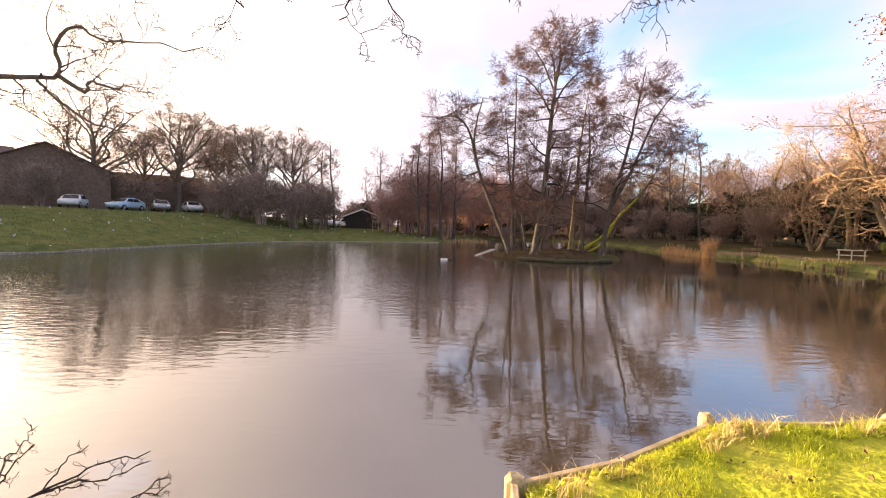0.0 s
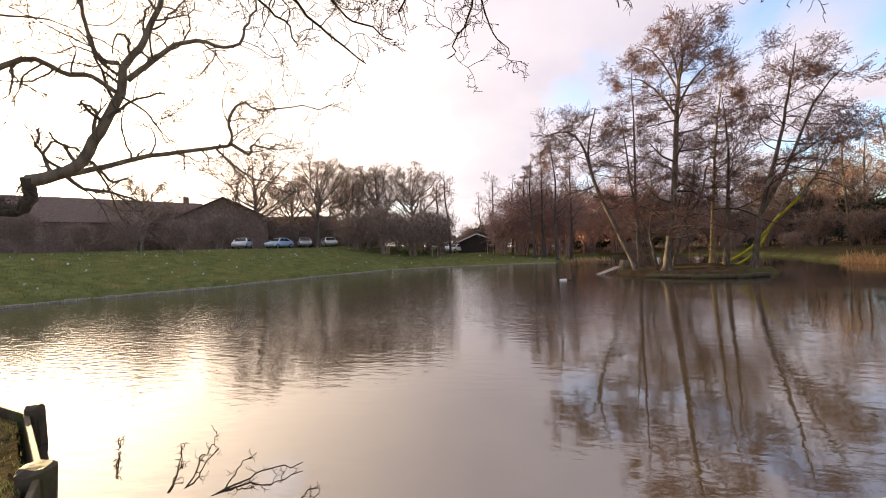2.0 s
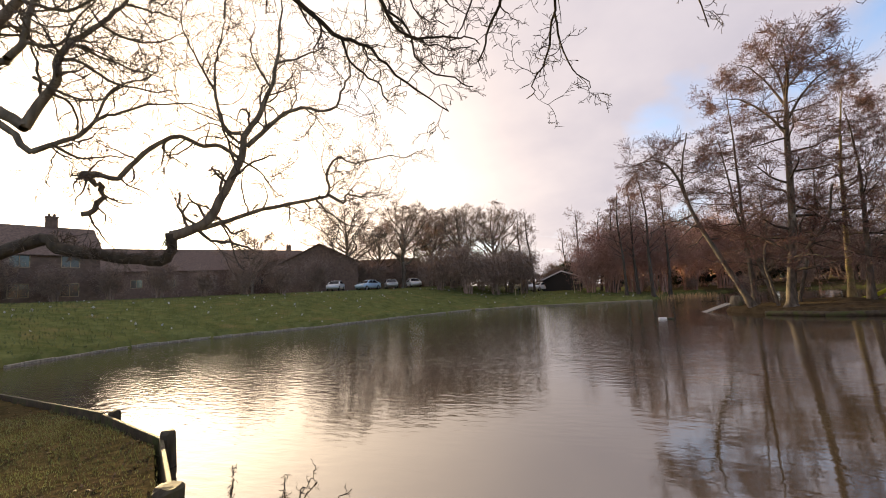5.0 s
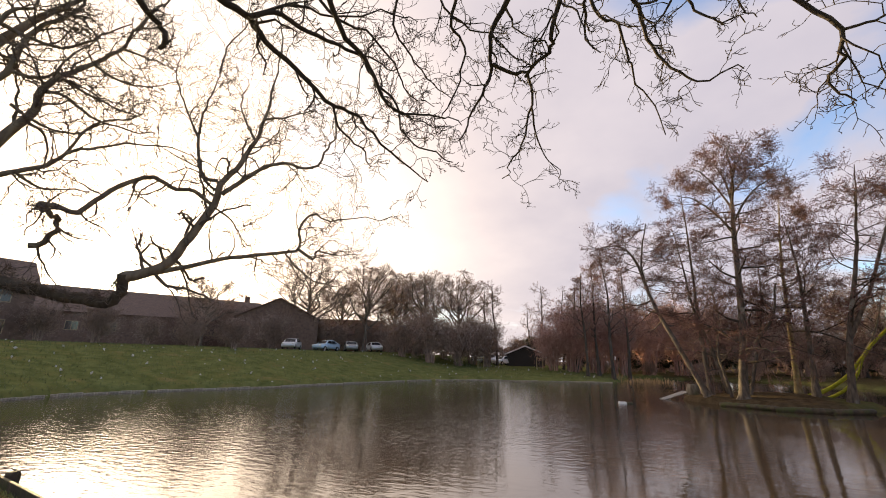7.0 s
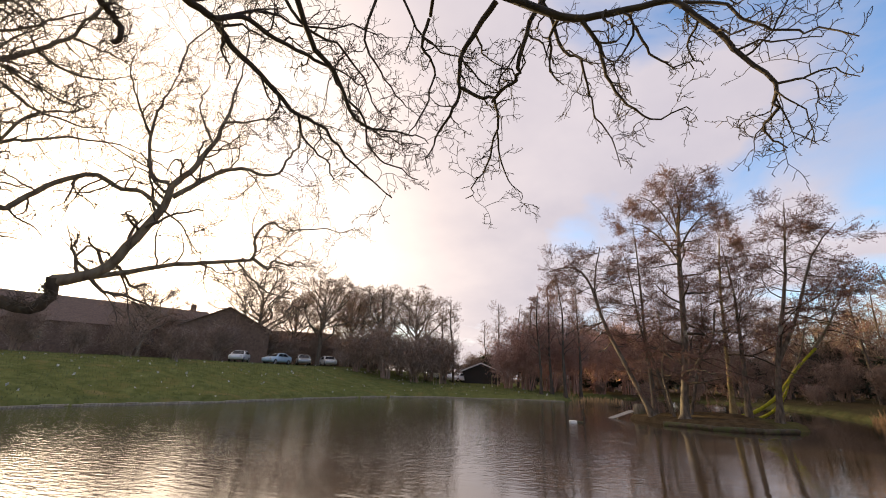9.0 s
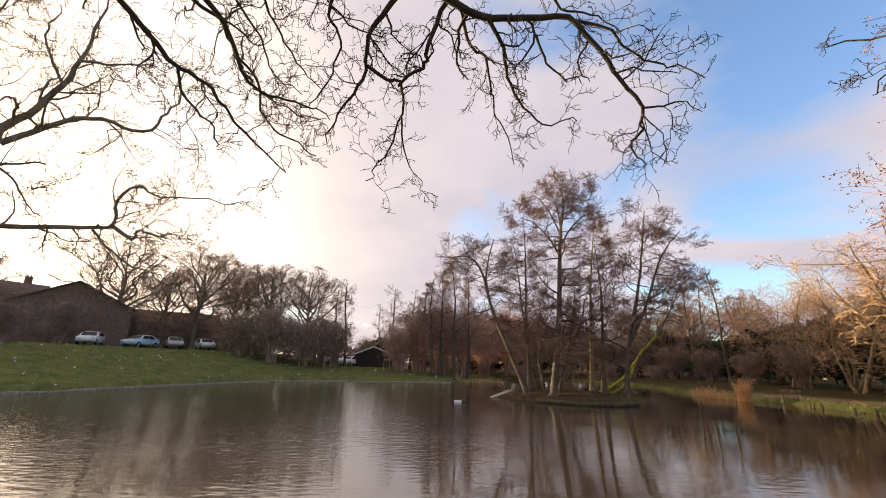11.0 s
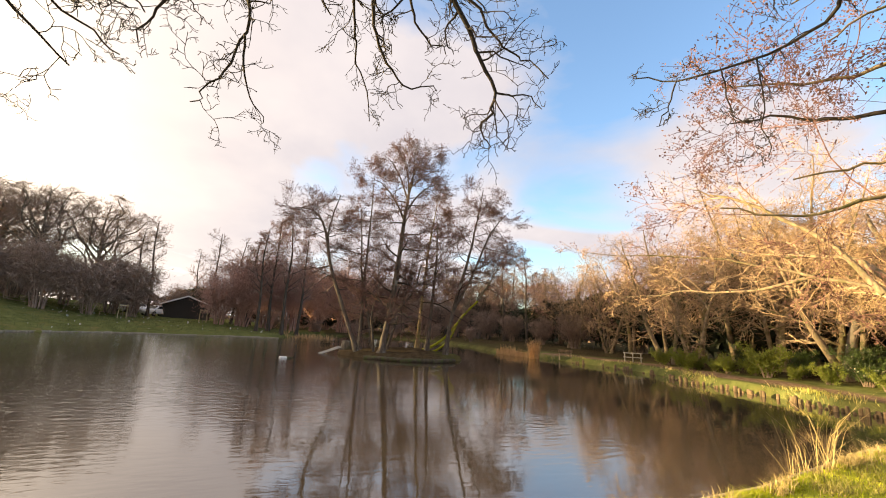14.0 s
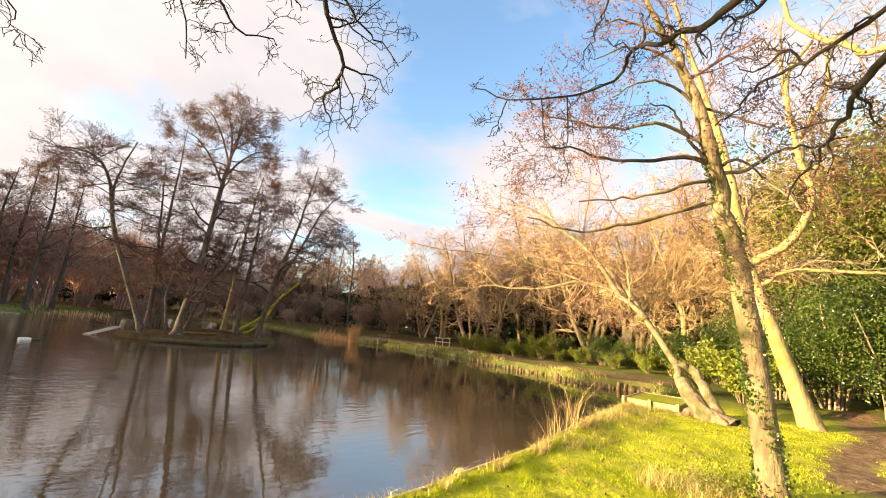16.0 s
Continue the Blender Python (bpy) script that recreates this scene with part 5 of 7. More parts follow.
limb(crooked, 0.026, 0.008, 0.9, (-8.37, 3.38, 5.3), (-8.12, 3.54, 5.89), (-7.76, 3.9, 6.12), (-7.52, 4, 6.31))
limb(crooked, 0.036, 0.01, 0.9, (-8.96, 2.61, 6.54), (-8.75, 2.86, 6.52), (-8.56, 3.02, 6.68), (-8.4, 3.1, 7.05), (-8.18, 3.32, 7.55))
limb(crooked, 0.063, 0.045, False, (-10, 2, 5.6), (-9.48, 2.15, 6.51), (-9.05, 2.28, 6.99))
limb(crooked, 0.045, 0.012, 0.9, (-9.05, 2.28, 6.99), (-8.9, 2.36, 7.45), (-8.71, 2.54, 7.74), (-8.54, 2.63, 8.25))
limb(crooked, 0.03, 0.008, 1.0, (-8.36, 3.4, 7.1), (-8.05, 3.69, 6.87), (-7.71, 4.01, 6.87), (-7.36, 4.29, 7.08))
limb(crooked, 0.03, 0.008, 1.0, (-8.59, 3.1, 6.66), (-8.24, 3.42, 6.43), (-7.91, 3.68, 6.26), (-7.5, 4.05, 6.06))
limb(crooked, 0.026, 0.008, 1.0, (-8.14, 3.66, 7.59), (-7.79, 3.93, 7.46), (-7.38, 4.25, 7.38))
limb(crooked, 0.04, 0.01, 1.0, (-9.04, 2.35, 7.31), (-8.78, 2.7, 7.19), (-8.5, 3.05, 7.22), (-8.21, 3.38, 7.67), (-7.93, 3.63, 8.15))
limb(crooked, 0.03, 0.01, 1.0, (-7.98, 3.76, 8.04), (-7.82, 3.87, 8.55), (-7.61, 4.05, 9.09), (-7.47, 4.1, 9.66))
limb(crooked, 0.032, 0.009, 1.0, (-8.92, 2.74, 5.97), (-8.64, 3.06, 5.71), (-8.33, 3.39, 5.67), (-8.02, 3.68, 5.95))
limb(crooked, 0.024, 0.008, 1.0, (-7.25, 4.84, 6.11), (-7.46, 4.63, 6.71), (-7.65, 4.46, 7.33), (-7.73, 4.45, 8.09))
limb(crooked, 0.022, 0.008, 1.0, (-7.24, 5.02, 7.76), (-7.23, 5.09, 8.48), (-7.12, 5.3, 9.22), (-7.15, 5.31, 9.98))
limb(crooked, 0.02, 0.008, 1.0, (-6.18, 5.54, 8.14), (-6.22, 5.6, 8.83), (-6.39, 5.51, 9.53), (-6.37, 5.64, 10.28))
grow_tree("crooked_oak", "crooked bare oak reaching out over the water against the sun", crooked, CROOKED, (BARK_OAK, TWIG_OAK), 52, min_r=0.005, woody=0, jitter=0.025)

# ---- trees on the sunny bank ----
BANKT = [
    dict(n=7, per=6.0, len=2.1, span=(0.30, 1.0), angle=(35, 75), thin=0.36, segs=7, gnarl=0.17, up=-0.03, sides=5, fall=0.35),
    dict(n=7, len=0.95, span=(0.15, 1.0), angle=(25, 60), thin=0.55, segs=4, gnarl=0.22, up=-0.02, sides=3, flat=0.4),
    dict(n=5, len=0.42, span=(0.15, 1.0), angle=(25, 60), thin=0.6, segs=2, gnarl=0.24, up=-0.02, sides=3),
]
ivied = []
IVIED_STEM = [(5.94, 0.88, 0.2), (5.97, 0.89, 0.6), (5.99, 0.93, 1.25), (6.01, 0.98, 1.76), (6.03, 1.03, 2.37), (6.04, 1.11, 3.08), (6.05, 1.18, 3.45), (6.07, 1.24, 3.78), (5.96, 1.28, 4.34), (5.93, 1.35, 4.7)]
limb(ivied, 0.14, 0.088, False, *IVIED_STEM)
limb(ivied, 0.088, 0.026, 0.8, IVIED_STEM[-1], (5.9, 1.41, 5.07), (5.85, 1.52, 5.46), (5.8, 1.63, 5.92), (5.75, 1.75, 6.23), (5.66, 1.95, 6.76), (5.58, 2.13, 7.3))
# limbs with their own bark are darkened as if seen against the sky
limb(ivied, 0.027, 0.008, 0.9, (5.98, 1.28, 4.19), (5.81, 1.41, 4.41), (5.63, 1.54, 4.66), (5.47, 1.62, 4.92), (5.26, 1.81, 4.97), bark=TWIG_DARK_BACKLIT)
limb(ivied, 0.034, 0.008, 0.9, (5.97, 1.3, 4.24), (5.75, 1.52, 4.34), (5.42, 1.99, 4.29), (5.1, 2.33, 4.29), (4.79, 2.58, 4.37), (4.43, 2.86, 4.36), bark=TWIG_DARK_BACKLIT)
limb(ivied, 0.028, 0.008, 0.9, (5.95, 1.4, 4.59), (5.59, 1.81, 4.83), (5.2, 2.18, 4.72), (4.78, 2.53, 4.73), (4.32, 2.85, 4.74))
limb(ivied, 0.03, 0.008, 0.9, (6.03, 1.28, 3.79), (5.62, 1.75, 3.57), (5.2, 2.13, 3.37), (4.72, 2.52, 3.24), (4.16, 2.9, 3.34))
limb(ivied, 0.026, 0.008, 0.9, (6.02, 1.3, 4.06), (5.69, 1.51, 3.96), (5.34, 1.74, 3.77), (4.93, 2.07, 3.64), (4.47, 2.4, 3.55))
limb(ivied, 0.024, 0.008, 0.9, (5.88, 1.47, 5.13), (5.57, 1.62, 5.3), (5.21, 1.86, 5.27), (4.82, 2.12, 4.97))
limb(ivied, 0.024, 0.008, 0.9, (5.82, 1.53, 5.53), (5.49, 1.76, 5.81), (5.14, 2.01, 5.83), (4.73, 2.32, 5.58))
limb(ivied, 0.022, 0.007, 0.9, (5.73, 1.65, 6.01), (5.45, 1.89, 6.24), (5.13, 2.16, 6.29), (4.78, 2.45, 6.05))
limb(ivied, 0.028, 0.008, 0.7, (6.03, 1.28, 4.16), (5.96, 0.95, 4.11), (5.87, 0.65, 4.24), (5.77, 0.39, 4.2), (5.65, 0.05, 4.2), bark=TWIG_DARK_BACKLIT)
limb(ivied, 0.024, 0.01, 0.7, (6.03, 1.24, 4.23), (5.92, 1.01, 4.26), (5.81, 0.76, 3.89), bark=TWIG_DARK_BACKLIT)
limb(ivied, 0.02, 0.008, 0.8, (6, 1.39, 5.11), (5.93, 1.06, 4.86), (5.84, 0.77, 4.58), (5.72, 0.62, 4.47), bark=TWIG_DARK_BACKLIT)
grow_tree("ivy_clad_alder", "sunlit alder with ivy climbing its trunk on the near bank", ivied, BANKT, (BARK_GOLD, TWIG_PURPLE), 61, ("catkin_haze", 15000, 0.017, 0.03, CATKIN, "dangling reddish catkins"), min_r=0.0035, woody=0)
smooth = []
limb(smooth, 0.175, 0.049, 0.9, (12.47, 0.99, 0.20), (12.38, 1.52, 2.13), (12.33, 1.86, 3.43), (12.31, 2.04, 4.41), (12.29, 2.20, 5.90), (12.23, 2.49, 7.67), (12.13, 2.94, 9.66), (12.05, 3.39, 11.96))
limb(smooth, 0.057, 0.021, 0.9, (12.34, 1.81, 3.42), (12.38, 1.22, 3.81), (12.38, 0.46, 3.78), (12.33, -0.53, 3.67), (12.29, -1.40, 3.77))
limb(smooth, 0.106, 0.033, 0.9, (12.32, 1.97, 4.00), (12.27, 1.17, 4.47), (12.17, 0.70, 5.44), (12.02, 0.91, 6.67), (11.88, 0.95, 8.35), (11.76, 0.44, 9.09))
limb(smooth, 0.05, 0.07, 0.6, (12, 1.18, 11.41), (11.85, 0.92, 10.51), (11.68, 0.81, 9.74), (11.53, 0.39, 9.05), (11.37, -0.1, 8.49), (11.19, -0.34, 8.08), (11, -0.63, 7.98), (10.8, -0.95, 7.98))
limb(smooth, 0.052, 0.03, 0.7, (12.43, 0.84, 7.06), (12.34, 0.57, 7.5), (12.25, 0.28, 8.14), (12.15, 0.23, 8.86), (12.05, 0.01, 9.27))
limb(smooth, 0.044, 0.022, 0.7, (12.42, 0.9, 7.17), (12.28, 1.04, 8.02), (12.14, 1.06, 8.84), (12.01, 1, 10.05))
grow_tree("smooth_barked_tree", "pale smooth-barked tree leaning over the bank path", smooth, BANKT, (BARK_PALE, TWIG_BROWN), 62, min_r=0.006, woody=0)
forked = []
limb(forked, 0.42, 0.34, False, (24.18, 9.61, 0.1), (24.18, 9.6, 0.82), (24.2, 9.55, 1.69), (24.21, 9.52, 2.43))
limb(forked, 0.27, 0.08, 0.7, (24.21, 9.52, 2.3), (24.21, 9.74, 3.17), (24.25, 9.83, 3.93), (24.28, 9.96, 4.87), (24.4, 9.86, 5.99), (24.3, 10.3, 8.0))
limb(forked, 0.27, 0.08, 0.7, (24.22, 9.5, 2.2), (24.28, 9.13, 2.89), (24.31, 8.81, 3.49), (24.32, 8.56, 4.22), (24.26, 8.49, 5.09), (24.27, 8.19, 6.11), (24.4, 7.7, 8.2))
grow_tree("forked_oak", "stout forked oak standing in the shade behind the laurels", forked, BANKT, (BARK_OAK, TWIG_BROWN), 64, min_r=0.012, woody=0)
upright = []
limb(upright, 0.26, 0.07, 0.7, (24.3, 11.75, 0.1), (24.39, 11.61, 1.35), (24.46, 11.47, 2.32), (24.56, 11.25, 3.31), (24.67, 11.02, 4.14), (24.72, 10.9, 5.3), (24.6, 11.2, 7.5))
grow_tree("bank_tree", "thick bare trunk standing in the shade behind the laurels", upright, BANKT, (BARK_OAK, TWIG_BROWN), 65, min_r=0.012, woody=0)
LEAN = [
    dict(n=9, per=6.0, len=2.2, span=(0.5, 1.0), angle=(25, 65), thin=0.45, segs=7, gnarl=0.17, up=0.0, sides=5, fall=0.3),
    dict(n=6, len=0.95, span=(0.2, 1.0), angle=(25, 60), thin=0.55, segs=4, gnarl=0.22, up=0.02, sides=3, flat=0.3),
    dict(n=4, len=0.42, span=(0.15, 1.0), angle=(25, 60), thin=0.65, segs=2, gnarl=0.24, up=0.0, sides=3),
]
grow_tree("leaning_alder", "low alder leaning far out over the water from a gnarled root", [
    ([(10.85, 2.27, 0.25), (11.05, 3.15, 0.94), (11.40, 3.36, 1.42), (11.56, 4.12, 2.49), (11.71, 4.84, 3.10), (11.63, 5.98, 3.59), (10.77, 8.09, 4.19), (8.84, 10.68, 4.53)], 0.115, 0.008, 0.6),
    ([(11.55, 4.11, 2.48), (12.44, 5.48, 3.94), (13.01, 7.32, 4.40), (13.14, 9.01, 4.87)], 0.095, 0.021, 0.6),
    ([(11.71, 4.84, 3.10), (11.98, 5.94, 4.55), (11.66, 7.42, 5.82), (11.45, 8.69, 6.46)], 0.074, 0.021, 0.6),
    ([(11.02, 2.38, 0.22), (11.13, 2.55, 0.58), (11.27, 2.72, 0.88), (11.44, 2.93, 1.24), (11.52, 3.12, 1.40), (11.45, 3.34, 1.50)], 0.15, 0.085, False),
    ([(10.95, 2.25, 0.18), (11.02, 2.62, 0.42), (11.10, 3.02, 0.78), (11.24, 3.26, 1.05)], 0.24, 0.13, False),
    ([(10.95, 2.42, 0.45), (10.62, 2.22, 0.33), (10.35, 2.20, 0.20)], 0.10, 0.03, False),
    ([(10.92, 2.35, 0.45), (10.95, 2.0, 0.32), (10.82, 1.72, 0.2)], 0.09, 0.03, False),
    ([(11.0, 2.9, 0.5), (10.85, 3.15, 0.34), (10.9, 3.4, 0.2)], 0.11, 0.05, False),
    ([(11.63, 5.98, 3.59), (12.08, 7.84, 3.38), (11.87, 9.96, 3.49), (11.13, 11.66, 3.28)], 0.048, 0.013, 0.6),
], LEAN, (BARK_GOLD, TWIG_GOLD), 63, ("twig_haze", 1800, 0.03, 0.04, CATKIN, "reddish buds"), min_r=0.005, woody=0, jitter=0.05)

# ---- distant wood that closes the horizon ----
def distant_wood():
    rng = np.random.default_rng(91)
    n = 26000
    az = rng.uniform(-105, 100, n)
    d = rng.uniform(92, 112, n)
    top = 4.6 + 1.6 * np.sin(az * 0.31) + 1.0 * np.sin(az * 0.83 + 1) + 0.7 * np.sin(az * 2.1)
    x, y = -np.sin(np.radians(az)) * d, np.cos(np.radians(az)) * d
    z = land(x, y) + top * rng.random(n) ** 0.8
    v, f = flecks(rng, np.stack([x, y, z], 1), 0.55, 0.1, 1.8)
    tagged(mesh_object("distant_wood", v, f, TWIG_BROWN, smooth=False), "distant brown winter wood on the horizon", "wood", kind="stuff")


distant_wood()
# ---- timber edging of the near bank ----
def edging(name, label, points, top, mat_board, mat_post, posts, height=0.42, drop=0.0, post_r=0.062, proud=0.10):
    """Boards from point to point along the bank with posts on the water side. The pieces are parts of the edging."""
    ob = thing(name, points[0][0], points[0][1], 0)
    tagged(ob, label, "bank edging", kind="structure")
    ox, oy = points[0]
    for i, ((ax, ay), (bx, by)) in enumerate(zip(points, points[1:])):
        ln = math.hypot(bx - ax, by - ay)
        bm = bmesh.new()
        for k in range(2):
            h = height / 2
            z = top - drop - h * (k + 0.5)
            box(bm, ln - 0.012, 0.045, h - 0.008, (0, 0.006 * k, z), bevel=0.006)
        b = part("board", bm, mat_board, ob)
        b.matrix_basis = pose((ax + bx) / 2 - ox, (ay + by) / 2 - oy, 0, 0, (0.6 if i % 2 else -0.5), math.degrees(math.atan2(by - ay, bx - ax)))
    for i, (x, y, up, *stout) in enumerate(posts):
        bm = bmesh.new()
        rg = random.Random(i + len(points))
        log_mesh(bm, (0, 0, -0.5), (rg.uniform(-0.02, 0.02), rg.uniform(-0.02, 0.02), top + up), post_r * rg.uniform(0.9, 1.1) * (stout or [1])[0], post_r * rg.uniform(0.95, 1.05) * (stout or [1])[0], 13, 0.22, i)
        p = part("post", bm, mat_post, ob)
        p.matrix_basis = pose(x - ox, y - oy, 0)
    return ob


edging("bank_edging", "weathered timber board edging with cut posts along the grassy bank", NEAR_RIGHT[::-1], 0.345, TIMBER, POST_WOOD,
       [(0.47, 2.47, 0.015), (2.2, 3.32, 0.03), (3.95, 3.50, -0.05)])
edging("bank_edging", "dark timber edging with round posts on the shaded bank", [NEAR_MID[1]] + NEAR_LEFT, 0.36, TIMBER_WET, TIMBER_WET,
       [(-3.93, 2.15, 0.06, 1.4), (-5.66, 3.15, 0.06), (-7.9, 3.56, 0.04)], post_r=0.085)
edging("bank_edging", "timber edging below the viewer's bay", [NEAR_RIGHT[-1]] + NEAR_MID, 0.36, TIMBER, POST_WOOD, [(0.2, 1.3, 0.04), (-1.2, 1.25, 0.05)])


# ---- pale kerb along the lawn's shore ----
def shore_kerb():
    ob = thing("kerb", 0, 0, 0)
    tagged(ob, "low weathered stone kerb along the lawn's waterline", "kerb", kind="structure")
    path = spline([(x, y, 0) for x, y in LAWN_SHORE], 74)
    rg = random.Random(7)
    for i, (a, b) in enumerate(zip(path, path[1:])):
        ln = math.hypot(*(b - a)[:2])
        bm = bmesh.new()
        box(bm, ln - 0.02, 0.22, 0.50, (0, 0, 0), bevel=0.03)
        s = part("kerb_stone", bm, STONE, ob)
        s.matrix_basis = pose((a[0] + b[0]) / 2, (a[1] + b[1]) / 2, -0.13 + rg.uniform(-0.035, 0.03), 0, rg.uniform(-1, 1), math.degrees(math.atan2(b[1] - a[1], b[0] - a[0])))


# ---- log revetment of the wooded bank ----
def revetment():
    ob = thing("log_revetment", 0, 0, 0)
    tagged(ob, "row of short upright logs holding up the wooded bank", "log revetment", kind="structure")
    path = spline([(x, y, 0) for x, y in RIGHT_SHORE[1:] + [NEAR_RIGHT[0]]], 150)
    rg = random.Random(9)
    kinds = []
    for k in range(6):
        bm = bmesh.new()
        r = 0.042 + 0.008 * k
        log_mesh(bm, (0, 0, -0.5), (0.02 * (k - 2), 0.01 * k, 0.22 + 0.035 * k), r, r * 0.9, 8, 0.3, k)
        me = bpy.data.meshes.new("log")
        bmesh.ops.recalc_face_normals(bm, faces=bm.faces)
        bm.to_mesh(me)
        bm.free()
        me.materials.append(LOG_WOOD)
        kinds.append(me)
    for i, p in enumerate(path):
        if rg.random() < 0.16 + 0.25 * math.sin(i * 0.21) ** 2:
            continue
        o = new("log", kinds[rg.randrange(6)])
        o.parent = ob
        o.matrix_basis = pose(p[0] + rg.uniform(-0.12, 0.04), p[1], rg.uniform(-0.28, -0.10), rg.uniform(-10, 10), rg.uniform(-9, 5), rg.uniform(0, 360))


# ---- buildings ----
def gable_house(name, label, x, y, z, turn, w, d, eave, ridge, wall, roof, windows=(), door=None, chimney=None, over=0.35, barge=None):
    """A house w wide (along its ridge) and d deep, with walls, two roof slopes, windows that sit in the wall, a door and a chimney."""
    ob = thing(name, x, y, z, turn)
    tagged(ob, label, "house" if "house" in name else "shed")
    bm = bmesh.new()
    hw, hd = w / 2, d / 2
    pr = [(-hd, 0), (hd, 0), (hd, eave), (0, ridge), (-hd, eave)]
    rows = [[bm.verts.new((s * hw, a, b)) for a, b in pr] for s in (-1, 1)]
    for i in range(5):
        j = (i + 1) % 5
        bm.faces.new((rows[0][i], rows[0][j], rows[1][j], rows[1][i]))
    bm.faces.new(rows[0][::-1])
    bm.faces.new(rows[1])
    part("wall", bm, wall, ob)
    slope = math.degrees(math.atan2(ridge - eave, hd))
    ln = math.hypot(ridge - eave, hd) + over
    for s in (-1, 1):
        bm = bmesh.new()
        box(bm, w + 2 * over, ln, 0.12, (0, 0, 0), bevel=0.02)
        r = part("roof_slope", bm, roof, ob)
        mid = (hd + over * math.cos(radians(slope))) / 2
        r.matrix_basis = pose(0, s * mid, ridge - mid * math.tan(radians(slope)) + 0.08, -s * slope, 0, 0)
    for wx, wz, ww, wh, side in windows:
        win = thing("window", wx, side * hd, wz)
        win.parent = ob
        bm = bmesh.new()
        for k in (-1, 1):
            box(bm, 0.07, 0.1, wh, (k * ww / 2, 0, 0))
            box(bm, ww + 0.07, 0.1, 0.07, (0, 0, k * wh / 2))
        box(bm, 0.05, 0.08, wh, (0, 0, 0))
        part("frame", bm, TIMBER, win)
        bm = bmesh.new()
        box(bm, ww, 0.03, wh, (0, side * 0.02, 0))
        part("pane", bm, GLASS, win)
    if door:
        bm = bmesh.new()
        box(bm, door[1], 0.08, door[2], (0, 0, 0), bevel=0.01)
        dd = part("door", bm, DARK_BOARD, ob)
        dd.matrix_basis = pose(door[0], door[3] * (hd + 0.03), door[2] / 2)
    if chimney:
        bm = bmesh.new()
        box(bm, 0.9, 0.6, 1.7, (0, 0, 0), bevel=0.02)
        box(bm, 1.0, 0.7, 0.16, (0, 0, 0.8))
        for k in (-0.2, 0.2):
            log_mesh(bm, (k, 0, 0.85), (k, 0, 1.2), 0.12, 0.1, 8)
        c = part("chimney", bm, wall, ob)
        c.matrix_basis = pose(chimney, 0, ridge + 0.3)
    if barge:
        for s in (-1, 1):
            for e in (-1, 1):
                bm = bmesh.new()
                box(bm, 0.05, ln, 0.18, (0, 0, 0))
                b = part("bargeboard", bm, barge, ob)
                mid = (hd + over * math.cos(radians(slope))) / 2
                b.matrix_basis = pose(e * (hw + over + 0.03), s * mid, ridge - mid * math.tan(radians(slope)) + 0.02, -s * slope, 0, 0)
    return ob


def at_land(az, d):
    x, y, _ = polar(az, d)
    return x, y, land_at(x, y)


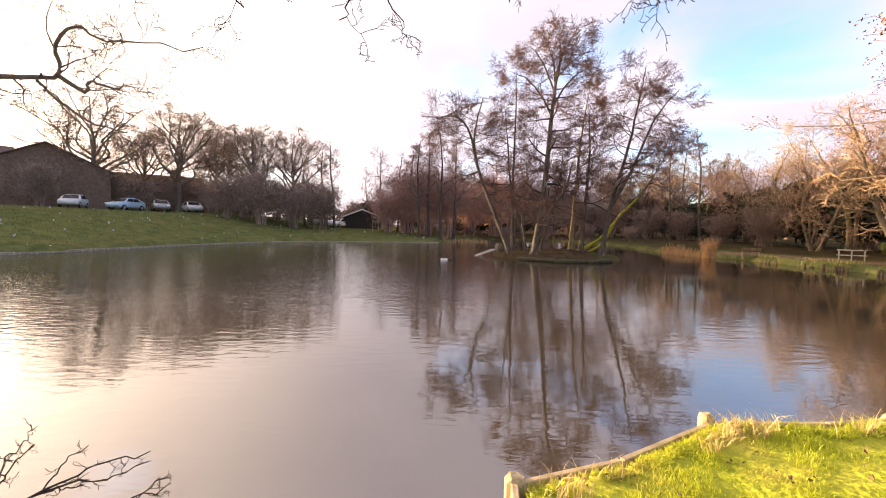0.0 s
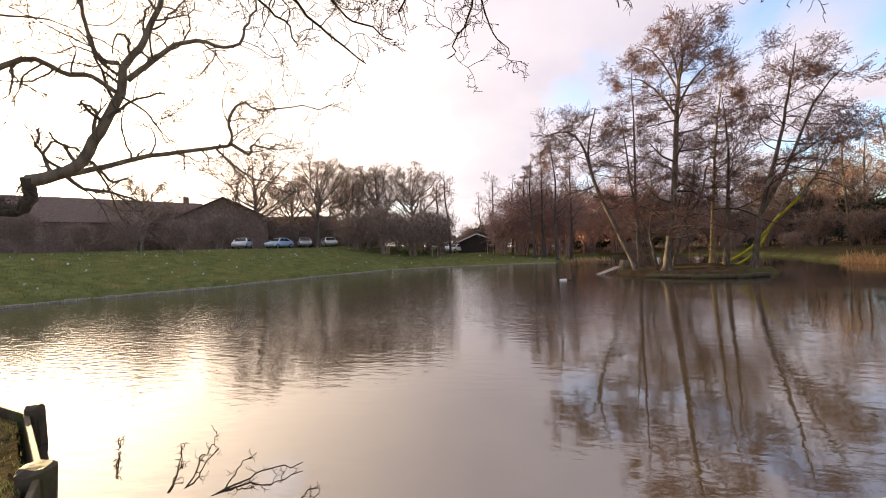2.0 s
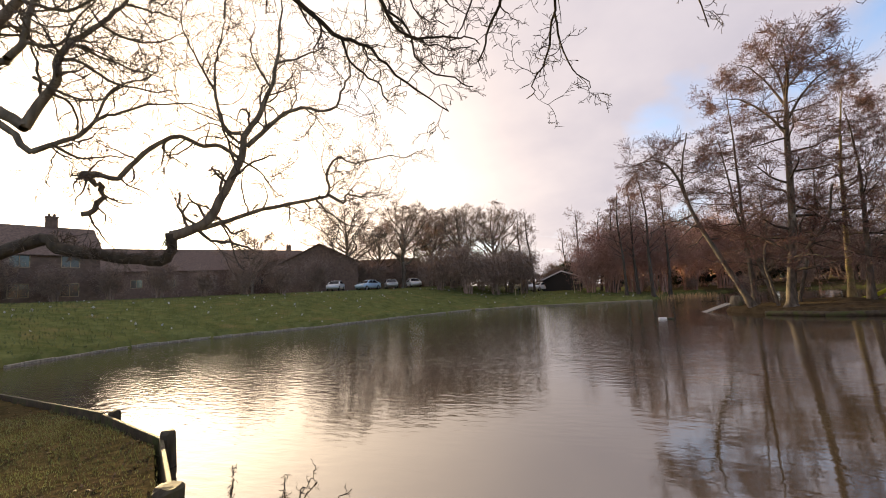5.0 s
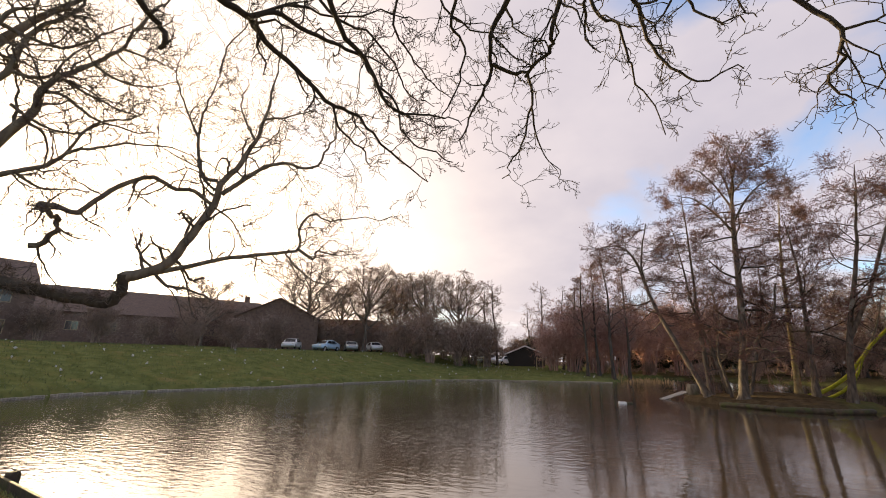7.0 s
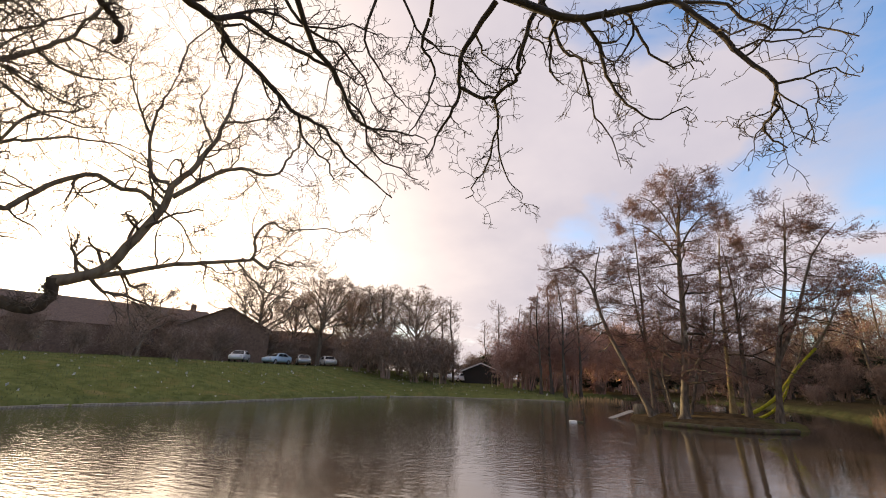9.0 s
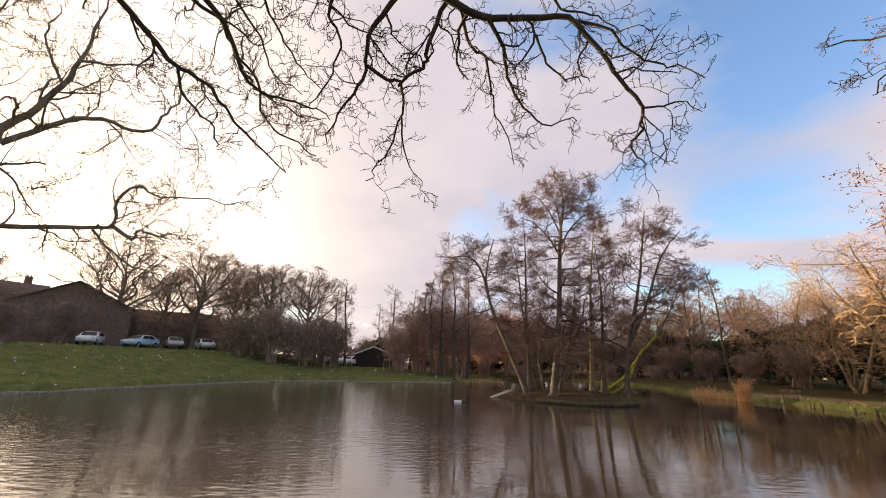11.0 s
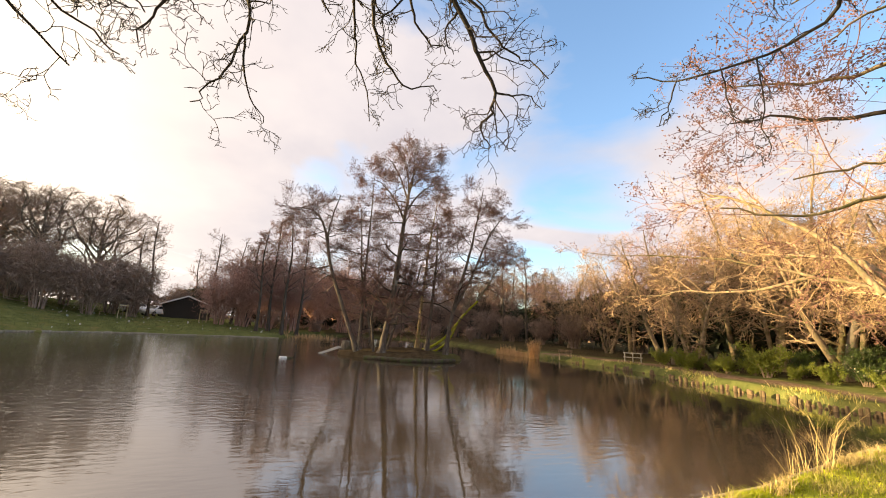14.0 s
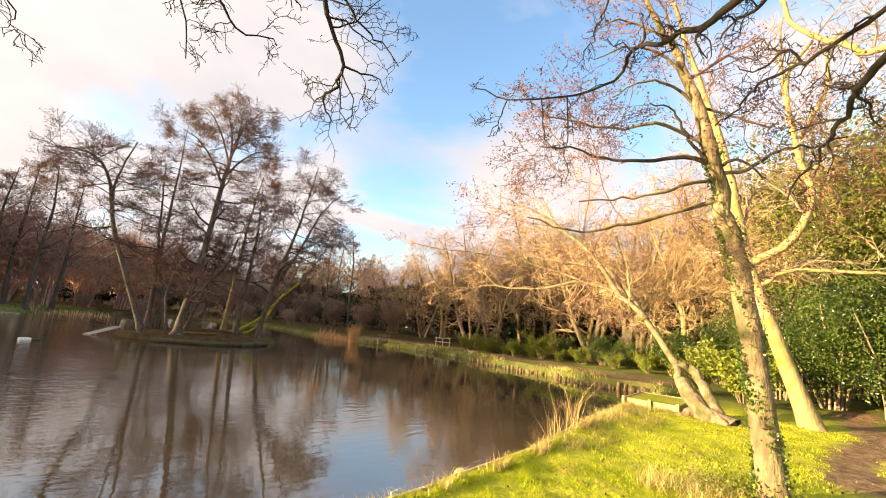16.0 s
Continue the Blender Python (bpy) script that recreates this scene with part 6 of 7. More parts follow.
def car(label, az, d, turn, paint, estate=False):
    """A parked car: body with wheel arches and cabin, glass, lamps and four wheels."""
    x, y, z = at_land(az, d)
    ob = thing("parked_car", x, y, z, turn)
    tagged(ob, label, "car", "parked cars")
    side = [(-1.98, 0.30), (-2.05, 0.5), (-2.03, 0.68), (-1.9, 0.80), (-1.5, 0.90), (-1.1, 0.97), (-0.8, 1.18), (-0.5, 1.36), (-0.1, 1.44), (0.4, 1.46), (0.9, 1.40), (1.35 if not estate else 1.7, 1.36 if estate else 1.22), (1.75 if not estate else 1.9, 1.02), (1.95, 0.90), (2.03, 0.65), (2.0, 0.45), (1.95, 0.30)]
    bm = bmesh.new()
    rows = []
    for yy, k in ((-0.84, 0.95), (-0.79, 0.985), (-0.5, 1.0), (0.5, 1.0), (0.79, 0.985), (0.84, 0.95)):
        ring = []
        for px, pz in side:
            tuck = 0.80 if pz > 1.2 else 1.0
            ring.append(bm.verts.new((px * (k if pz < 1 else 1), yy * tuck, 0.32 + (pz - 0.32) * (k if pz > 0.5 else 1))))
        rows.append(ring)
    n = len(side)
    for p, q in zip(rows, rows[1:]):
        for i in range(n):
            bm.faces.new((p[i], p[(i + 1) % n], q[(i + 1) % n], q[i]))
    bm.faces.new(rows[0][::-1])
    bm.faces.new(rows[-1])
    body = part("body", bm, paint, ob, smooth=True)
    for s in (-1, 1):
        for nm, xs in (("side_window", (-0.98, -0.5, 0.12, 0.12)), ("side_window", (0.18, 0.18, 0.72, 1.3))):
            bm = bmesh.new()
            vs = [bm.verts.new((xs[0], s * 0.815, 0.98)), bm.verts.new((xs[1], s * 0.70, 1.34)), bm.verts.new((xs[2], s * 0.70, 1.36)), bm.verts.new((xs[3], s * 0.815, 0.99))]
            f = bm.faces.new(vs)
            bmesh.ops.solidify(bm, geom=[f], thickness=0.02)
            part(nm, bm, GLASS, body)
    for nm, xs in (("windscreen", (-1.16, -0.60)), ("rear_window", (1.62 if not estate else 2.0, 0.86 if not estate else 1.9))):
        bm = bmesh.new()
        vs = [bm.verts.new((xs[0], -0.70, 0.98)), bm.verts.new((xs[0], 0.70, 0.98)), bm.verts.new((xs[1], 0.58, 1.37)), bm.verts.new((xs[1], -0.58, 1.37))]
        f = bm.faces.new(vs)
        bmesh.ops.solidify(bm, geom=[f], thickness=0.03)
        part(nm, bm, GLASS, body)
    for s in (-1, 1):
        for nm, px, mt in (("headlight", -2.07, WHITE_PAINT), ("tail_light", 2.07, LAMP_RED)):
            bm = bmesh.new()
            box(bm, 0.08, 0.3, 0.14, (px, s * 0.62, 0.72), bevel=0.02)
            part(nm, bm, mt, body)
        for px in (-1.3, 1.3):
            w = thing("wheel", px, s * 0.78, 0.31)
            w.parent = ob
            bm = bmesh.new()
            bmesh.ops.create_cone(bm, cap_ends=True, segments=16, radius1=0.31, radius2=0.31, depth=0.2, matrix=Matrix.Rotation(math.pi / 2, 4, "X"))
            part("tyre", bm, TYRE, w)
            bm = bmesh.new()
            bmesh.ops.create_cone(bm, cap_ends=True, segments=12, radius1=0.2, radius2=0.17, depth=0.22, matrix=Matrix.Rotation(math.pi / 2, 4, "X"))
            part("rim", bm, RIM, w)
    return ob


shore_kerb()
revetment()
hx, hy, hz = at_land(59.2, 90)
gable_house("brick_house", "long brick house with a tiled roof behind the lawn", hx, hy, hz - 1.5, 61, 42, 13, 7.0, 11.4, BRICK, ROOF_TILE,
            [(k * 4.6 - 16.1, z, 1.5, 1.3, -1) for k in range(8) for z in (1.6, 4.9)], (2.3, 1.1, 2.2, -1), 18.6)
hx, hy, hz = at_land(77, 56)
gable_house("brick_house", "second brick house half hidden by trees", hx, hy, hz - 0.4, 79, 18, 9, 4.8, 8.0, BRICK, ROOF_TILE, [(k * 3.4 - 6.8, z, 1.3, 1.2, -1) for k in range(5) for z in (1.5, 4.2)], None, 6)
hx, hy, hz = at_land(39, 86)
gable_house("brick_house", "long low brick building behind the parked cars", hx, hy, hz - 0.4, 39, 26, 9, 4.0, 7.0, BRICK, ROOF_TILE, [(k * 3 - 10.5, 1.6, 1.2, 1.1, -1) for k in range(8)], None, 9)
hx, hy, hz = at_land(43.6, 76)
gable_house("brick_house", "gabled brick house behind the parked cars", hx, hy, hz - 0.4, 132, 13, 12, 5.4, 8.4, BRICK, ROOF_TILE, [(k * 3 - 3, 1.6, 1.2, 1.1, -1) for k in range(3)], None, None)
hx, hy, hz = at_land(27.5, 88)
gable_house("brick_house", "small brick house glimpsed between the bare trees", hx, hy, hz - 0.4, 20, 9, 8, 3.4, 6.2, BRICK, ROOF_TILE, [(k * 3 - 3, 1.6, 1.2, 1.1, -1) for k in range(3)], None, 3)
hx, hy, hz = at_land(11.1, 72)
gable_house("boat_shed", "dark timber shed with pale bargeboards beside the lawn", hx, hy, hz - 0.1, 101, 5.0, 6.0, 2.0, 3.2, DARK_BOARD, ROOF_TILE, (), None, None, 0.3, WHITE_PAINT)
car("silver hatchback parked at the top of the lawn", 41.8, 60, 118, CAR_SILVER)
car("pale blue hatchback parked at the top of the lawn", 37.5, 61, 88, CAR_BLUE)
car("grey saloon parked by the lawn", 34.4, 63, 130, CAR_GREY)
car("silver estate car parked by the lawn", 31.3, 66, 135, CAR_SILVER, True)
car("white car parked near the dark shed", 17.2, 70, 120, CAR_WHITE, True)
car("silver car parked near the dark shed", 15.9, 71, 130, CAR_SILVER)
car("white car beside the dark shed", 13.9, 70, 60, CAR_WHITE)


# ---- young trees in stake guards on the lawn ----
def tree_guard(az, d):
    x, y, z = at_land(az, d)
    ob = thing("tree_guard", x, y, z, az)
    tagged(ob, "young sapling held between two pale wooden stakes", "tree guard", "tree guards")
    for s in (-0.4, 0.4):
        bm = bmesh.new()
        log_mesh(bm, (s, 0, -0.2), (s * 0.97, 0, 1.65), 0.05, 0.045, 8)
        part("stake", bm, POST_WOOD, ob)
    bm = bmesh.new()
    box(bm, 0.9, 0.03, 0.1, (0, -0.05, 1.45))
    part("crossbar", bm, POST_WOOD, ob)
    bm = bmesh.new()
    log_mesh(bm, (0, 0, -0.1), (0.05, 0, 2.6), 0.03, 0.012, 6)
    part("sapling", bm, BARK_GREY, ob)


tree_guard(17.0, 60)
tree_guard(9.3, 60)

# ---- island: duck ramp, stump and edge logs ----
def plank_ramp():
    ob = thing("duck_ramp", 2.95, 28.5, 0.20, 24)
    tagged(ob, "grey plank ramp from the island down to the water", "ramp")
    for i in range(3):
        bm = bmesh.new()
        box(bm, 1.55, 0.20, 0.045, (0, 0, 0), bevel=0.008)
        p = part("plank", bm, PLANK_GREY, ob)
        p.matrix_basis = pose(0, 0.215 * (i - 1), 0, 0, -16 - i * 0.5, 0)
    for k in (-0.5, 0.5):
        bm = bmesh.new()
        box(bm, 0.08, 0.66, 0.07, (k, 0, -0.06))
        p = part("cleat", bm, TIMBER, ob)
        p.matrix_basis = pose(0, 0, 0, 0, -16, 0)


def stump(x, y, r, h, label):
    z = land_at(x, y)
    ob = thing("tree_stump", x, y, z)
    tagged(ob, label, "stump")
    bm = bmesh.new()
    log_mesh(bm, (0, 0, -0.3), (0.05, 0.0, h), r * 1.25, r, 12, 0.25, 3)
    part("trunk", bm, BARK_GREY, ob, smooth=True)


plank_ramp()
stump(3.95, 28.6, 0.30, 0.55, "cut tree stump on the island beside the ramp")
for i, (a, b) in enumerate((((4.5, 24.75), (6.3, 23.1)), ((6.2, 23.08), (8.1, 22.65)), ((8.0, 22.65), (9.6, 23.25)))):
    ob = thing("edge_log", a[0], a[1], 0)
    tagged(ob, "dark wet log lying along the island's edge", "log", "island edge logs")
    bm = bmesh.new()
    log_mesh(bm, (0, 0, 0.07), (b[0] - a[0], b[1] - a[1], 0.11), 0.13, 0.11, 9, 0.2, i)
    part("trunk", bm, TIMBER_WET, ob, smooth=True)
ob = thing("floating_block", 0.09, 23.86, 0.0, 20)
tagged(ob, "small pale wooden block floating on the pond", "block")
bm = bmesh.new()
box(bm, 0.36, 0.22, 0.12, (0, 0, 0.035), bevel=0.02)
part("float", bm, WHITE_PAINT, ob)
bm = bmesh.new()
box(bm, 0.34, 0.2, 0.09, (0.33, 0, 0.02), bevel=0.02)
part("end_cap", bm, TIMBER_WET, ob)


# ---- dead branch half sunk off the near bank ----
SUNKEN = [
    dict(n=6, per=0.8, len=0.13, span=(0.3, 1.0), angle=(25, 75), thin=0.6, segs=5, gnarl=0.45, up=0.0, sides=4, fall=0.3),
    dict(n=3, len=0.05, span=(0.2, 1.0), angle=(25, 70), thin=0.7, segs=3, gnarl=0.4, up=0.02, sides=3),
]
sunken = []
limb(sunken, 0.018, 0.014, False, (-3.0, 2.0, -0.45), (-3.1, 2.3, -0.25), (-3.2, 2.5, -0.1))
limb(sunken, 0.0096, 0.0042, 0.8, (-3.2, 2.5, -0.1), (-3.85, 2.72, -0.015), (-4.2, 2.95, 0.025), (-4.5, 3.2, 0.005), (-4.8, 3.4, 0.035))
limb(sunken, 0.0084, 0.0035, 0.9, (-3.2, 2.5, -0.1), (-3.3, 2.75, 0.015), (-3.52, 3.0, 0.005), (-3.7, 3.2, 0.085), (-3.85, 3.35, 0.065))
limb(sunken, 0.0084, 0.0035, 0.9, (-3.15, 2.45, -0.1), (-3.2, 2.85, 0.015), (-3.4, 3.15, 0.065), (-3.5, 3.4, 0.045), (-3.64, 3.58, 0.105))
limb(sunken, 0.0108, 0.0042, 1.2, (-3.15, 2.4, -0.1), (-2.85, 2.72, -0.005), (-2.72, 2.95, 0.025), (-2.56, 3.08, 0.065), (-2.38, 3.25, 0.045))
limb(sunken, 0.0066, 0.0035, 1.0, (-2.8, 2.82, 0.015), (-2.82, 3.0, 0.095), (-2.76, 3.12, 0.165))
limb(sunken, 0.0072, 0.0035, 1.0, (-3.1, 2.3, -0.25), (-2.3, 2.55, -0.04), (-2.08, 2.8, 0.015), (-2.0, 2.95, 0.065))
grow_tree("fallen_branch", "dark twiggy dead branch half sunk in the pond", sunken, SUNKEN, (TWIG_DARK_BACKLIT, TWIG_DARK_BACKLIT), 57, category="branch", min_r=0.0025, woody=0, jitter=0.02)

# ---- railing, sign table and box on the wooded bank ----
def railing(az, d, turn):
    x, y, z = at_land(az, d)
    ob = thing("railing", x, y, z, turn)
    tagged(ob, "low grey wooden railing at the water's edge", "railing")
    for s in (-0.5, 0.0, 0.5):
        bm = bmesh.new()
        box(bm, 0.06, 0.06, 0.9, (s, 0, 0.16), bevel=0.01)
        part("post", bm, PLANK_GREY, ob)
    for h in (0.30, 0.58):
        bm = bmesh.new()
        box(bm, 1.2, 0.03, 0.055, (0, -0.055, h), bevel=0.006)
        part("rail", bm, PLANK_GREY, ob)


def bench(az, d, turn):
    x, y, z = at_land(az, d)
    ob = thing("bench", x, y, z, turn)
    tagged(ob, "plain wooden bench facing the pond", "bench")
    bm = bmesh.new()
    box(bm, 1.0, 0.4, 0.06, (0, 0, 0.42), bevel=0.01)
    part("seat", bm, LOG_WOOD, ob)
    bm = bmesh.new()
    box(bm, 1.0, 0.05, 0.2, (0, 0.22, 0.6), bevel=0.01)
    part("backrest", bm, LOG_WOOD, ob)
    for s in (-0.42, 0.42):
        bm = bmesh.new()
        box(bm, 0.09, 0.4, 0.5, (s, 0, 0.2), bevel=0.01)
        part("leg", bm, TIMBER, ob)


railing(-44.9, 31.5, -48)
bench(-36.9, 33.0, -40)
ob = thing("timber_planter", 11.95, 3.95, 0.30, 6)
tagged(ob, "low pale plank box set in the bank edge", "planter")
for nm, sx, sy, px, py in (("side_plank", 1.8, 0.05, 0, -0.62), ("side_plank", 1.8, 0.05, 0, 0.62), ("end_plank", 0.05, 1.19, -0.88, 0), ("end_plank", 0.05, 1.19, 0.88, 0)):
    for k in range(2):
        bm = bmesh.new()
        box(bm, sx, sy, 0.155, (px, py, -0.01 + 0.16 * k), bevel=0.008)
        part(nm, bm, POST_WOOD, ob)
for px, py in ((-0.93, 0.6), (-0.93, -0.6), (-0.93, 0.0)):
    bm = bmesh.new()
    box(bm, 0.07, 0.07, 0.5, (px, py, 0.02), bevel=0.008)
    part("corner_post", bm, POST_WOOD, ob)
bm = bmesh.new()
box(bm, 1.7, 1.18, 0.3, (0, 0, 0.06))
part("turf", bm, GRASS_SUNLIT, ob, "green turf filling")

# ---- grass, reeds, ivy and litter ----
def blades(rng, px, py, pz, height, width, lean=0.5):
    """Bent blades of grass: a quad and a tip each, drawn as two quads."""
    n = len(px)
    a = rng.uniform(0, 2 * np.pi, n)
    h = height * rng.uniform(0.5, 1.3, n)
    b = rng.uniform(0, 2 * np.pi, n)
    k = lean * rng.uniform(0.1, 1.0, n) * h
    w = width * rng.uniform(0.7, 1.3, n)
    sx, sy = np.cos(a) * w / 2, np.sin(a) * w / 2
    bx, by = np.cos(b) * k, np.sin(b) * k
    rows = []
    for f, wf in ((0, 1.0), (0.55, 0.8), (1.0, 0.12)):
        cx, cy, cz = px + bx * f * f, py + by * f * f, pz + h * f * (1 - 0.25 * f * lean)
        rows.append(np.stack([cx - sx * wf, cy - sy * wf, cz], 1))
        rows.append(np.stack([cx + sx * wf, cy + sy * wf, cz], 1))
    verts = np.stack(rows, 1).reshape(-1, 3)
    o = np.arange(n)[:, None] * 6
    faces = np.stack([o + np.array([0, 1, 3, 2]), o + np.array([2, 3, 5, 4])], 1).reshape(-1, 4)
    return verts, faces


def strew(rng, n, x0, x1, y0, y1, test):
    px, py = rng.uniform(x0, x1, n), rng.uniform(y0, y1, n)
    keep = test(px, py)
    return px[keep], py[keep]


def lawn_near():
    rng = np.random.default_rng(71)
    chunks = []
    for n, x0, x1, y0, y1, h, w in ((95000, 0.2, 5.5, 0.6, 3.8, 0.052, 0.005), (70000, 3.5, 12.5, -1.5, 4.8, 0.058, 0.0075)):
        px, py = strew(rng, n, x0, x1, y0, y1, lambda x, y: (signed(x, y, OUTLINE) > 0.05) & (wave(x, y, 1.7, 1.0) + rng.normal(0, 0.45, len(x)) > -0.75) & ((np.abs(y - trod(x)) > 0.3 + 0.2 * wave(x, y, 3.0)) | (x < 7.4)))
        tuft = 0.4 + 1.0 * np.clip(wave(px, py, 3.1, 2.0) + 0.7 * wave(px, py, 8.0, 1.0) + 0.3, 0, 1.6)
        chunks.append(blades(rng, px, py, land(px, py) - 0.01, h * tuft, w, 0.9))
    v, f = join(chunks)
    ob = mesh_object("bank_grass", v, f, GRASS_SUNLIT, smooth=False)
    tagged(ob, "short green grass on the sunny bank, coloured brighter as in sun", "grass", kind="stuff")
    # longer dry tufts along the edge boards
    px, py = strew(rng, 260000, 0.1, 12, 0.8, 5.2, lambda x, y: (np.abs(signed(x, y, OUTLINE) - 0.12) < 0.16) & (wave(x, y, 2.9, 3.0) + rng.normal(0, 0.3, len(x)) > 0.5))
    v, f = blades(rng, px, py, land(px, py), 0.16, 0.007, 0.9)
    ob = mesh_object("dry_grass", v, f, STRAW, smooth=False)
    tagged(ob, "dry straw-coloured grass tufts along the bank edge", "grass", kind="stuff")


def edge_grass():
    """Green tufts that hang over the edge boards, and a dry tussocky mound behind them."""
    rng = np.random.default_rng(77)
    px, py = strew(rng, 150000, 2.3, 13.5, 2.6, 5.2, lambda x, y: (np.abs(signed(x, y, OUTLINE) - 0.10) < 0.17) & (wave(x, y, 2.1, 1.5) + 0.5 * wave(x, y, 6.0, 4.0) + rng.normal(0, 0.25, len(x)) > 0.0))
    low, lowy = strew(rng, 120000, 0.3, 2.4, 1.2, 3.6, lambda x, y: (np.abs(signed(x, y, OUTLINE) - 0.09) < 0.09) & (wave(x, y, 3.1, 1.5) + 0.5 * wave(x, y, 8.0, 4.0) + rng.normal(0, 0.25, len(x)) > 0.1))
    v, f = join([blades(rng, px, py, land(px, py) - 0.01, 0.11, 0.007, 1.5), blades(rng, low, lowy, land(low, lowy) - 0.01, 0.06, 0.006, 1.3)])
    tagged(mesh_object("edge_grass", v, f, GRASS_SUNLIT, smooth=False), "tufts of green grass hanging over the bank edge", "grass", kind="stuff")
    px, py = strew(rng, 26000, 5.2, 11.0, 2.4, 4.6, lambda x, y: (signed(x, y, OUTLINE) > 0.02) & (signed(x, y, OUTLINE) < 0.35 + 0.30 * (x - 5.2) * (x < 8) + 0.9 * (x >= 8)) & (wave(x, y, 2.4, 0.5) + rng.normal(0, 0.35, len(x)) > 0.35))
    v, f = blades(rng, px, py, land(px, py) - 0.01, 0.15, 0.008, 1.2)
    tagged(mesh_object("tussock_mound", v, f, TUSSOCK, smooth=False), "tussocks of dry and green grass behind the bank edge", "grass", kind="stuff")


def lawn_far():
    rng = np.random.default_rng(72)
    px, py = strew(rng, 60000, -62, 2, 8, 66, lambda x, y: (signed(x, y, OUTLINE) > 0.3) & (rng.random(len(x)) < np.clip(1.3 - signed(x, y, OUTLINE) / 30, 0.1, 1)))
    v, f = blades(rng, px, py, land(px, py) - 0.02, 0.13, 0.05)
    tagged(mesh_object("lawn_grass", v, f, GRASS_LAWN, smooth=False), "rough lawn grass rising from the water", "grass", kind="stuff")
    px, py = strew(rng, 30000, 13.5, 23, 4.5, 32, lambda x, y: (np.abs(signed(x, y, OUTLINE) - 0.55) < 0.5) & (wave(x, y, 0.8, 5.0) + rng.normal(0, 0.25, len(x)) > 0.3))
    v, f = blades(rng, px, py, land(px, py) - 0.02, 0.22, 0.025, 0.8)
    tagged(mesh_object("bank_tussocks", v, f, TUSSOCK, smooth=False), "tussocky grass along the wooded bank", "grass", kind="stuff")


def bank_overhang():
    rng = np.random.default_rng(76)
    px, py = strew(rng, 60000, 14, 20.5, 4.8, 27, lambda x, y: (np.abs(signed(x, y, OUTLINE) - 0.34) < 0.30) & (wave(x, y, 1.1, 6.0) + 0.5 * wave(x, y, 3.7, 2.0) + rng.normal(0, 0.22, len(x)) > 0.55))
    v, f = blades(rng, px, py, land(px, py) + 0.01, 0.26, 0.014, 1.6)
    tagged(mesh_object("overhanging_grass", v, f, STRAW, smooth=False), "dry grass hanging over the log bank", "grass", kind="stuff")


def lawn_flecks():
    rng = np.random.default_rng(75)
    px, py = strew(rng, 420, -50, -2, 10, 62, lambda x, y: (signed(x, y, OUTLINE) > 0.2) & (signed(x, y, OUTLINE) < 16))
    v, f = flecks(rng, np.stack([px, py, land(px, py) + 0.12], 1), 0.15, 0.02, 1.4)
    tagged(mesh_object("pale_leaves", v, f, PALE_LEAF, smooth=False), "scattered pale fallen leaves on the lawn", "leaves", kind="stuff")


def reed_bed(label, cx, cy, rx, ry, n, h, mat, seed, w=0.02, lean=0.35):
    rng = np.random.default_rng(seed)
    a, r = rng.uniform(0, 2 * np.pi, n), np.sqrt(rng.random(n))
    px, py = cx + np.cos(a) * r * rx, cy + np.sin(a) * r * ry
    v, f = blades(rng, px, py, np.maximum(land(px, py), -0.1), h, w, lean)
    tagged(mesh_object("reed_bed", v, f, mat, smooth=False), label, "reeds", kind="stuff")


def ivy_on_trunk():
    rng = np.random.default_rng(73)
    path = spline(IVIED_STEM, 200)
    n = 5200
    i = rng.integers(0, 200, n)
    z = path[i][:, 2]
    # it keeps to the shaded flank high up and wraps the stem near the ground
    a = math.radians(190) + np.where(z > 1.3, rng.choice([-1.25, -0.85, -0.1, 1.35], n, p=[0.45, 0.3, 0.1, 0.15]), rng.choice([-1.2, 1.1, 0.2], n, p=[0.45, 0.4, 0.15])) + rng.normal(0, 0.28, n)
    keep = 0.5 + 0.5 * np.sin(z * 5.1 + a * 2.3) + rng.normal(0, 0.25, n) > 0.62 + 0.25 * (z > 3.6)
    i, a, z = i[keep], a[keep], z[keep]
    r = 0.148 - 0.014 * z + rng.random(len(a)) * 0.035
    c = path[i] + np.stack([np.cos(a) * r, np.sin(a) * r, rng.normal(0, 0.02, len(a))], 1)
    v, f = flecks(rng, c, 0.031, 0.011, 1.1)
    tagged(mesh_object("ivy", v, f, IVY, smooth=False), "dark green ivy leaves climbing the sunlit trunk", "ivy", kind="stuff")
    # ivy and bramble at its foot
    n = 1500
    c = np.stack([5.9 + rng.normal(0, 0.3, n), 1.2 + rng.normal(0, 0.32, n), np.full(n, 0.36) + np.abs(rng.normal(0, 0.13, n))], 1)
    v, f = flecks(rng, c, 0.024, 0.013, 1.3)
    tagged(mesh_object("ground_ivy", v, f, LEAF_YELLOW, smooth=False), "yellow-green ivy and bramble round the trunk's foot", "ivy", kind="stuff")


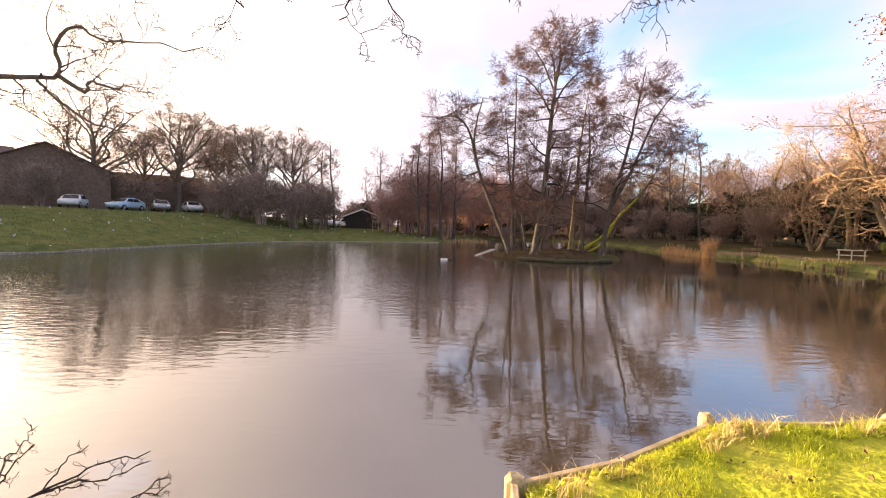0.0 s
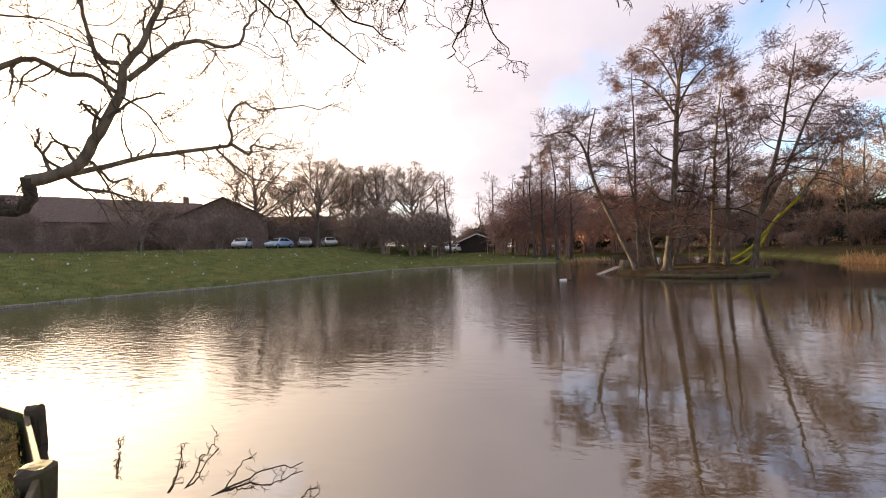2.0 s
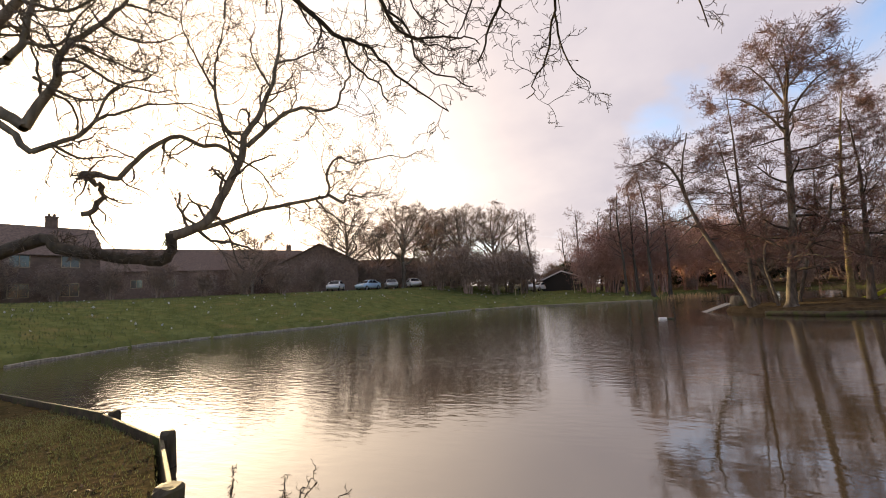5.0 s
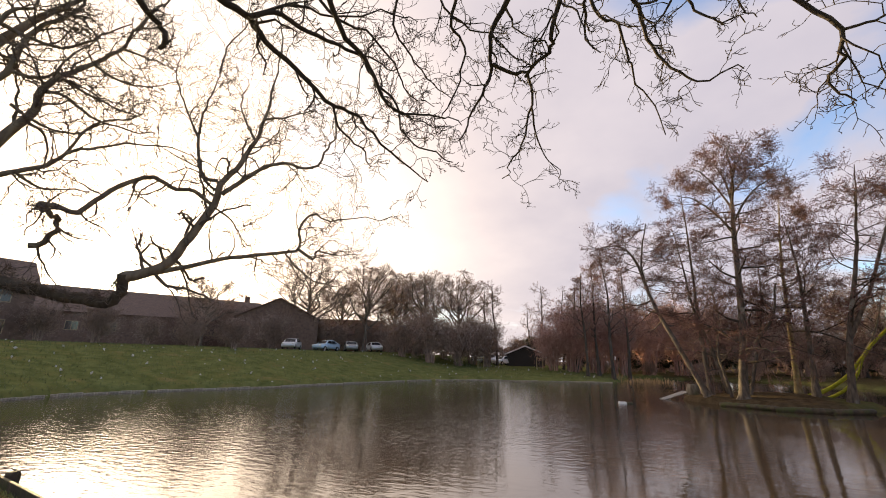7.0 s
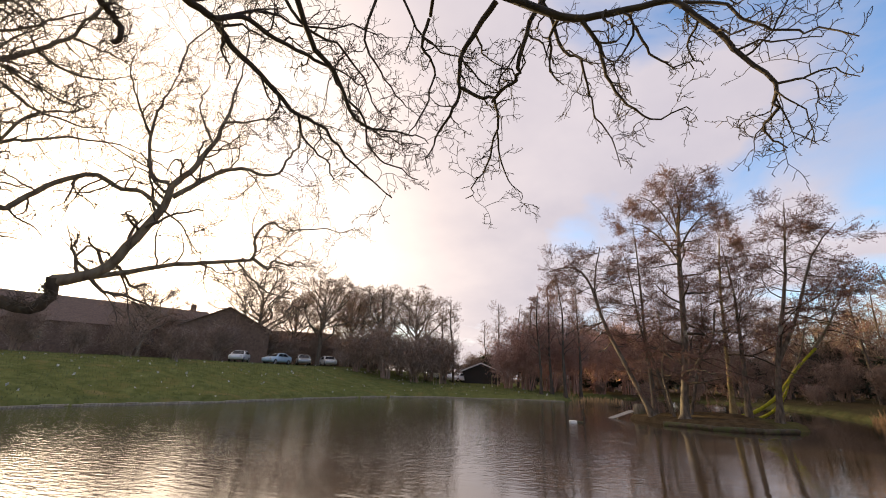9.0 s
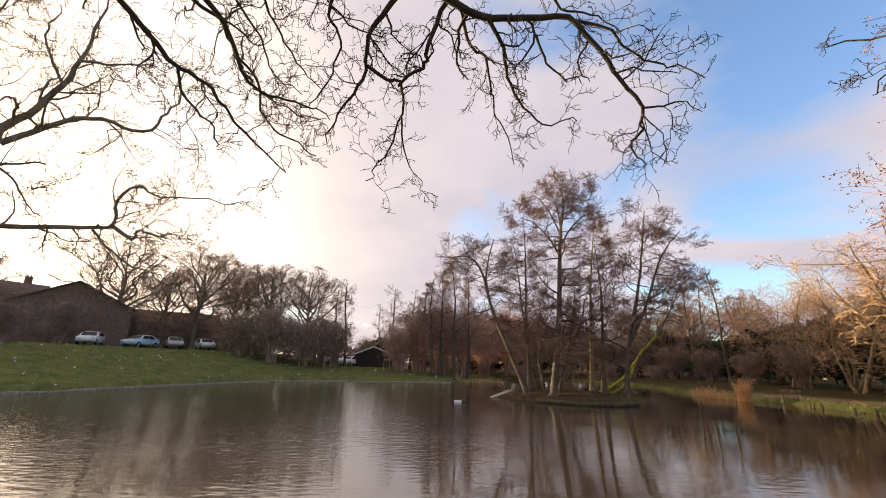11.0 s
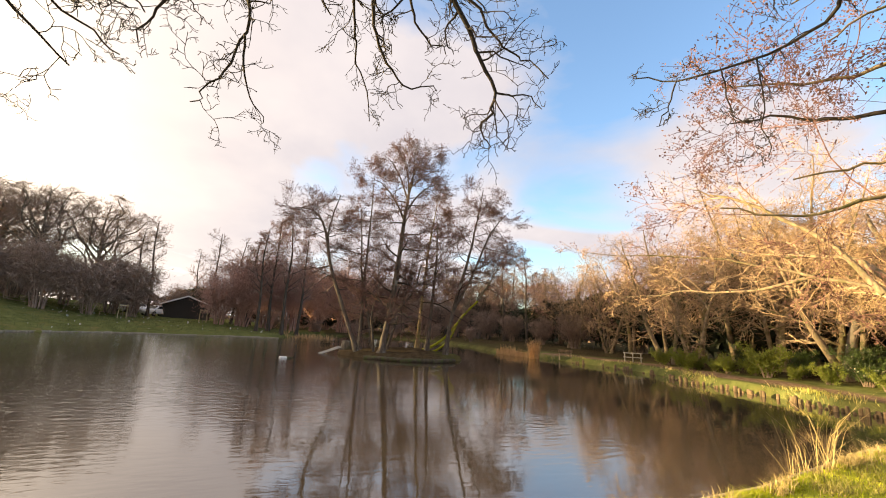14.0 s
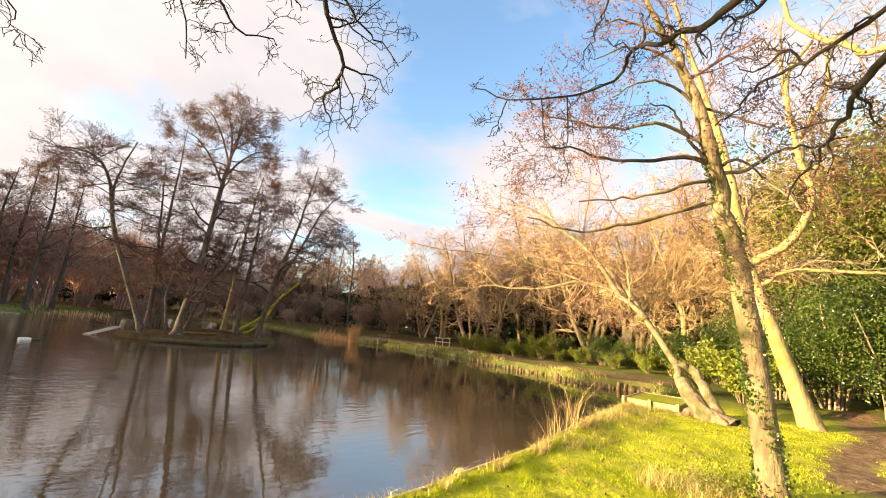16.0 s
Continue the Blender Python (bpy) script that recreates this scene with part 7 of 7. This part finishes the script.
def fallen_leaves():
    rng = np.random.default_rng(74)
    px, py = strew(rng, 7000, -13, 0.2, -1.0, 3.9, lambda x, y: (signed(x, y, OUTLINE) > 0.04) & (wave(x, y, 1.7, 1.0) + rng.normal(0, 0.5, len(x)) > 0.1))
    c = np.stack([px, py, land(px, py) + 0.008], 1)
    v, f = flecks(rng, c, 0.026, 0.004, 1.5)
    tagged(mesh_object("fallen_leaves", v, f, LEAF_LITTER, smooth=False), "damp brown fallen leaves on the shaded bank", "leaves", kind="stuff")
    px, py = strew(rng, 4200, 0.6, 13, -1.5, 4.6, lambda x, y: (signed(x, y, OUTLINE) > 0.1) & (wave(x, y, 1.3, 2.0) + rng.normal(0, 0.4, len(x)) > 0.0))
    v, f = flecks(rng, np.stack([px, py, land(px, py) + 0.03], 1), 0.022, 0.008, 1.5)
    tagged(mesh_object("fallen_leaves", v, f, LEAF_LITTER, smooth=False), "dry brown leaves scattered in the bank grass", "leaves", kind="stuff")
    px, py = strew(rng, 60000, -10, -0.6, -0.6, 3.9, lambda x, y: (signed(x, y, OUTLINE) > 0.04) & (wave(x, y, 1.3, 4.0) + rng.normal(0, 0.5, len(x)) > -0.3))
    v, f = blades(rng, px, py, land(px, py) - 0.01, 0.045, 0.006)
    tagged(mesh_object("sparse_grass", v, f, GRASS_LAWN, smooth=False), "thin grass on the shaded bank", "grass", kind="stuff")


lawn_near()
edge_grass()
lawn_far()
bank_overhang()
lawn_flecks()
reed_bed("stand of tawny reeds at the far bend of the bank", 18.3, 28.2, 0.35, 0.5, 450, 1.35, REED, 81, 0.03)
reed_bed("low dead reeds along the far bank", 18.4, 31.5, 0.6, 3.0, 700, 0.6, REED, 82, 0.03)
reed_bed("low dead reeds on the inlet's bank", 3.0, 56.0, 3.5, 5.0, 300, 0.5, REED, 83, 0.05)
reed_bed("dry stalks standing on the near bank edge", 6.9, 3.85, 0.35, 0.2, 75, 1.0, STRAW, 84, 0.009, 0.6)
reed_bed("short dry stalks on the bank edge", 8.4, 3.95, 1.3, 0.35, 420, 0.26, STRAW, 85, 0.008, 1.3)
reed_bed("dead bramble and dry stalks beside the ivied trunk", 5.55, 1.55, 0.5, 0.55, 420, 0.30, STRAW, 86, 0.007, 1.7)
ivy_on_trunk()
fallen_leaves()
